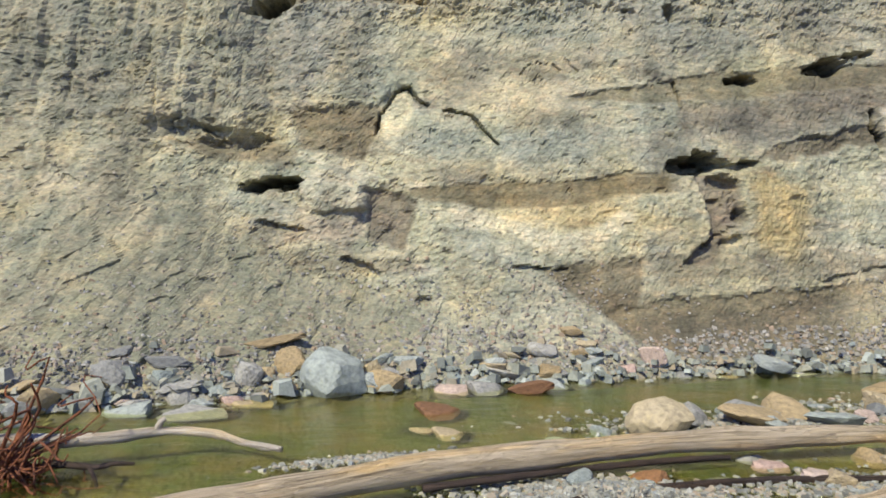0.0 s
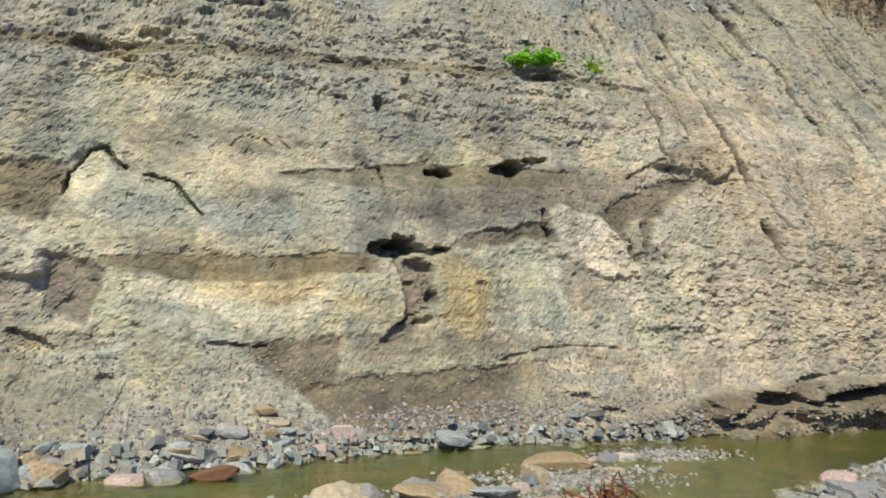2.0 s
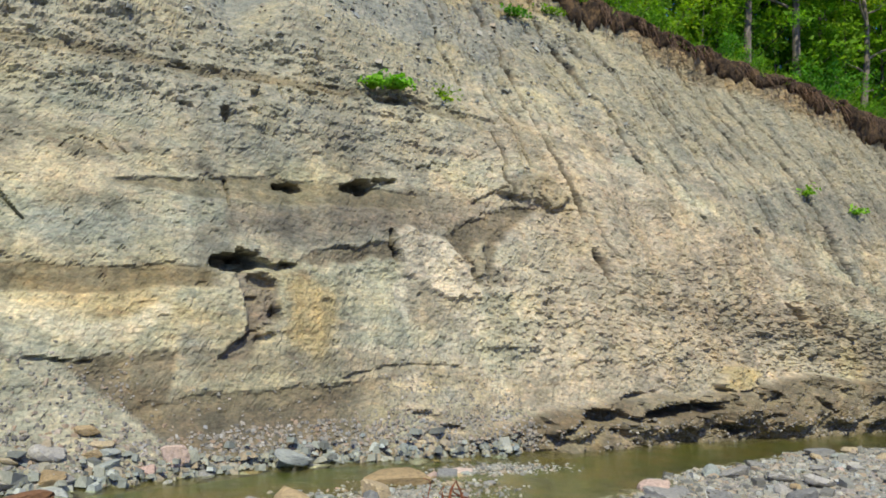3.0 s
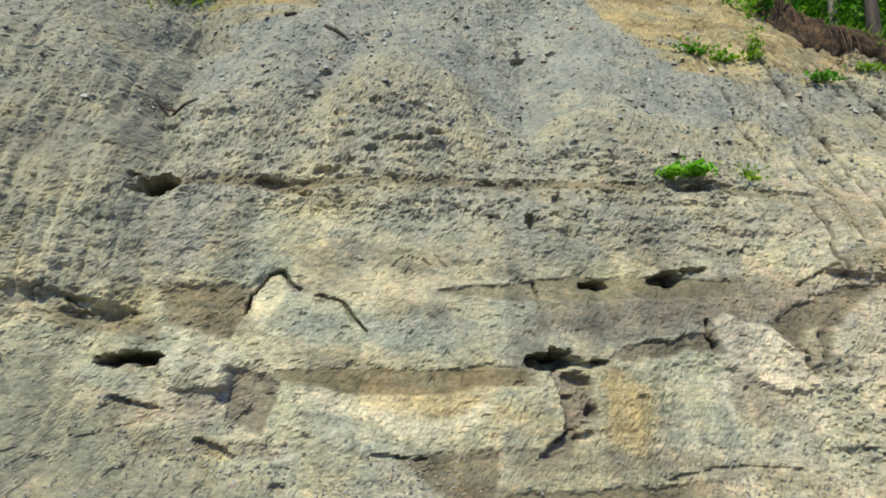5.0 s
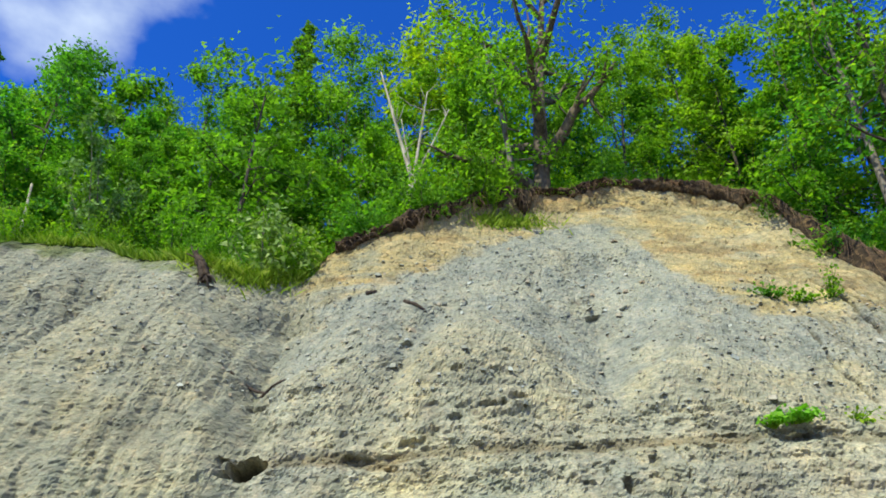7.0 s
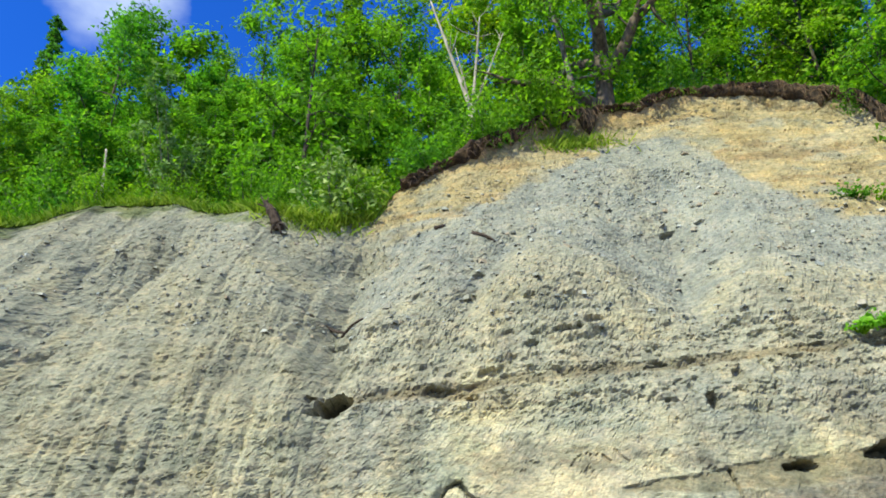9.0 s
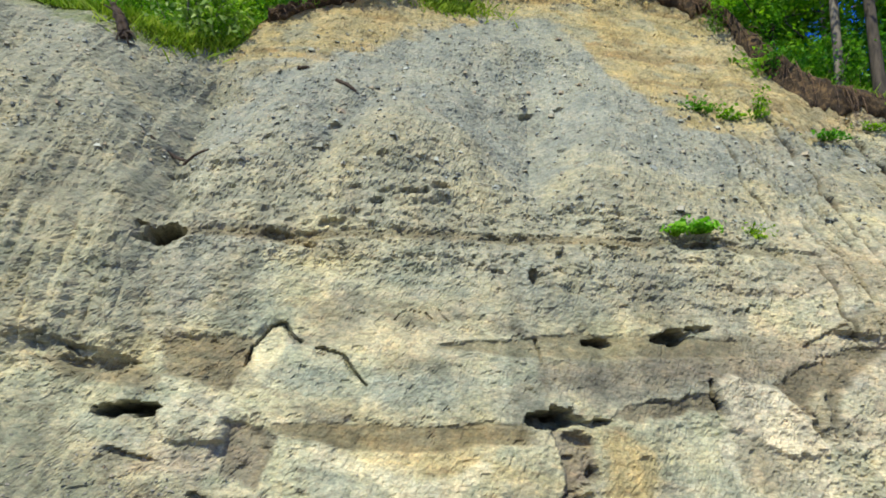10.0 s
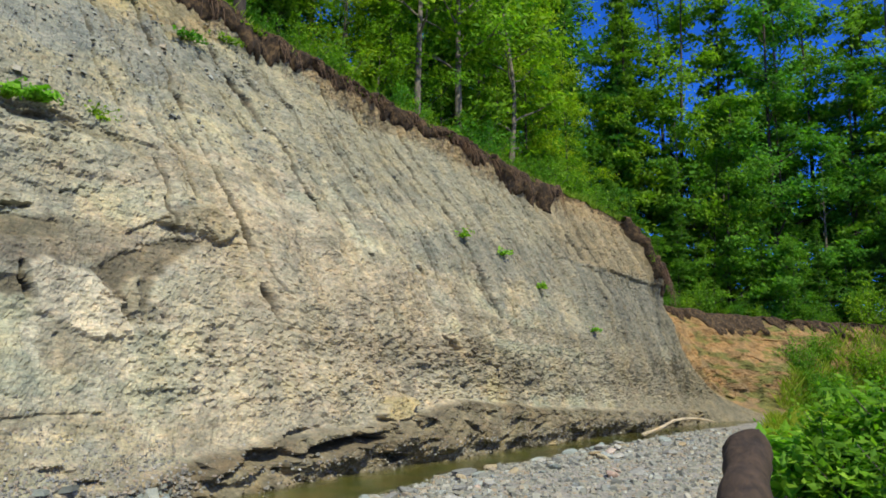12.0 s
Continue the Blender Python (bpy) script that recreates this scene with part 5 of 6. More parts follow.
for i in range(115):
    x = rng.uniform(-4.8, 7.0) if i < 75 else rng.uniform(-4.8, -0.6)
    y = float(np.interp(x, (-4, -1.4, 1, 4, 7), (6.5, 7.5, 8.15, 8.75, 8.6))) + rng.uniform(-0.14, 0.16) + (0.15 * abs(rng.normal()) if x < 2 else 0)
    m = kinds[rng.choice(4, p=(0.5, 0.25, 0.2, 0.05))][0]
    w = 0.09 + 0.28 * rng.rand() ** 1.8
    stone("rock", x, y, w, w * rng.uniform(0.22, 0.45), m, "small broken stone at the cliff foot", i, base=foot_height(x, y) - 0.01, group=G1)


def gravel(name, xs, ys, zs, sizes, material, label, parent=None):
    """Many small angular stones in one mesh."""
    rng = np.random.RandomState(len(xs))
    n = len(xs)
    box = np.array([(x, y, z) for z in (-1, 1) for y in (-1, 1) for x in (-1, 1)], float)
    f = np.array([(4, 5, 7, 6), (0, 1, 5, 4), (2, 6, 7, 3), (0, 4, 6, 2), (1, 3, 7, 5)])
    v = box[None] * rng.uniform(0.55, 1.0, (n, 8, 3)) * 0.5
    v[:, 4:, :2] *= rng.uniform(0.5, 0.9, (n, 1, 1))
    v *= (sizes[:, None] * np.stack([np.ones(n), rng.uniform(0.6, 1, n), rng.uniform(0.3, 0.7, n)], -1))[:, None]
    a = rng.uniform(0, 6.28, n)
    t = rng.normal(0, 0.25, n)
    v[..., 2] += v[..., 0] * np.tan(t)[:, None]
    x, y = v[..., 0].copy(), v[..., 1].copy()
    v[..., 0], v[..., 1] = x * np.cos(a)[:, None] - y * np.sin(a)[:, None], x * np.sin(a)[:, None] + y * np.cos(a)[:, None]
    v += np.stack([xs, ys, zs], -1)[:, None]
    faces = (f[None] + 8 * np.arange(n)[:, None, None]).reshape(-1, 4)
    return piece(name, mesh_np(name, v.reshape(-1, 3), faces), material, parent, label, "gravel", kind="stuff")


def build_gravel():
    rng = np.random.RandomState(91)
    # the bar
    x = 5.2 + 24 * rng.rand(15000) ** 1.5
    y = np.interp(x, (5, 6.4, 9.6, 12.4, 25), (5.2, 6.15, 7.15, 7.55, 7.6)) + 0.1 - 5.6 * rng.rand(len(x)) ** 1.2
    gravel("bar_gravel", x, y, ground_height(x, y) + 0.005, np.clip(0.062 * np.exp(rng.normal(0, 0.55, len(x))), 0.025, 0.24), MAT_GRAVEL, "loose mixed grey and tan gravel on the bar")
    # shoals in the water
    n = 6500
    which = rng.choice(6, n, p=(0.2, 0.32, 0.14, 0.12, 0.07, 0.15))
    cx, cy = np.array((2.4, 0.75, 4.2, 6.0, -0.9, 2.6))[which], np.array((6.35, 4.78, 6.95, 7.8, 5.42, 4.9))[which]
    rx, ry = np.array((0.9, 0.55, 0.7, 0.55, 0.35, 0.6))[which], np.array((0.26, 0.16, 0.3, 0.2, 0.05, 0.2))[which]
    x, y = cx + rx * rng.normal(size=n) * 0.8, cy + ry * rng.normal(size=n) * 0.8
    y = np.where(which == 4, 5.42 + 0.33 * (x + 0.9) + 0.05 * rng.normal(size=n), y)
    gravel("shoal_gravel", x, y, np.maximum(ground_height(x, y), -0.01) + 0.008, rng.uniform(0.02, 0.075, n), MAT_GRAVEL, "small wet gravel in shallow shoals")
    # broken shale along the foot of the cliff and on the talus
    n = 11000
    s = np.where(rng.rand(n) < 0.75, rng.uniform(-6, 7.5, n), rng.uniform(7, 30, n))
    z = np.abs(rng.normal(0, 0.30, n)) + 0.9 * rng.rand(n) ** 4
    z = np.where((s < 1.0) & (rng.rand(n) < 0.2), rng.rand(n) ** 1.6 * np.interp(s, (-6, -3, 0, 1), (2.8, 1.8, 0.9, 0.5)), z)
    keep = ~((s > 1.7) & (s < 5.0) & (z > 0.22 + 0.06 * s) & (rng.rand(n) < 0.85))
    s, z = s[keep], z[keep]
    n = len(s)
    d, _ = cliff_depth(s, z)
    p = on_cliff(s, z, d)
    gravel("shale_scree", p[:, 0], p[:, 1], p[:, 2], rng.uniform(0.02, 0.085, n) * np.where(z > 0.5, 0.7, 1.0), MAT_SCREE, "broken shale chips along the cliff foot")
    # coarser rubble between the stones at the water's edge
    n = 1000
    s = rng.uniform(-5.2, 7.2, n)
    z = np.abs(rng.normal(0, 0.11, n)) * np.interp(s, (-5, 0, 2, 7), (1.3, 1.2, 0.8, 1.0))
    p = on_cliff(s, z, cliff_depth(s, z)[0] - np.abs(rng.normal(0, 0.10, n)))
    gravel("foot_rubble", p[:, 0], p[:, 1], p[:, 2] + 0.01, np.clip(0.08 * np.exp(rng.normal(0, 0.55, n)), 0.03, 0.26), MAT_RUBBLE, "broken blue-grey rubble between the stones at the cliff foot")
    # chips resting on the upper slope
    n = 6000
    s = rng.uniform(-11, 13, n)
    z = rng.uniform(6.3, 13.5, n)
    ok = (z < np.interp(s, RIM_S, RIM_Z) - 0.7) & (z < np.interp(s, (-3, 2, 4.8, 5.6, 13), (10.3, 13, 13, 10.9, 10)) + rng.uniform(-0.5, 0.5, n))
    s, z = s[ok], z[ok]
    d, _ = cliff_depth(s, z)
    p = on_cliff(s, z, d)
    gravel("slope_chips", p[:, 0], p[:, 1] - 0.01, p[:, 2], np.clip(0.045 * np.exp(rng.normal(0, 0.55, len(s))), 0.02, 0.20), MAT_SLOPE, "loose shale chips scattered over the upper slope")


build_gravel()


# ---- driftwood ----
def smooth_path(points, n):
    """A rounded path of n points through the given ones."""
    p = np.asarray(points, float)
    t = np.linspace(0, len(p) - 1, n)
    out = np.empty((n, 3))
    for i, u in enumerate(t):
        k = min(int(u), len(p) - 2)
        f = u - k
        a, b, c, d = p[max(k - 1, 0)], p[k], p[k + 1], p[min(k + 2, len(p) - 1)]
        out[i] = 0.5 * (2 * b + (c - a) * f + (2 * a - 5 * b + 4 * c - d) * f * f + (3 * b - a - 3 * c + d) * f ** 3)
    return out


def log_mesh(name, points, r0, r1, rings=70, sides=18, wobble=0.05, seed=0, knots=5):
    rng = np.random.RandomState(seed)
    path = smooth_path(points, rings)
    u = np.linspace(0, 1, rings)
    r = r0 + (r1 - r0) * u + 0.05 * r0 * np.sin(u * 23 + seed) + 0.04 * r0 * np.sin(u * 57)
    v, f = tube(path, r, sides, 0.0, seed)
    body = v[:rings * sides].reshape(rings, sides, 3)
    ang = np.linspace(0, 2 * math.pi, sides, endpoint=False)
    lump = wobble * fbm(u[:, None] * 9 + 0 * ang, np.cos(ang)[None] * 1.5 + seed + 0 * u[:, None], 3, seed) + wobble * 0.8 * fbm(u[:, None] * 3 + 0 * ang, ang[None] * 2.2 + 0 * u[:, None], 3, seed + 5)
    for _ in range(knots):
        a, b = rng.uniform(0.05, 0.95), rng.uniform(0, 6.28)
        lump = lump + 0.22 * np.exp(-((u[:, None] - a) * 38) ** 2 - (np.sin((ang[None] - b) / 2) * 4) ** 2)
    body += (body - path[:, None]) * lump[..., None]
    v[:rings * sides] = body.reshape(-1, 3)
    me = joined(name, [(v, f)])
    step_len = np.linalg.norm(np.diff(path, axis=0), axis=1)
    run = np.concatenate([[0], np.cumsum(step_len)])[:, None] + 0 * ang
    turn = np.stack([run, r0 * 6 * np.cos(ang)[None] + 0 * run, r0 * 6 * np.sin(ang)[None] + 0 * run], -1).reshape(-1, 3)
    turn = np.vstack([turn, [[0, 0, 0], [run[-1, 0], 0, 0]]])
    a = me.attributes.new("run", "FLOAT_VECTOR", "POINT")
    a.data.foreach_set("vector", turn.astype(np.float32).ravel())
    return me


def tangle(centre, size, count, seed, thick=(0.008, 0.03)):
    """A knot of roots round a centre."""
    rng = np.random.RandomState(seed)
    bits = []
    for _ in range(count):
        d = rng.normal(size=3)
        d /= np.linalg.norm(d)
        start = np.array(centre) + d * size * rng.uniform(0.0, 0.35)
        bend = rng.normal(size=3) * size * 0.45
        end = np.array(centre) + (d + 0.6 * rng.normal(size=3)) * size * rng.uniform(0.6, 1.15)
        end[2] = max(end[2], centre[2] - size * 0.7)
        pts = smooth_path([start, (start + end) / 2 + bend, end, end + 0.3 * bend + rng.normal(size=3) * size * 0.12], 9)
        pts[:, 2] = np.maximum(pts[:, 2], -0.12)
        bits.append(tube(pts, np.linspace(rng.uniform(*thick), 0.004, 9), 5, 0, 0, False))
    return bits


def tangle_parts(parent, *how):
    """Each root of a knot as a part of its own."""
    for bit in tangle(*how):
        part("root", joined("root", [bit]), MAT_ROOT, parent)


def thing(name, label, category, at, group=""):
    e = new(name)
    e.location = at
    return tagged(e, label, category, group)


def part(name, me, material, parent, label=""):
    """Links a mesh given in world coordinates as a part of a thing."""
    ob = new(name, me)
    me.materials.append(material)
    ob.parent = parent
    at = Vector((0, 0, 0))
    p = parent
    while p:
        at += p.location
        p = p.parent
    ob.matrix_parent_inverse = Matrix.Translation(-at)
    return tagged(ob, label)


log_thing = thing("driftwood_log", "long weathered grey-tan driftwood log across the creek", "log", (0.5, 5.2, 0))
part("trunk", log_mesh("trunk", ((-2.4, 3.78, 0.10), (-1.70, 4.15, 0.12), (-1.17, 4.42, 0.13), (-0.37, 4.85, 0.14), (0.57, 5.15, 0.15), (1.37, 5.40, 0.15), (2.31, 5.56, 0.15), (3.07, 5.66, 0.15), (3.75, 5.68, 0.14)), 0.108, 0.066, 110, 20, 0.07, 4, 7), MAT_DRIFT, log_thing)
part("split_strip", log_mesh("split_strip", ((-0.4, 4.72, 0.055), (0.5, 5.03, 0.06), (1.2, 5.26, 0.055), (1.75, 5.38, 0.05)), 0.028, 0.018, 40, 8, 0.2, 9, 0), MAT_DARK_WOOD, log_thing, "dark split underside of the log")
log3 = thing("driftwood_log", "pinkish weathered log end lying over wet stones", "log", (2.4, 4.3, 0))
part("trunk", log_mesh("trunk", ((1.2, 3.80, 0.10), (1.74, 4.07, 0.13), (2.08, 4.28, 0.14), (2.46, 4.44, 0.15), (2.9, 4.58, 0.16), (3.5, 4.85, 0.2)), 0.062, 0.066, 50, 16, 0.12, 6, 4), MAT_DRIFT, log3)
wad = thing("root_wad", "tangled reddish-brown root wad on a driftwood log", "roots", (3.45, 5.15, 0))
tangle_parts(wad, (3.45, 5.16, 0.10), 0.235, 210, 31, (0.004, 0.015))
part("root_base", rock_mesh("root_base", 801, 9, 3, 0.1), MAT_ROOT, wad).matrix_parent_inverse = Matrix.Translation((0.0, 0.01, 0.08)) @ Matrix.Diagonal((0.40, 0.36, 0.30, 1))
branch = thing("bleached_branch", "bleached pale branch lying over the creek", "branch", (-2.3, 5.4, 0))
part("stem", log_mesh("stem", ((-3.6, 5.05, 0.22), (-2.95, 5.28, 0.16), (-2.63, 5.40, 0.15), (-2.32, 5.56, 0.15), (-1.95, 5.55, 0.14), (-1.67, 5.42, 0.11), (-1.41, 5.36, 0.09)), 0.05, 0.022, 60, 12, 0.22, 12, 9), MAT_PALE_WOOD, branch)
part("knob", log_mesh("knob", ((-2.36, 5.55, 0.17), (-2.33, 5.54, 0.23), (-2.30, 5.55, 0.25)), 0.028, 0.018, 10, 8, 0.1, 2, 0), MAT_PALE_WOOD, branch)
part("twig", log_mesh("twig", ((-2.95, 5.12, 0.06), (-2.58, 5.04, 0.06), (-2.45, 5.05, 0.08), (-2.33, 5.08, 0.07)), 0.026, 0.012, 20, 7, 0.1, 3, 0), MAT_DARK_WOOD, branch, "dark wet twig")
part("twig", log_mesh("twig", ((-2.62, 5.05, 0.06), (-2.55, 4.98, 0.0), (-2.52, 4.94, -0.1)), 0.018, 0.012, 10, 6, 0.1, 3, 0), MAT_DARK_WOOD, branch, "dark wet twig")
wad2 = thing("root_wad", "small tangle of brown roots around a bleached branch", "roots", (-3.2, 4.9, 0))
tangle_parts(wad2, (-3.12, 4.98, 0.08), 0.32, 90, 33, (0.005, 0.016))
# a thin dark tube along the shallows, level with the water
sunk = thing("sunken_branch", "thin black strip lying along the shallows", "branch", (1.6, 5.0, 0))
part("stem", log_mesh("stem", ((-0.2, 4.25, -0.02), (0.32, 4.51, 0.0), (0.79, 4.77, 0.01), (1.15, 4.86, 0.02), (1.83, 5.03, 0.01), (2.44, 5.05, 0.02), (2.9, 5.12, 0.0)), 0.035, 0.022, 50, 9, 0.15, 8, 3), MAT_DARK_WOOD, sunk)
MAT_LOG_BARK = bark_material("wet_log_bark", (0.075, 0.048, 0.032), (0.022, 0.015, 0.011))
post = thing("dark_log", "dark wet log lying end-on, raised on the bank", "log", (5.5, 1.0, 0.3))
part("trunk", log_mesh("trunk", ((4.7, 0.74, 0.10), (5.6, 0.93, 0.46), (6.5, 1.12, 0.82), (7.40, 1.27, 1.20), (7.58, 1.30, 1.22)), 0.215, 0.190, 60, 22, 0.07, 15, 3), MAT_LOG_BARK, post)
part("splinter", log_mesh("splinter", ((6.1, 1.26, 0.62), (6.16, 1.30, 0.80), (6.22, 1.31, 0.95)), 0.03, 0.012, 14, 7, 0.1, 3, 0), MAT_PALE_WOOD, post, "pale torn splinter")
far = thing("bleached_branch", "long bleached branch lying at the far water's edge", "branch", (30, 8, 0))
part("stem", log_mesh("stem", ((24.6, 7.9, 0.12), (27.0, 8.05, 0.22), (28.8, 8.05, 0.42), (30.4, 7.7, 0.46), (32.0, 7.4, 0.30)), 0.06, 0.04, 40, 9, 0.12, 21, 3), MAT_DRIFT, far)
for a, b, za, zb, r, text in ((-0.68, -0.22, 9.32, 8.98, 0.05, "dark dead stick caught on the slope"), (-3.85, -3.1, 7.15, 6.75, 0.045, "dark dead branch lodged in the gully"), (-3.2, -2.75, 6.72, 6.98, 0.035, "dark dead branch lodged in the gully"), (-7.85, -7.35, 8.62, 8.92, 0.03, "pale bleached stick lying on the slope"), (-1.6, -1.35, 9.9, 9.94, 0.05, "dark dead stick caught on the slope")):
    p, q = cliff_point(a, za, 0.02), cliff_point(b, zb, 0.02)
    e = thing("stick", text, "stick", p)
    mid = cliff_point((a + b) / 2, (za + zb) / 2, 0.05)
    part("stem", log_mesh("stem", (tuple(p), tuple(mid), tuple(q)), r, r * 0.5, 14, 7, 0.2, 3, 1), MAT_PALE_WOOD if "pale" in text else MAT_DARK_WOOD, e)
snag_at = cliff_point(-5.55, 10.45, 0.05)
snag = thing("snag", "dark broken tree snag standing at the cliff edge", "stump", snag_at)
part("stem", log_mesh("stem", (tuple(snag_at + Vector((0.24, -0.05, -0.35))), tuple(snag_at + Vector((0.05, -0.1, 0.10))), tuple(snag_at + Vector((-0.16, -0.05, 0.42)))), 0.13, 0.07, 34, 14, 0.55, 5, 9), MAT_DARK_WOOD, snag)
for dx, dz, r in ((-0.30, 0.62, 0.035), (-0.10, 0.58, 0.03), (-0.40, 0.40, 0.03)):
    part("splinter", log_mesh("splinter", (tuple(snag_at + Vector((-0.08, -0.07, 0.26))), tuple(snag_at + Vector((0.5 * dx - 0.06, -0.08, 0.5 * dz + 0.14))), tuple(snag_at + Vector((dx, -0.06, dz)))), r, 0.008, 12, 6, 0.4, 7, 1), MAT_DARK_WOOD, snag)
for dx, dz in ((0.50, -0.42), (0.36, -0.55), (0.10, -0.52)):
    part("root", log_mesh("root", (tuple(snag_at + Vector((0.18, -0.08, -0.22))), tuple(snag_at + Vector((0.6 * dx + 0.06, -0.16, 0.6 * dz))), tuple(snag_at + Vector((dx, -0.12, dz)))), 0.04, 0.012, 12, 6, 0.3, 8, 1), MAT_DARK_WOOD, snag)


# ---- trees ----
def leaves(points, size, seed, long=1.5, up=0.5, droop=0.0, broad=False, outward=0.0):
    """Verts and faces of one leaf at each point; broad ones are bent along their middle."""
    rng = np.random.RandomState(seed)
    n = len(points)
    nrm = rng.normal(size=(n, 3)) + np.array([0, 0, up])
    flat = points * np.array([1.0, 1.0, 0.0])
    nrm = nrm + outward * flat / (np.linalg.norm(flat, axis=1)[:, None] + 0.3)
    nrm /= np.linalg.norm(nrm, axis=1)[:, None]
    ax = rng.normal(size=(n, 3)) - np.array([0, 0, droop])
    ax -= nrm * (ax * nrm).sum(1)[:, None]
    ax /= np.linalg.norm(ax, axis=1)[:, None] + 1e-9
    side = np.cross(nrm, ax)
    s = size * rng.uniform(0.6, 1.25, n)[:, None]
    tip, mid = points + ax * s * long * 0.5, points - nrm * s * 0.10
    if broad:
        v = np.stack([points - ax * s * long * 0.5, mid + side * s * 0.42, tip, mid - side * s * 0.42], 1)
        return v.reshape(-1, 3), np.arange(4 * n).reshape(n, 4)
    v = np.stack([points - ax * s * long * 0.45 + side * s * 0.42, points - ax * s * long * 0.30 - side * s * 0.42, tip], 1)
    return v.reshape(-1, 3), np.arange(3 * n).reshape(n, 3)


def limb(start, heading, length, rng, lift=0.25, n=7):
    """A curved limb path."""
    h = np.array(heading, float)
    h /= np.linalg.norm(h)
    pts = [np.array(start, float)]
    for _ in range(n - 1):
        h = h + rng.normal(0, 0.16, 3) + np.array([0, 0, lift / n])
        h /= np.linalg.norm(h)
        pts.append(pts[-1] + h * length / (n - 1))
    return np.array(pts)


def broadleaf(name, seed, height, bole, spread, count, leaf_size, leaf, bark, label, girth=0.16, lean=0.05, clump=0.55, limbs=16, stout=0.5, reach_up=0.35):
    """A tree with a tapered trunk, real limbs and a crown of many leaves round the twig ends."""
    rng = np.random.RandomState(seed)
    tree = tagged(new(name), label, "tree")
    top = height * 0.93
    trunk = smooth_path([(0, 0, -0.6), (0.02, 0, 0.3), (lean * height * 0.4 + rng.normal(0, 0.1), rng.normal(0, 0.1), height * 0.45), (lean * height + rng.normal(0, 0.2), rng.normal(0, 0.2), top)], 16)
    u = np.linspace(0, 1, 16)
    wood = [tube(trunk, girth * (1 - 0.88 * u) + girth * 0.5 * np.exp(-u * 22), 9, 0.07, seed)]
    ends = []
    for i in range(limbs):
        k = bole + (0.97 - bole) * (i + rng.rand()) / limbs
        at = np.array([np.interp(k, u, trunk[:, j]) for j in range(3)])
        a = i * 2.4 + rng.uniform(-0.5, 0.5)
        rel = (k - bole) / (1 - bole)
        length = spread * (0.55 + 0.75 * math.sin(math.pi * min(1, rel * 0.85 + 0.2))) * rng.uniform(0.75, 1.15)
        path = limb(at, (math.cos(a), math.sin(a), reach_up + 0.5 * rel), length, rng)
        r = girth * (1 - 0.85 * k) * stout
        wood.append(tube(path, np.linspace(r, r * 0.22, len(path)), 5, 0, 0, False))
        for _ in range(4):
            j = rng.randint(2, 7)
            sub = limb(path[j], rng.normal(size=3) + (path[-1] - path[0]) / length + np.array([0, 0, 0.2]), length * rng.uniform(0.25, 0.5), rng, 0.1, 4)
            wood.append(tube(sub, np.linspace(r * 0.35, 0.006, 4), 3, 0, 0, False))
            ends += [sub[-1], sub[2], sub[1] * 0.4 + sub[2] * 0.6]
        ends += [path[-1], path[-2]]
    ends = np.array(ends)
    piece("trunk", joined("trunk", wood), bark, tree)
    pick = ends[rng.randint(0, len(ends), count)]
    spot = pick + rng.normal(size=(count, 3)) * np.array([clump, clump, clump * 0.30])
    piece("crown", mesh_np("crown", *leaves(spot, leaf_size, seed, 1.5, 1.5, outward=1.0)), leaf, tree)
    return tree


def conifer(name, seed, height, spread, count, leaf_size, leaf, bark, label, girth=0.18, bole=0.18):
    """A hemlock-like tree: whorls of drooping boughs with flat sprays."""
    rng = np.random.RandomState(seed)
    tree = tagged(new(name), label, "tree")
    trunk = smooth_path([(0, 0, -0.6), (0, 0, 0.4), (rng.normal(0, 0.1), rng.normal(0, 0.1), height * 0.5), (0, 0, height)], 14)
    u = np.linspace(0, 1, 14)
    wood = [tube(trunk, girth * (1 - 0.95 * u) + girth * 0.4 * np.exp(-u * 25), 8, 0.06, seed)]
    spots = []
    boughs = int(height * 6)
    for i in range(boughs):
        k = bole + (0.99 - bole) * (i + rng.rand()) / boughs
        z = k * height
        length = spread * (1.05 - ((k - bole) / (1 - bole)) ** 1.2) * rng.uniform(0.35, 1.25) * (0.75 + 0.4 * math.sin(i * 0.37 + seed)) + 0.2
        a = i * 2.4 + rng.uniform(-0.4, 0.4)
        path = limb((trunk[-1, 0] * k, trunk[-1, 1] * k, z), (math.cos(a), math.sin(a), 0.15 * rng.uniform(-1, 1.6)), length, rng, -0.35, 6)
        wood.append(tube(path[::2] if i % 2 else path[[0, 2, 5]], np.linspace(0.035 * (1.2 - k), 0.006, 3), 3, 0, 0, False))
        m = int(count / boughs * length / spread * 1.7) + 3
        t = rng.rand(m) ** 0.7 * 5
        base = np.stack([np.interp(t, np.arange(6), path[:, j]) for j in range(3)], -1)
        side = np.array([-math.sin(a), math.cos(a), 0])
        spots.append(base + side * rng.normal(0, 0.22 * length, (m, 1)) * (0.35 + 0.65 * (1 - t[:, None] / 6)) + rng.normal(0, 0.06, (m, 3)) - np.array([0, 0, 0.10]))
    spots = np.vstack(spots)
    piece("trunk", joined("trunk", wood), bark, tree)
    piece("crown", mesh_np("crown", *leaves(spots, leaf_size, seed, 2.0, 1.6, 0.5)), leaf, tree)
    return tree


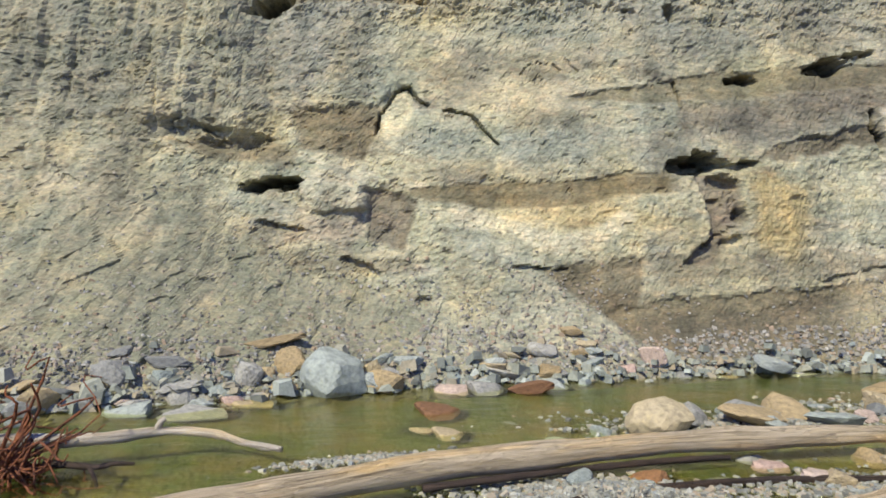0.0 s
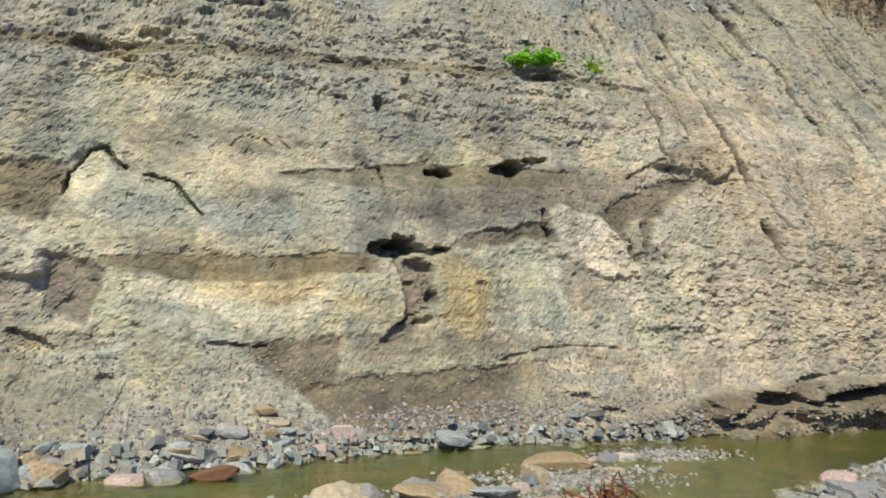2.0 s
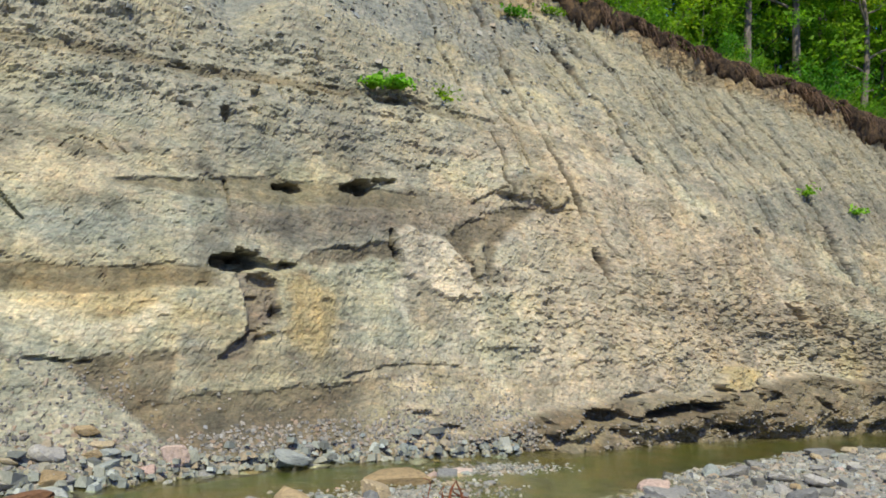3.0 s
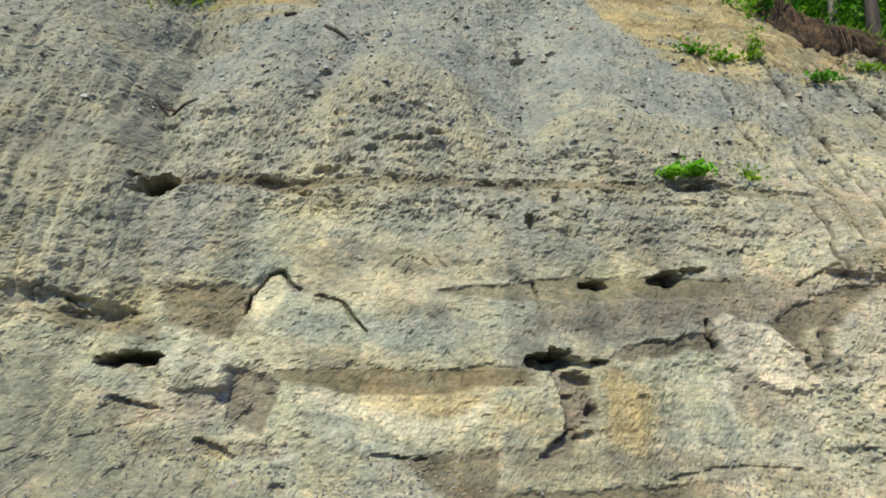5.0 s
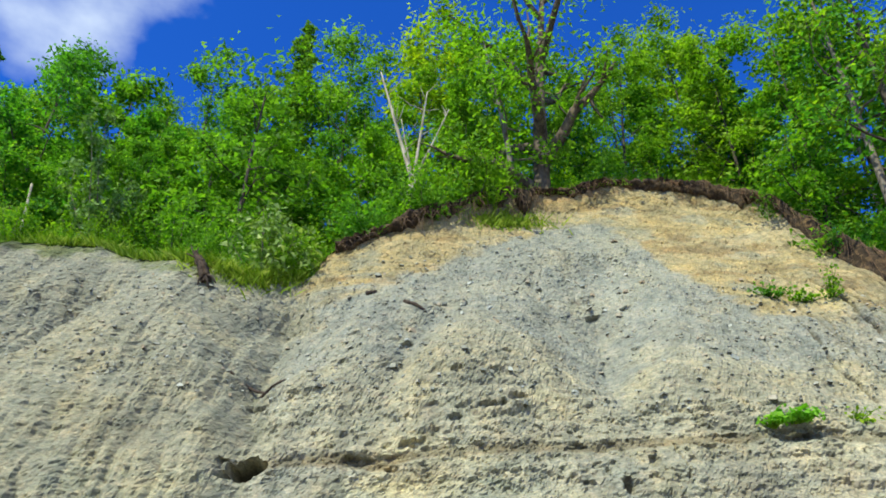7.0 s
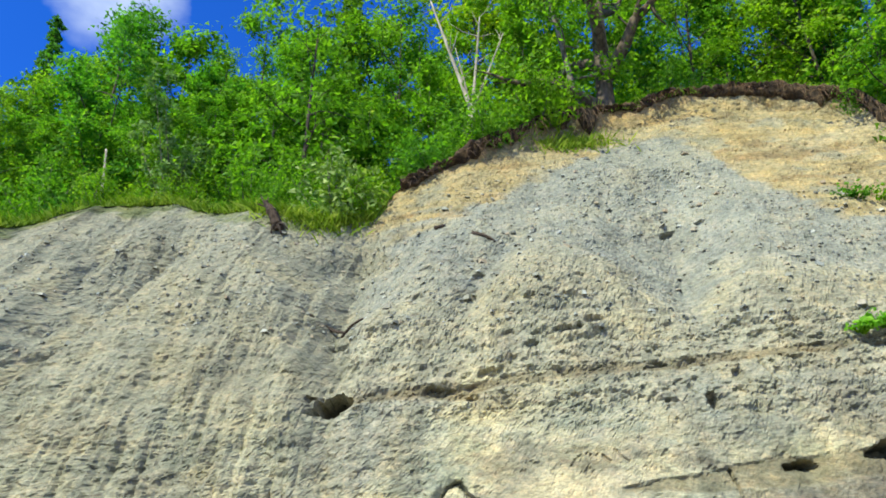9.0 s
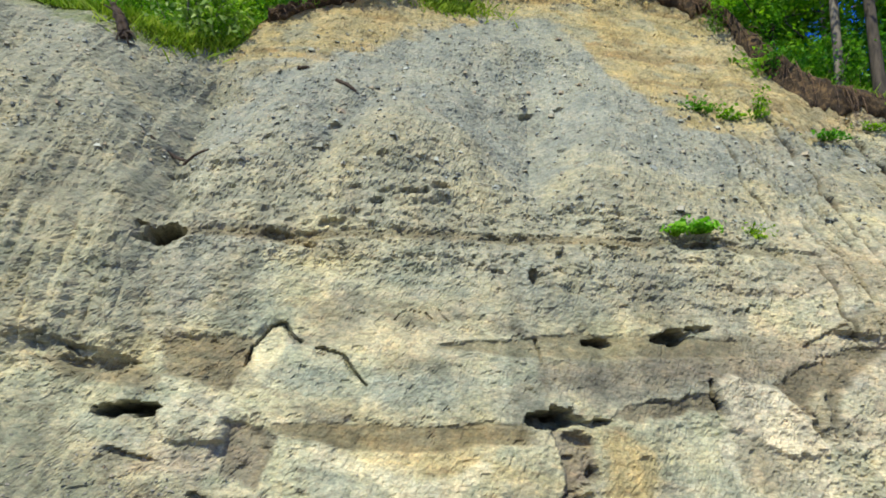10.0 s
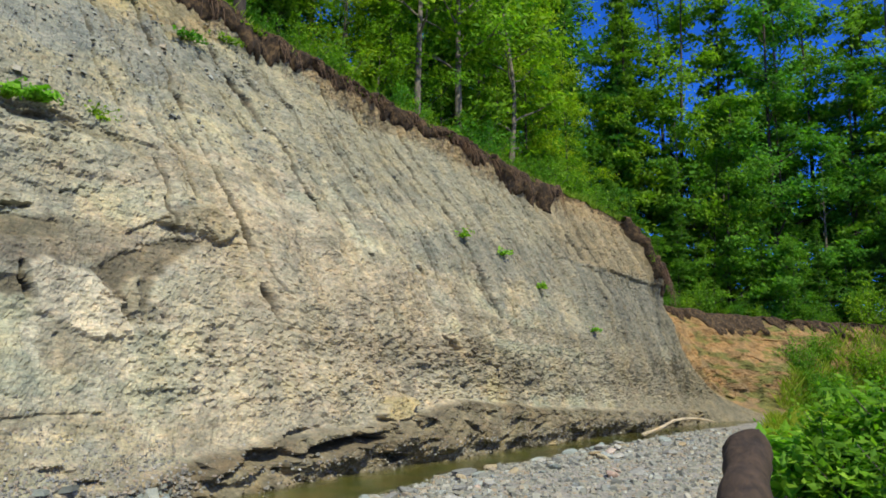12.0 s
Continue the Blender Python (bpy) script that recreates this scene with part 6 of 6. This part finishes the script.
def shrub(name, seed, height, spread, count, leaf_size, leaf, label, stems=9, broad=False):
    """Several thin stems from one foot with leaves all along them."""
    rng = np.random.RandomState(seed)
    bush = tagged(new(name), label, "shrub")
    wood, ends = [], []
    for i in range(stems):
        a = i * 2.4
        path = limb((0.1 * math.cos(a), 0.1 * math.sin(a), -0.15), (spread / height * math.cos(a) * rng.uniform(0.1, 1.1), spread / height * math.sin(a) * rng.uniform(0.1, 1.1), 1), height * rng.uniform(0.6, 1.0), rng, 0.1, 7)
        wood.append(tube(path[::2], np.linspace(0.022, 0.005, 4), 4, 0, 0, False))
        for j in range(1, 7):
            ends.append(path[j])
            for _ in range(2):
                ends.append(path[j] + rng.normal(0, 0.20 * spread, 3) * (1, 1, 0.6))
    ends = np.array(ends)
    piece("stem", joined("stem", wood), MAT_BARK_GREY, bush)
    pick = ends[rng.randint(0, len(ends), count)]
    spot = pick + rng.normal(0, 0.13 * spread, (count, 3))
    spot[:, 2] = np.maximum(spot[:, 2], 0.02)
    piece("foliage", mesh_np("foliage", *leaves(spot, leaf_size, seed, 1.6, 1.8 if broad else 0.6, 0.0, broad)), leaf, bush)
    return bush


LIB = Matrix.Translation((0, 300, -40))
TREES = [
    broadleaf("broadleaf_tree", 901, 15.5, 0.22, 2.6, 10500, 0.155, MAT_LEAF, MAT_BARK_GREY, "tall leafy green forest tree", 0.17, 0.02, 0.34, 20),
    broadleaf("broadleaf_tree", 902, 11.5, 0.18, 2.5, 9500, 0.155, MAT_LEAF, MAT_BARK_DARK, "rounded leafy green forest tree", 0.15, -0.03, 0.33, 19),
    broadleaf("broadleaf_tree", 903, 18.0, 0.35, 2.4, 6500, 0.19, MAT_LEAF, MAT_BARK_DARK, "tall slender leafy forest tree", 0.19, 0.03, 0.34, 17),
    broadleaf("broadleaf_tree", 904, 14.0, 0.30, 2.3, 7200, 0.155, MAT_LEAF_LIME, MAT_BARK_DARK, "forest tree with fresh yellow-green leaves", 0.15, 0.04, 0.36, 16),
    broadleaf("broadleaf_tree", 905, 9.0, 0.12, 2.1, 9000, 0.165, MAT_LEAF, MAT_BARK_GREY, "young dense leafy forest tree", 0.10, 0.02, 0.30, 18),
]
CONIFERS = [
    conifer("conifer", 921, 17.0, 2.9, 8500, 0.19, MAT_NEEDLE, MAT_BARK_DARK, "tall dark green conifer with drooping boughs", 0.2),
    conifer("conifer", 922, 22.0, 3.6, 10500, 0.21, MAT_NEEDLE, MAT_BARK_DARK, "tall dark green conifer with drooping boughs", 0.25, 0.22),
]
SHRUBS = [
    shrub("shrub", 941, 2.2, 1.3, 1900, 0.11, MAT_LEAF, "bushy green shrub at the forest edge"),
    shrub("shrub", 942, 1.6, 1.2, 1700, 0.10, MAT_LEAF_LIME, "bright yellow-green shrub at the forest edge"),
    shrub("shrub", 943, 2.8, 1.4, 2200, 0.12, MAT_LEAF, "tall bushy green shrub at the forest edge", 11),
]
used = set()


def plant(src, s, back, turn, size=1.0, sink=0.0):
    """Sets a tree or shrub on the ground behind the rim; the first use takes the original itself."""
    p = plateau(np.array([float(s)]), np.array([float(back)]))[0]
    m = Matrix.Translation((p[0], p[1], p[2] - sink)) @ pose(0, 0, 0, 0, 0, turn) @ Matrix.Scale(size, 4)
    if src.name not in used:
        used.add(src.name)
        src.matrix_basis = m
        return src
    return copy_thing(src, m)


def build_forest():
    rng = np.random.RandomState(5)
    # left stand on the rising ground: kind, along the rim, back from it, size
    for i, (k, s, back, size) in enumerate(((5, -21.0, 10, 0.80), (5, -19.0, 12, 0.72), (2, -20.5, 13, 0.76), (1, -13.8, 5, 0.88), (1, -16.4, 6, 0.74), (4, -11.7, 5.5, 0.98), (4, -10.2, 5.0, 0.72), (2, -15.4, 14, 1.02), (2, -12.4, 13.5, 0.86), (6, -6.7, 10, 0.72), (5, -8.0, 11, 0.68), (3, -4.0, 9, 1.04), (0, -5.4, 11, 0.80), (3, -1.0, 7, 1.14), (0, -2.4, 8.5, 0.92), (1, -18.6, 7, 0.8), (6, -9.6, 12, 0.74), (2, -10.8, 11, 0.95), (0, -8.7, 8.5, 0.86), (1, -7.4, 6.5, 0.88), (0, -17.6, 10, 0.85), (1, -15.0, 8, 0.95), (0, -2.9, 6.0, 0.86), (2, 0.2, 9.0, 1.05), (2, 2.4, 11.0, 1.1))):
        plant((TREES + CONIFERS)[k], s, back, 57 * i, size)
    for i, s in enumerate(np.arange(-19, -2.0, 0.85)):
        plant(TREES[(4, 1, 4, 0)[i % 4]], s + rng.uniform(-0.4, 0.4), rng.uniform(3.0, 6.0), rng.uniform(0, 360), rng.uniform(0.46, 0.64) * (0.8 if i % 4 == 3 else 1))
        plant(TREES[(1, 0, 1, 4)[i % 4]], s + rng.uniform(-0.4, 0.4), rng.uniform(6.0, 10.0), rng.uniform(0, 360), rng.uniform(0.52, 0.70))
    # middle stand, right at the edge
    for i, s in enumerate(np.arange(-2.2, 11.5, 1.5)):
        plant(TREES[(4, 3, 1, 3, 2)[i % 5]], s + rng.uniform(-0.4, 0.4), rng.uniform(2.0, 4.2) + (4.0 if 1.0 < s < 6.2 else 0), rng.uniform(0, 360), rng.uniform(0.58, 0.80))
    for i, (k, s, back, size) in enumerate(((2, 1.2, 7.5, 0.9), (6, 6.6, 9.0, 0.85), (3, 5.2, 7.0, 0.95), (0, 8.4, 8.0, 1.0), (6, 10.2, 10, 0.9), (3, 9.4, 5.5, 0.95), (5, 12.0, 7.0, 1.0), (2, 7.4, 11.5, 1.1), (3, 11.0, 4.6, 0.85))):
        plant((TREES + CONIFERS)[k], s, back, 71 * i, size)
    # right stand with visible trunks
    for i, s in enumerate(np.arange(12.0, 35, 1.6)):
        plant((TREES[3], TREES[0], TREES[3], CONIFERS[0], TREES[1])[i % 5], s + rng.uniform(-0.5, 0.5), rng.uniform(3.0, 5.5), rng.uniform(0, 360), rng.uniform(0.85, 1.1))
        plant((CONIFERS[1], TREES[0], TREES[2])[i % 3], s + rng.uniform(-0.6, 0.6), rng.uniform(7, 13), rng.uniform(0, 360), rng.uniform(0.85, 1.05))
    # far bend: low hemlocks at the edge, tall thin trees with sky between them behind
    for i, s in enumerate(np.arange(33.5, 58, 1.5)):
        plant((CONIFERS[0], TREES[4], CONIFERS[0], TREES[1])[i % 4], s + rng.uniform(-0.6, 0.6), rng.uniform(1.8, 4.5), rng.uniform(0, 360), rng.uniform(0.45, 0.75))
    for i, (k, s, back, size) in enumerate(((6, 44.3, 8.0, 1.2), (0, 46.5, 6.0, 1.28), (1, 48.2, 5.0, 1.65), (0, 48.8, 7.5, 1.35), (2, 51.2, 7.0, 1.5), (2, 53.7, 6.0, 1.55), (6, 55.8, 8.0, 1.3), (2, 57.5, 7.0, 1.5), (5, 47.4, 10.0, 1.2), (2, 50.0, 11.0, 1.45), (6, 52.5, 12.0, 1.25), (2, 41.5, 9.0, 0.95), (1, 38.5, 6.0, 0.9), (3, 36.5, 5.0, 0.75), (5, 45.6, 4.5, 0.85), (2, 59.5, 9.0, 1.5))):
        plant((TREES + CONIFERS)[k], s, back, 43 * i, size)
    for i, s in enumerate(np.arange(43.5, 62, 0.9)):
        plant((TREES[0], TREES[1], CONIFERS[0], TREES[2], TREES[1])[i % 5], s + rng.uniform(-0.4, 0.4), rng.uniform(4.0, 15.0), rng.uniform(0, 360), rng.uniform(1.15, 1.6))
    for i, (k, s, back, size) in enumerate(((2, 40.5, 12, 1.55), (6, 42.5, 10, 1.5), (2, 43.8, 14, 1.75), (6, 46.0, 12, 1.65), (2, 47.0, 8, 1.8), (6, 49.2, 9, 1.6), (2, 50.6, 6, 1.8), (0, 51.8, 9, 1.9), (2, 53.0, 10, 1.85), (6, 54.4, 7, 1.55), (2, 55.0, 5, 1.8), (0, 56.5, 10, 1.9), (2, 38.0, 13, 1.4), (2, 58.5, 6, 1.8), (2, 36.2, 16, 1.55), (2, 39.4, 18, 1.8), (6, 41.2, 17, 1.55), (2, 43.0, 19, 2.0), (2, 45.2, 16, 1.95), (2, 48.0, 14, 2.0), (2, 52.2, 14, 2.0), (2, 34.0, 14, 1.25), (6, 44.8, 9, 1.55))):
        plant((TREES + CONIFERS)[k], s, back, 67 * i, size * 1.18)
    for i, s in enumerate(np.arange(35, 62, 0.9)):
        plant(TREES[(4, 1)[i % 2]], s + rng.uniform(-0.5, 0.5), rng.uniform(6, 16), rng.uniform(0, 360), rng.uniform(0.55, 0.85))
    for i, s in enumerate(np.arange(19, 34, 1.25)):
        plant(TREES[(3, 4, 3)[i % 3]], s + rng.uniform(-0.4, 0.4), rng.uniform(1.6, 3.0), rng.uniform(0, 360), rng.uniform(0.42, 0.62))
    # undergrowth
    for i, s in enumerate(np.arange(-15, 35, 0.75)):
        if 2.3 < s < 4.6:
            continue
        b = rng.uniform(1.4, 3.4) if s < -3 else rng.uniform(0.5, 1.6)
        plant(SHRUBS[(0, 1, 2, 0, 2)[i % 5]], s + rng.uniform(-0.3, 0.3), b, rng.uniform(0, 360), rng.uniform(0.6, 1.05) * (0.8 if s > 3 else 1))
    for i, s in enumerate(np.arange(36, 60, 1.2)):
        plant(SHRUBS[i % 3], s, rng.uniform(0.5, 2.5), rng.uniform(0, 360), rng.uniform(0.8, 1.3))


build_forest()
rng = np.random.RandomState(23)
for i, s in enumerate(np.arange(-15.5, -3.2, 0.62)):
    plant(SHRUBS[(1, 0, 1, 2)[i % 4]], s + rng.uniform(-0.3, 0.3), rng.uniform(0.35, 1.5), rng.uniform(0, 360), rng.uniform(0.30, 0.62))
for i, (s, b) in enumerate(((10.2, 1.6), (10.8, 2.4), (11.3, 1.6), (11.9, 2.6), (12.5, 1.8), (11.0, 3.6), (12.2, 3.8))):
    plant(SHRUBS[(0, 2, 1)[i % 3]], s, b, 80 * i, 1.0)

# single trees that stand out
MAT_BARK_OLD = bark_material("rough_old_bark", (0.15, 0.115, 0.085), (0.035, 0.026, 0.02))
plant(broadleaf("old_tree", 951, 11.5, 0.34, 3.2, 4200, 0.14, MAT_LEAF_LIME, MAT_BARK_OLD, "big old tree with rough trunk and sparse yellow-green leaves", 0.40, -0.02, 0.55, 11, 1.0), 3.4, 0.9, 200, 1.12)
plant(broadleaf("leaning_tree", 952, 8.0, 0.45, 1.8, 3000, 0.15, MAT_LEAF, MAT_BARK_GREY, "leaning grey-barked tree at the cliff edge", 0.17, -0.16, 0.4, 10), 2.45, 0.5, 0, 1.0)
plant(broadleaf("dark_trunked_tree", 953, 7.0, 0.45, 1.5, 1300, 0.15, MAT_LEAF, MAT_BARK_DARK, "thin dark-trunked tree with sparse green leaves", 0.10, 0.01, 0.4, 12), -5.9, 2.8, 30, 1.18)
plant(broadleaf("edge_tree", 954, 12.0, 0.5, 2.0, 3000, 0.19, MAT_LEAF, MAT_BARK_GREY, "slender grey-trunked tree at the cliff edge", 0.20, 0.01, 0.45, 12), 21.2, 1.3, 80, 1.0)
plant(broadleaf("edge_tree", 955, 13.0, 0.5, 2.0, 3000, 0.19, MAT_LEAF, MAT_BARK_GREY, "slender grey-trunked tree at the cliff edge", 0.24, 0.02, 0.45, 12), 23.6, 1.5, 130, 1.0)
plant(broadleaf("edge_tree", 956, 8.5, 0.45, 2.2, 3400, 0.20, MAT_LEAF_LIME, MAT_BARK_GREY, "grey-trunked edge tree with bright yellow-green leaves", 0.20, 0.0, 0.45, 12), 26.3, 1.0, 20, 1.0)
plant(broadleaf("dark_edge_tree", 957, 13.0, 0.5, 2.2, 3000, 0.16, MAT_LEAF, MAT_BARK_DARK, "dark-barked tree rooted in the overhanging turf", 0.24, 0.02, 0.45, 12), 12.75, 0.15, 40, 1.0)
plant(broadleaf("edge_tree", 958, 14.0, 0.5, 2.2, 3000, 0.16, MAT_LEAF, MAT_BARK_GREY, "grey-trunked tree behind the turf edge", 0.20, 0.0, 0.45, 12), 12.35, 0.9, 10, 1.0)
plant(shrub("silver_sapling", 961, 4.4, 0.65, 2400, 0.11, MAT_LEAF_SILVER, "pale silvery-green young tree at the forest edge", 7), -9.2, 0.9, 0, 1.0)
plant(shrub("silver_bush", 962, 1.7, 1.1, 1500, 0.10, MAT_LEAF_SILVER, "rounded blue-green silvery bush at the cliff edge"), -4.3, 0.5, 0, 1.3)
plant(shrub("bright_bush", 963, 2.3, 1.3, 2400, 0.11, MAT_LEAF, "dense bright green bush behind the grass"), -6.9, 1.6, 0, 1.0)
edge_bush = shrub("edge_bush", 964, 1.9, 1.5, 2600, 0.12, MAT_LEAF, "dense dark green bush overhanging the cliff edge")
for s_at, b_at, sz in ((0.9, 0.3, 1.0), (-0.6, 0.4, 0.85), (-1.9, 0.5, 0.8)):
    plant(edge_bush, s_at, b_at, 70 * s_at, sz)


def dead_fork():
    """A bleached dead tree with forked bare limbs."""
    rng = np.random.RandomState(8)
    tree = tagged(new("dead_tree"), "bleached dead tree with bare forked limbs", "tree")
    stem = smooth_path([(0, 0, -0.4), (0.03, 0, 0.8), (0.1, 0, 1.6)], 8)
    piece("trunk", joined("trunk", [tube(stem, np.linspace(0.12, 0.09, 8), 9, 0.06, 1)]), MAT_BARK_WHITE, tree)
    for dx, dz, r in ((-1.05, 3.9, 0.07), (0.25, 3.2, 0.055), (0.85, 2.6, 0.045), (-0.4, 2.2, 0.04)):
        path = smooth_path([(0.1, 0, 1.5), (0.1 + dx * 0.45, 0.1, 1.5 + dz * 0.45), (0.1 + dx, 0.15, 1.5 + dz)], 10)
        twigs = [tube(path, np.linspace(r, r * 0.25, 10), 7, 0.05, 2)]
        for _ in range(5):
            j = rng.randint(4, 10)
            twigs.append(tube(limb(path[j], (rng.normal(), rng.normal(), 0.8), rng.uniform(0.4, 1.0), rng, 0.2, 5), np.linspace(r * 0.3, 0.006, 5), 4, 0, 0, False))
        piece("limb", joined("limb", twigs), MAT_BARK_WHITE, tree)
    return tree


plant(dead_fork(), -0.9, 0.6, 0, 1.2)


def pole(name, s, back, height, lean, r, label):
    e = tagged(new(name), label, "dead trunk")
    piece("stem", joined("stem", [tube(smooth_path([(0, 0, -0.4), (lean * 0.5, 0, height * 0.5), (lean, 0.05, height)], 9), np.linspace(r, r * 0.7, 9), 8, 0.06, 3)]), MAT_BARK_WHITE, e)
    plant(e, s, back, 0, 1.0)


pole("dead_pole", -10.8, 1.0, 2.2, -0.35, 0.045, "bare pale dead trunk leaning at the forest edge")
pole("dead_pole", 8.9, 0.7, 0.8, 0.0, 0.06, "short pale dead trunk at the cliff edge")


# ---- grass and small plants ----
def blades(name, foot, height, seed, material, label, bend=0.9):
    """Grass: one thin bent blade at each foot point."""
    rng = np.random.RandomState(seed)
    n = len(foot)
    a = rng.uniform(0, 6.28, n)
    side = np.stack([np.cos(a), np.sin(a), 0 * a], -1)
    lean = np.stack([np.cos(a * 1.7 + 1), np.sin(a * 1.7 + 1), 0 * a], -1) * rng.uniform(0.05, bend, (n, 1))
    h = (height * rng.uniform(0.5, 1.2, n))[:, None]
    w = 0.011 * rng.uniform(0.6, 1.6, n)[:, None]
    up = np.array([0, 0, 1.0])
    v = np.stack([foot - side * w, foot + side * w, foot + (up * 0.6 + lean * 0.4) * h + side * w * 0.7, foot + (up + lean) * h], 1)
    return piece(name, mesh_np(name, v.reshape(-1, 3), np.arange(4 * n).reshape(n, 4)), material, None, label, "grass", kind="stuff")


def build_grass():
    rng = np.random.RandomState(14)
    n = 24000
    s, back = rng.uniform(-16, -2.9, n), rng.rand(n) ** 1.3 * 3.2 - 0.05
    keep = fbm(s * 1.1, back * 1.1, 3, 151) + 0.35 * rng.rand(n) > -0.02
    s, back = s[keep], back[keep]
    blades("rim_grass", plateau(s, back) - (0, 0, 0.03), 0.27, 15, MAT_GRASS, "long yellow-green grass along the cliff edge", 1.7)
    n = 9000
    s, back = rng.uniform(-2.6, 34, n), rng.rand(n) ** 1.6 * 1.8 - 0.15
    blades("rim_grass", plateau(s, back) - (0, 0, 0.03), 0.30, 16, MAT_GRASS, "short green grass and herbs behind the turf edge")
    n = 1700
    s = np.concatenate([rng.normal(-4.4, 0.6, n // 2), rng.normal(2.0, 0.55, n // 2)])
    z = np.concatenate([np.interp(s[:n // 2], RIM_S, RIM_Z) - np.abs(rng.normal(0, 0.24, n // 2)), rng.normal(13.75, 0.22, n // 2)])
    d, _ = cliff_depth(s, z)
    blades("slope_grass", on_cliff(s, z, d), 0.26, 17, MAT_GRASS, "green grass tufts hanging on the bare slope", 1.8)


build_grass()


def herb(name, at, spread, height, count, leaf_size, material, seed, label, hang=0.0):
    """A clump of broad-leaved herbs on the slope: stalks and leaves."""
    rng = np.random.RandomState(seed)
    e = tagged(new(name), label, "plant")
    e.location = at
    spot = np.stack([rng.normal(0, spread * 0.5, count), rng.normal(-0.08, 0.10, count) - 0.05, np.abs(rng.normal(0, height * 0.5, count)) - hang * rng.rand(count)], -1)
    stalks = [tube([(0.3 * p[0], 0.08, -0.04), (0.7 * p[0], 0.4 * p[1], p[2] * 0.6), tuple(p)], (0.010, 0.008, 0.005), 4, 0, 0, False) for p in spot[::4]]
    piece("stem", joined("stem", stalks), material, e)
    piece("foliage", mesh_np("foliage", *leaves(spot, leaf_size, seed, 1.3, 0.9, 0.0, True)), material, e)
    return e


herb("broadleaf_plant", cliff_point(5.62, 5.98, 0.05), 0.24, 0.12, 90, 0.11, MAT_SAPLING, 1, "bright green broad-leaved plant growing from the clay seam")
herb("broadleaf_plant", cliff_point(6.08, 6.06, 0.05), 0.30, 0.15, 140, 0.12, MAT_SAPLING, 2, "bright green broad-leaved plant growing from the clay seam")
herb("small_plant", cliff_point(7.35, 6.30, 0.03), 0.26, 0.20, 70, 0.07, MAT_LEAF_LIME, 3, "sparse small green plant on the bare slope", 0.3)
for i, (s, z, w) in enumerate(((18.8, 6.0, 0.26), (20.9, 5.75, 0.26), (22.4, 4.8, 0.16), (25.9, 3.6, 0.16))):
    herb("small_plant", cliff_point(s, z, 0.04), w, 0.18, 60, 0.10, MAT_SAPLING, 10 + i, "small bright green plant growing on the bare slope")
for i, (s, z, w, h) in enumerate(((9.15, 10.15, 0.25, 0.75), (7.7, 10.1, 0.5, 0.22), (8.4, 10.05, 0.35, 0.2), (10.8, 9.75, 0.5, 0.14), (13.1, 10.95, 0.5, 0.18), (12.2, 10.3, 0.4, 0.12))):
    herb("small_shrub", cliff_point(s, z, 0.04), w, h, int(260 * w * (0.6 + h)) + 20, 0.09, MAT_LEAF, 30 + i, "low green seedlings on the eroding slope")


# ---- leafy bank beside the bar ----
def build_bank_plants():
    rng = np.random.RandomState(44)
    src = []
    for k, (h, w, n, size, mat, text) in enumerate(((1.0, 0.9, 620, 0.20, MAT_SAPLING, "lush broad-leaved bright green bank plant"), (1.3, 0.9, 1300, 0.10, MAT_LEAF, "dense leafy green bank shrub"), (0.8, 0.9, 800, 0.16, MAT_SAPLING, "low bright green leafy bank plant"))):
        src.append(shrub("bank_plant", 970 + k, h, w, n, size, mat, text, 10, True))
    placed = 0
    near = [(8.2, 0.55), (8.7, 0.85), (9.2, 0.25), (8.9, 0.5), (9.6, 0.9), (7.9, 0.15), (9.4, 1.15), (8.4, 0.25)]
    for i in range(60):
        d = 7.0 + 26 * (i / 60) ** 1.3
        a = radians(rng.uniform(88.0 if d < 13 else 84.5, 99))
        x, y = d * math.sin(a), d * math.cos(a)
        if i % 7 == 3 and near:
            x, y = near.pop()
            d = 8.0
        z = float(ground_height(np.array([x]), np.array([y]))[0])
        m = Matrix.Translation((x, y, z)) @ pose(0, 0, 0, 0, 0, rng.uniform(0, 360)) @ Matrix.Scale(rng.uniform(0.7, 1.1) * (0.46 + 0.055 * d), 4)
        o = src[placed % 3]
        if placed < 3:
            o.matrix_basis = m
        else:
            copy_thing(o, m)
        placed += 1
    n = 9000
    x = rng.uniform(10, 40, n)
    y = x * np.tan(np.radians(rng.uniform(-8, 9.5, n)))
    blades("bank_grass", np.stack([x, y, ground_height(x, y) - 0.02], -1), 0.55, 18, MAT_GRASS, "tall green grass on the low bank")


build_bank_plants()
rng = np.random.RandomState(61)
for i in range(46):
    s = 45.5 + 12 * rng.rand()
    z = rng.uniform(0.3, min(4.6, 1.0 + 0.7 * (s - 45)))
    m = Matrix.Translation(cliff_point(s, z, 0.0) - Vector((0, 0, 0.2))) @ pose(0, 0, 0, 0, 0, rng.uniform(0, 360)) @ Matrix.Scale(rng.uniform(0.55, 1.0), 4)
    copy_thing(SHRUBS[(0, 2, 1)[i % 3]], m)
n = 3500
s = 44.5 + 13 * rng.rand(n) ** 0.8
z = rng.uniform(0.1, 1, n) * np.clip(0.5 + 0.7 * (s - 44), 0.4, 5.2)
blades("slope_grass", on_cliff(s, z, cliff_depth(s, z)[0]), 0.7, 19, MAT_GRASS, "tall rough grass covering the far dirt slope")
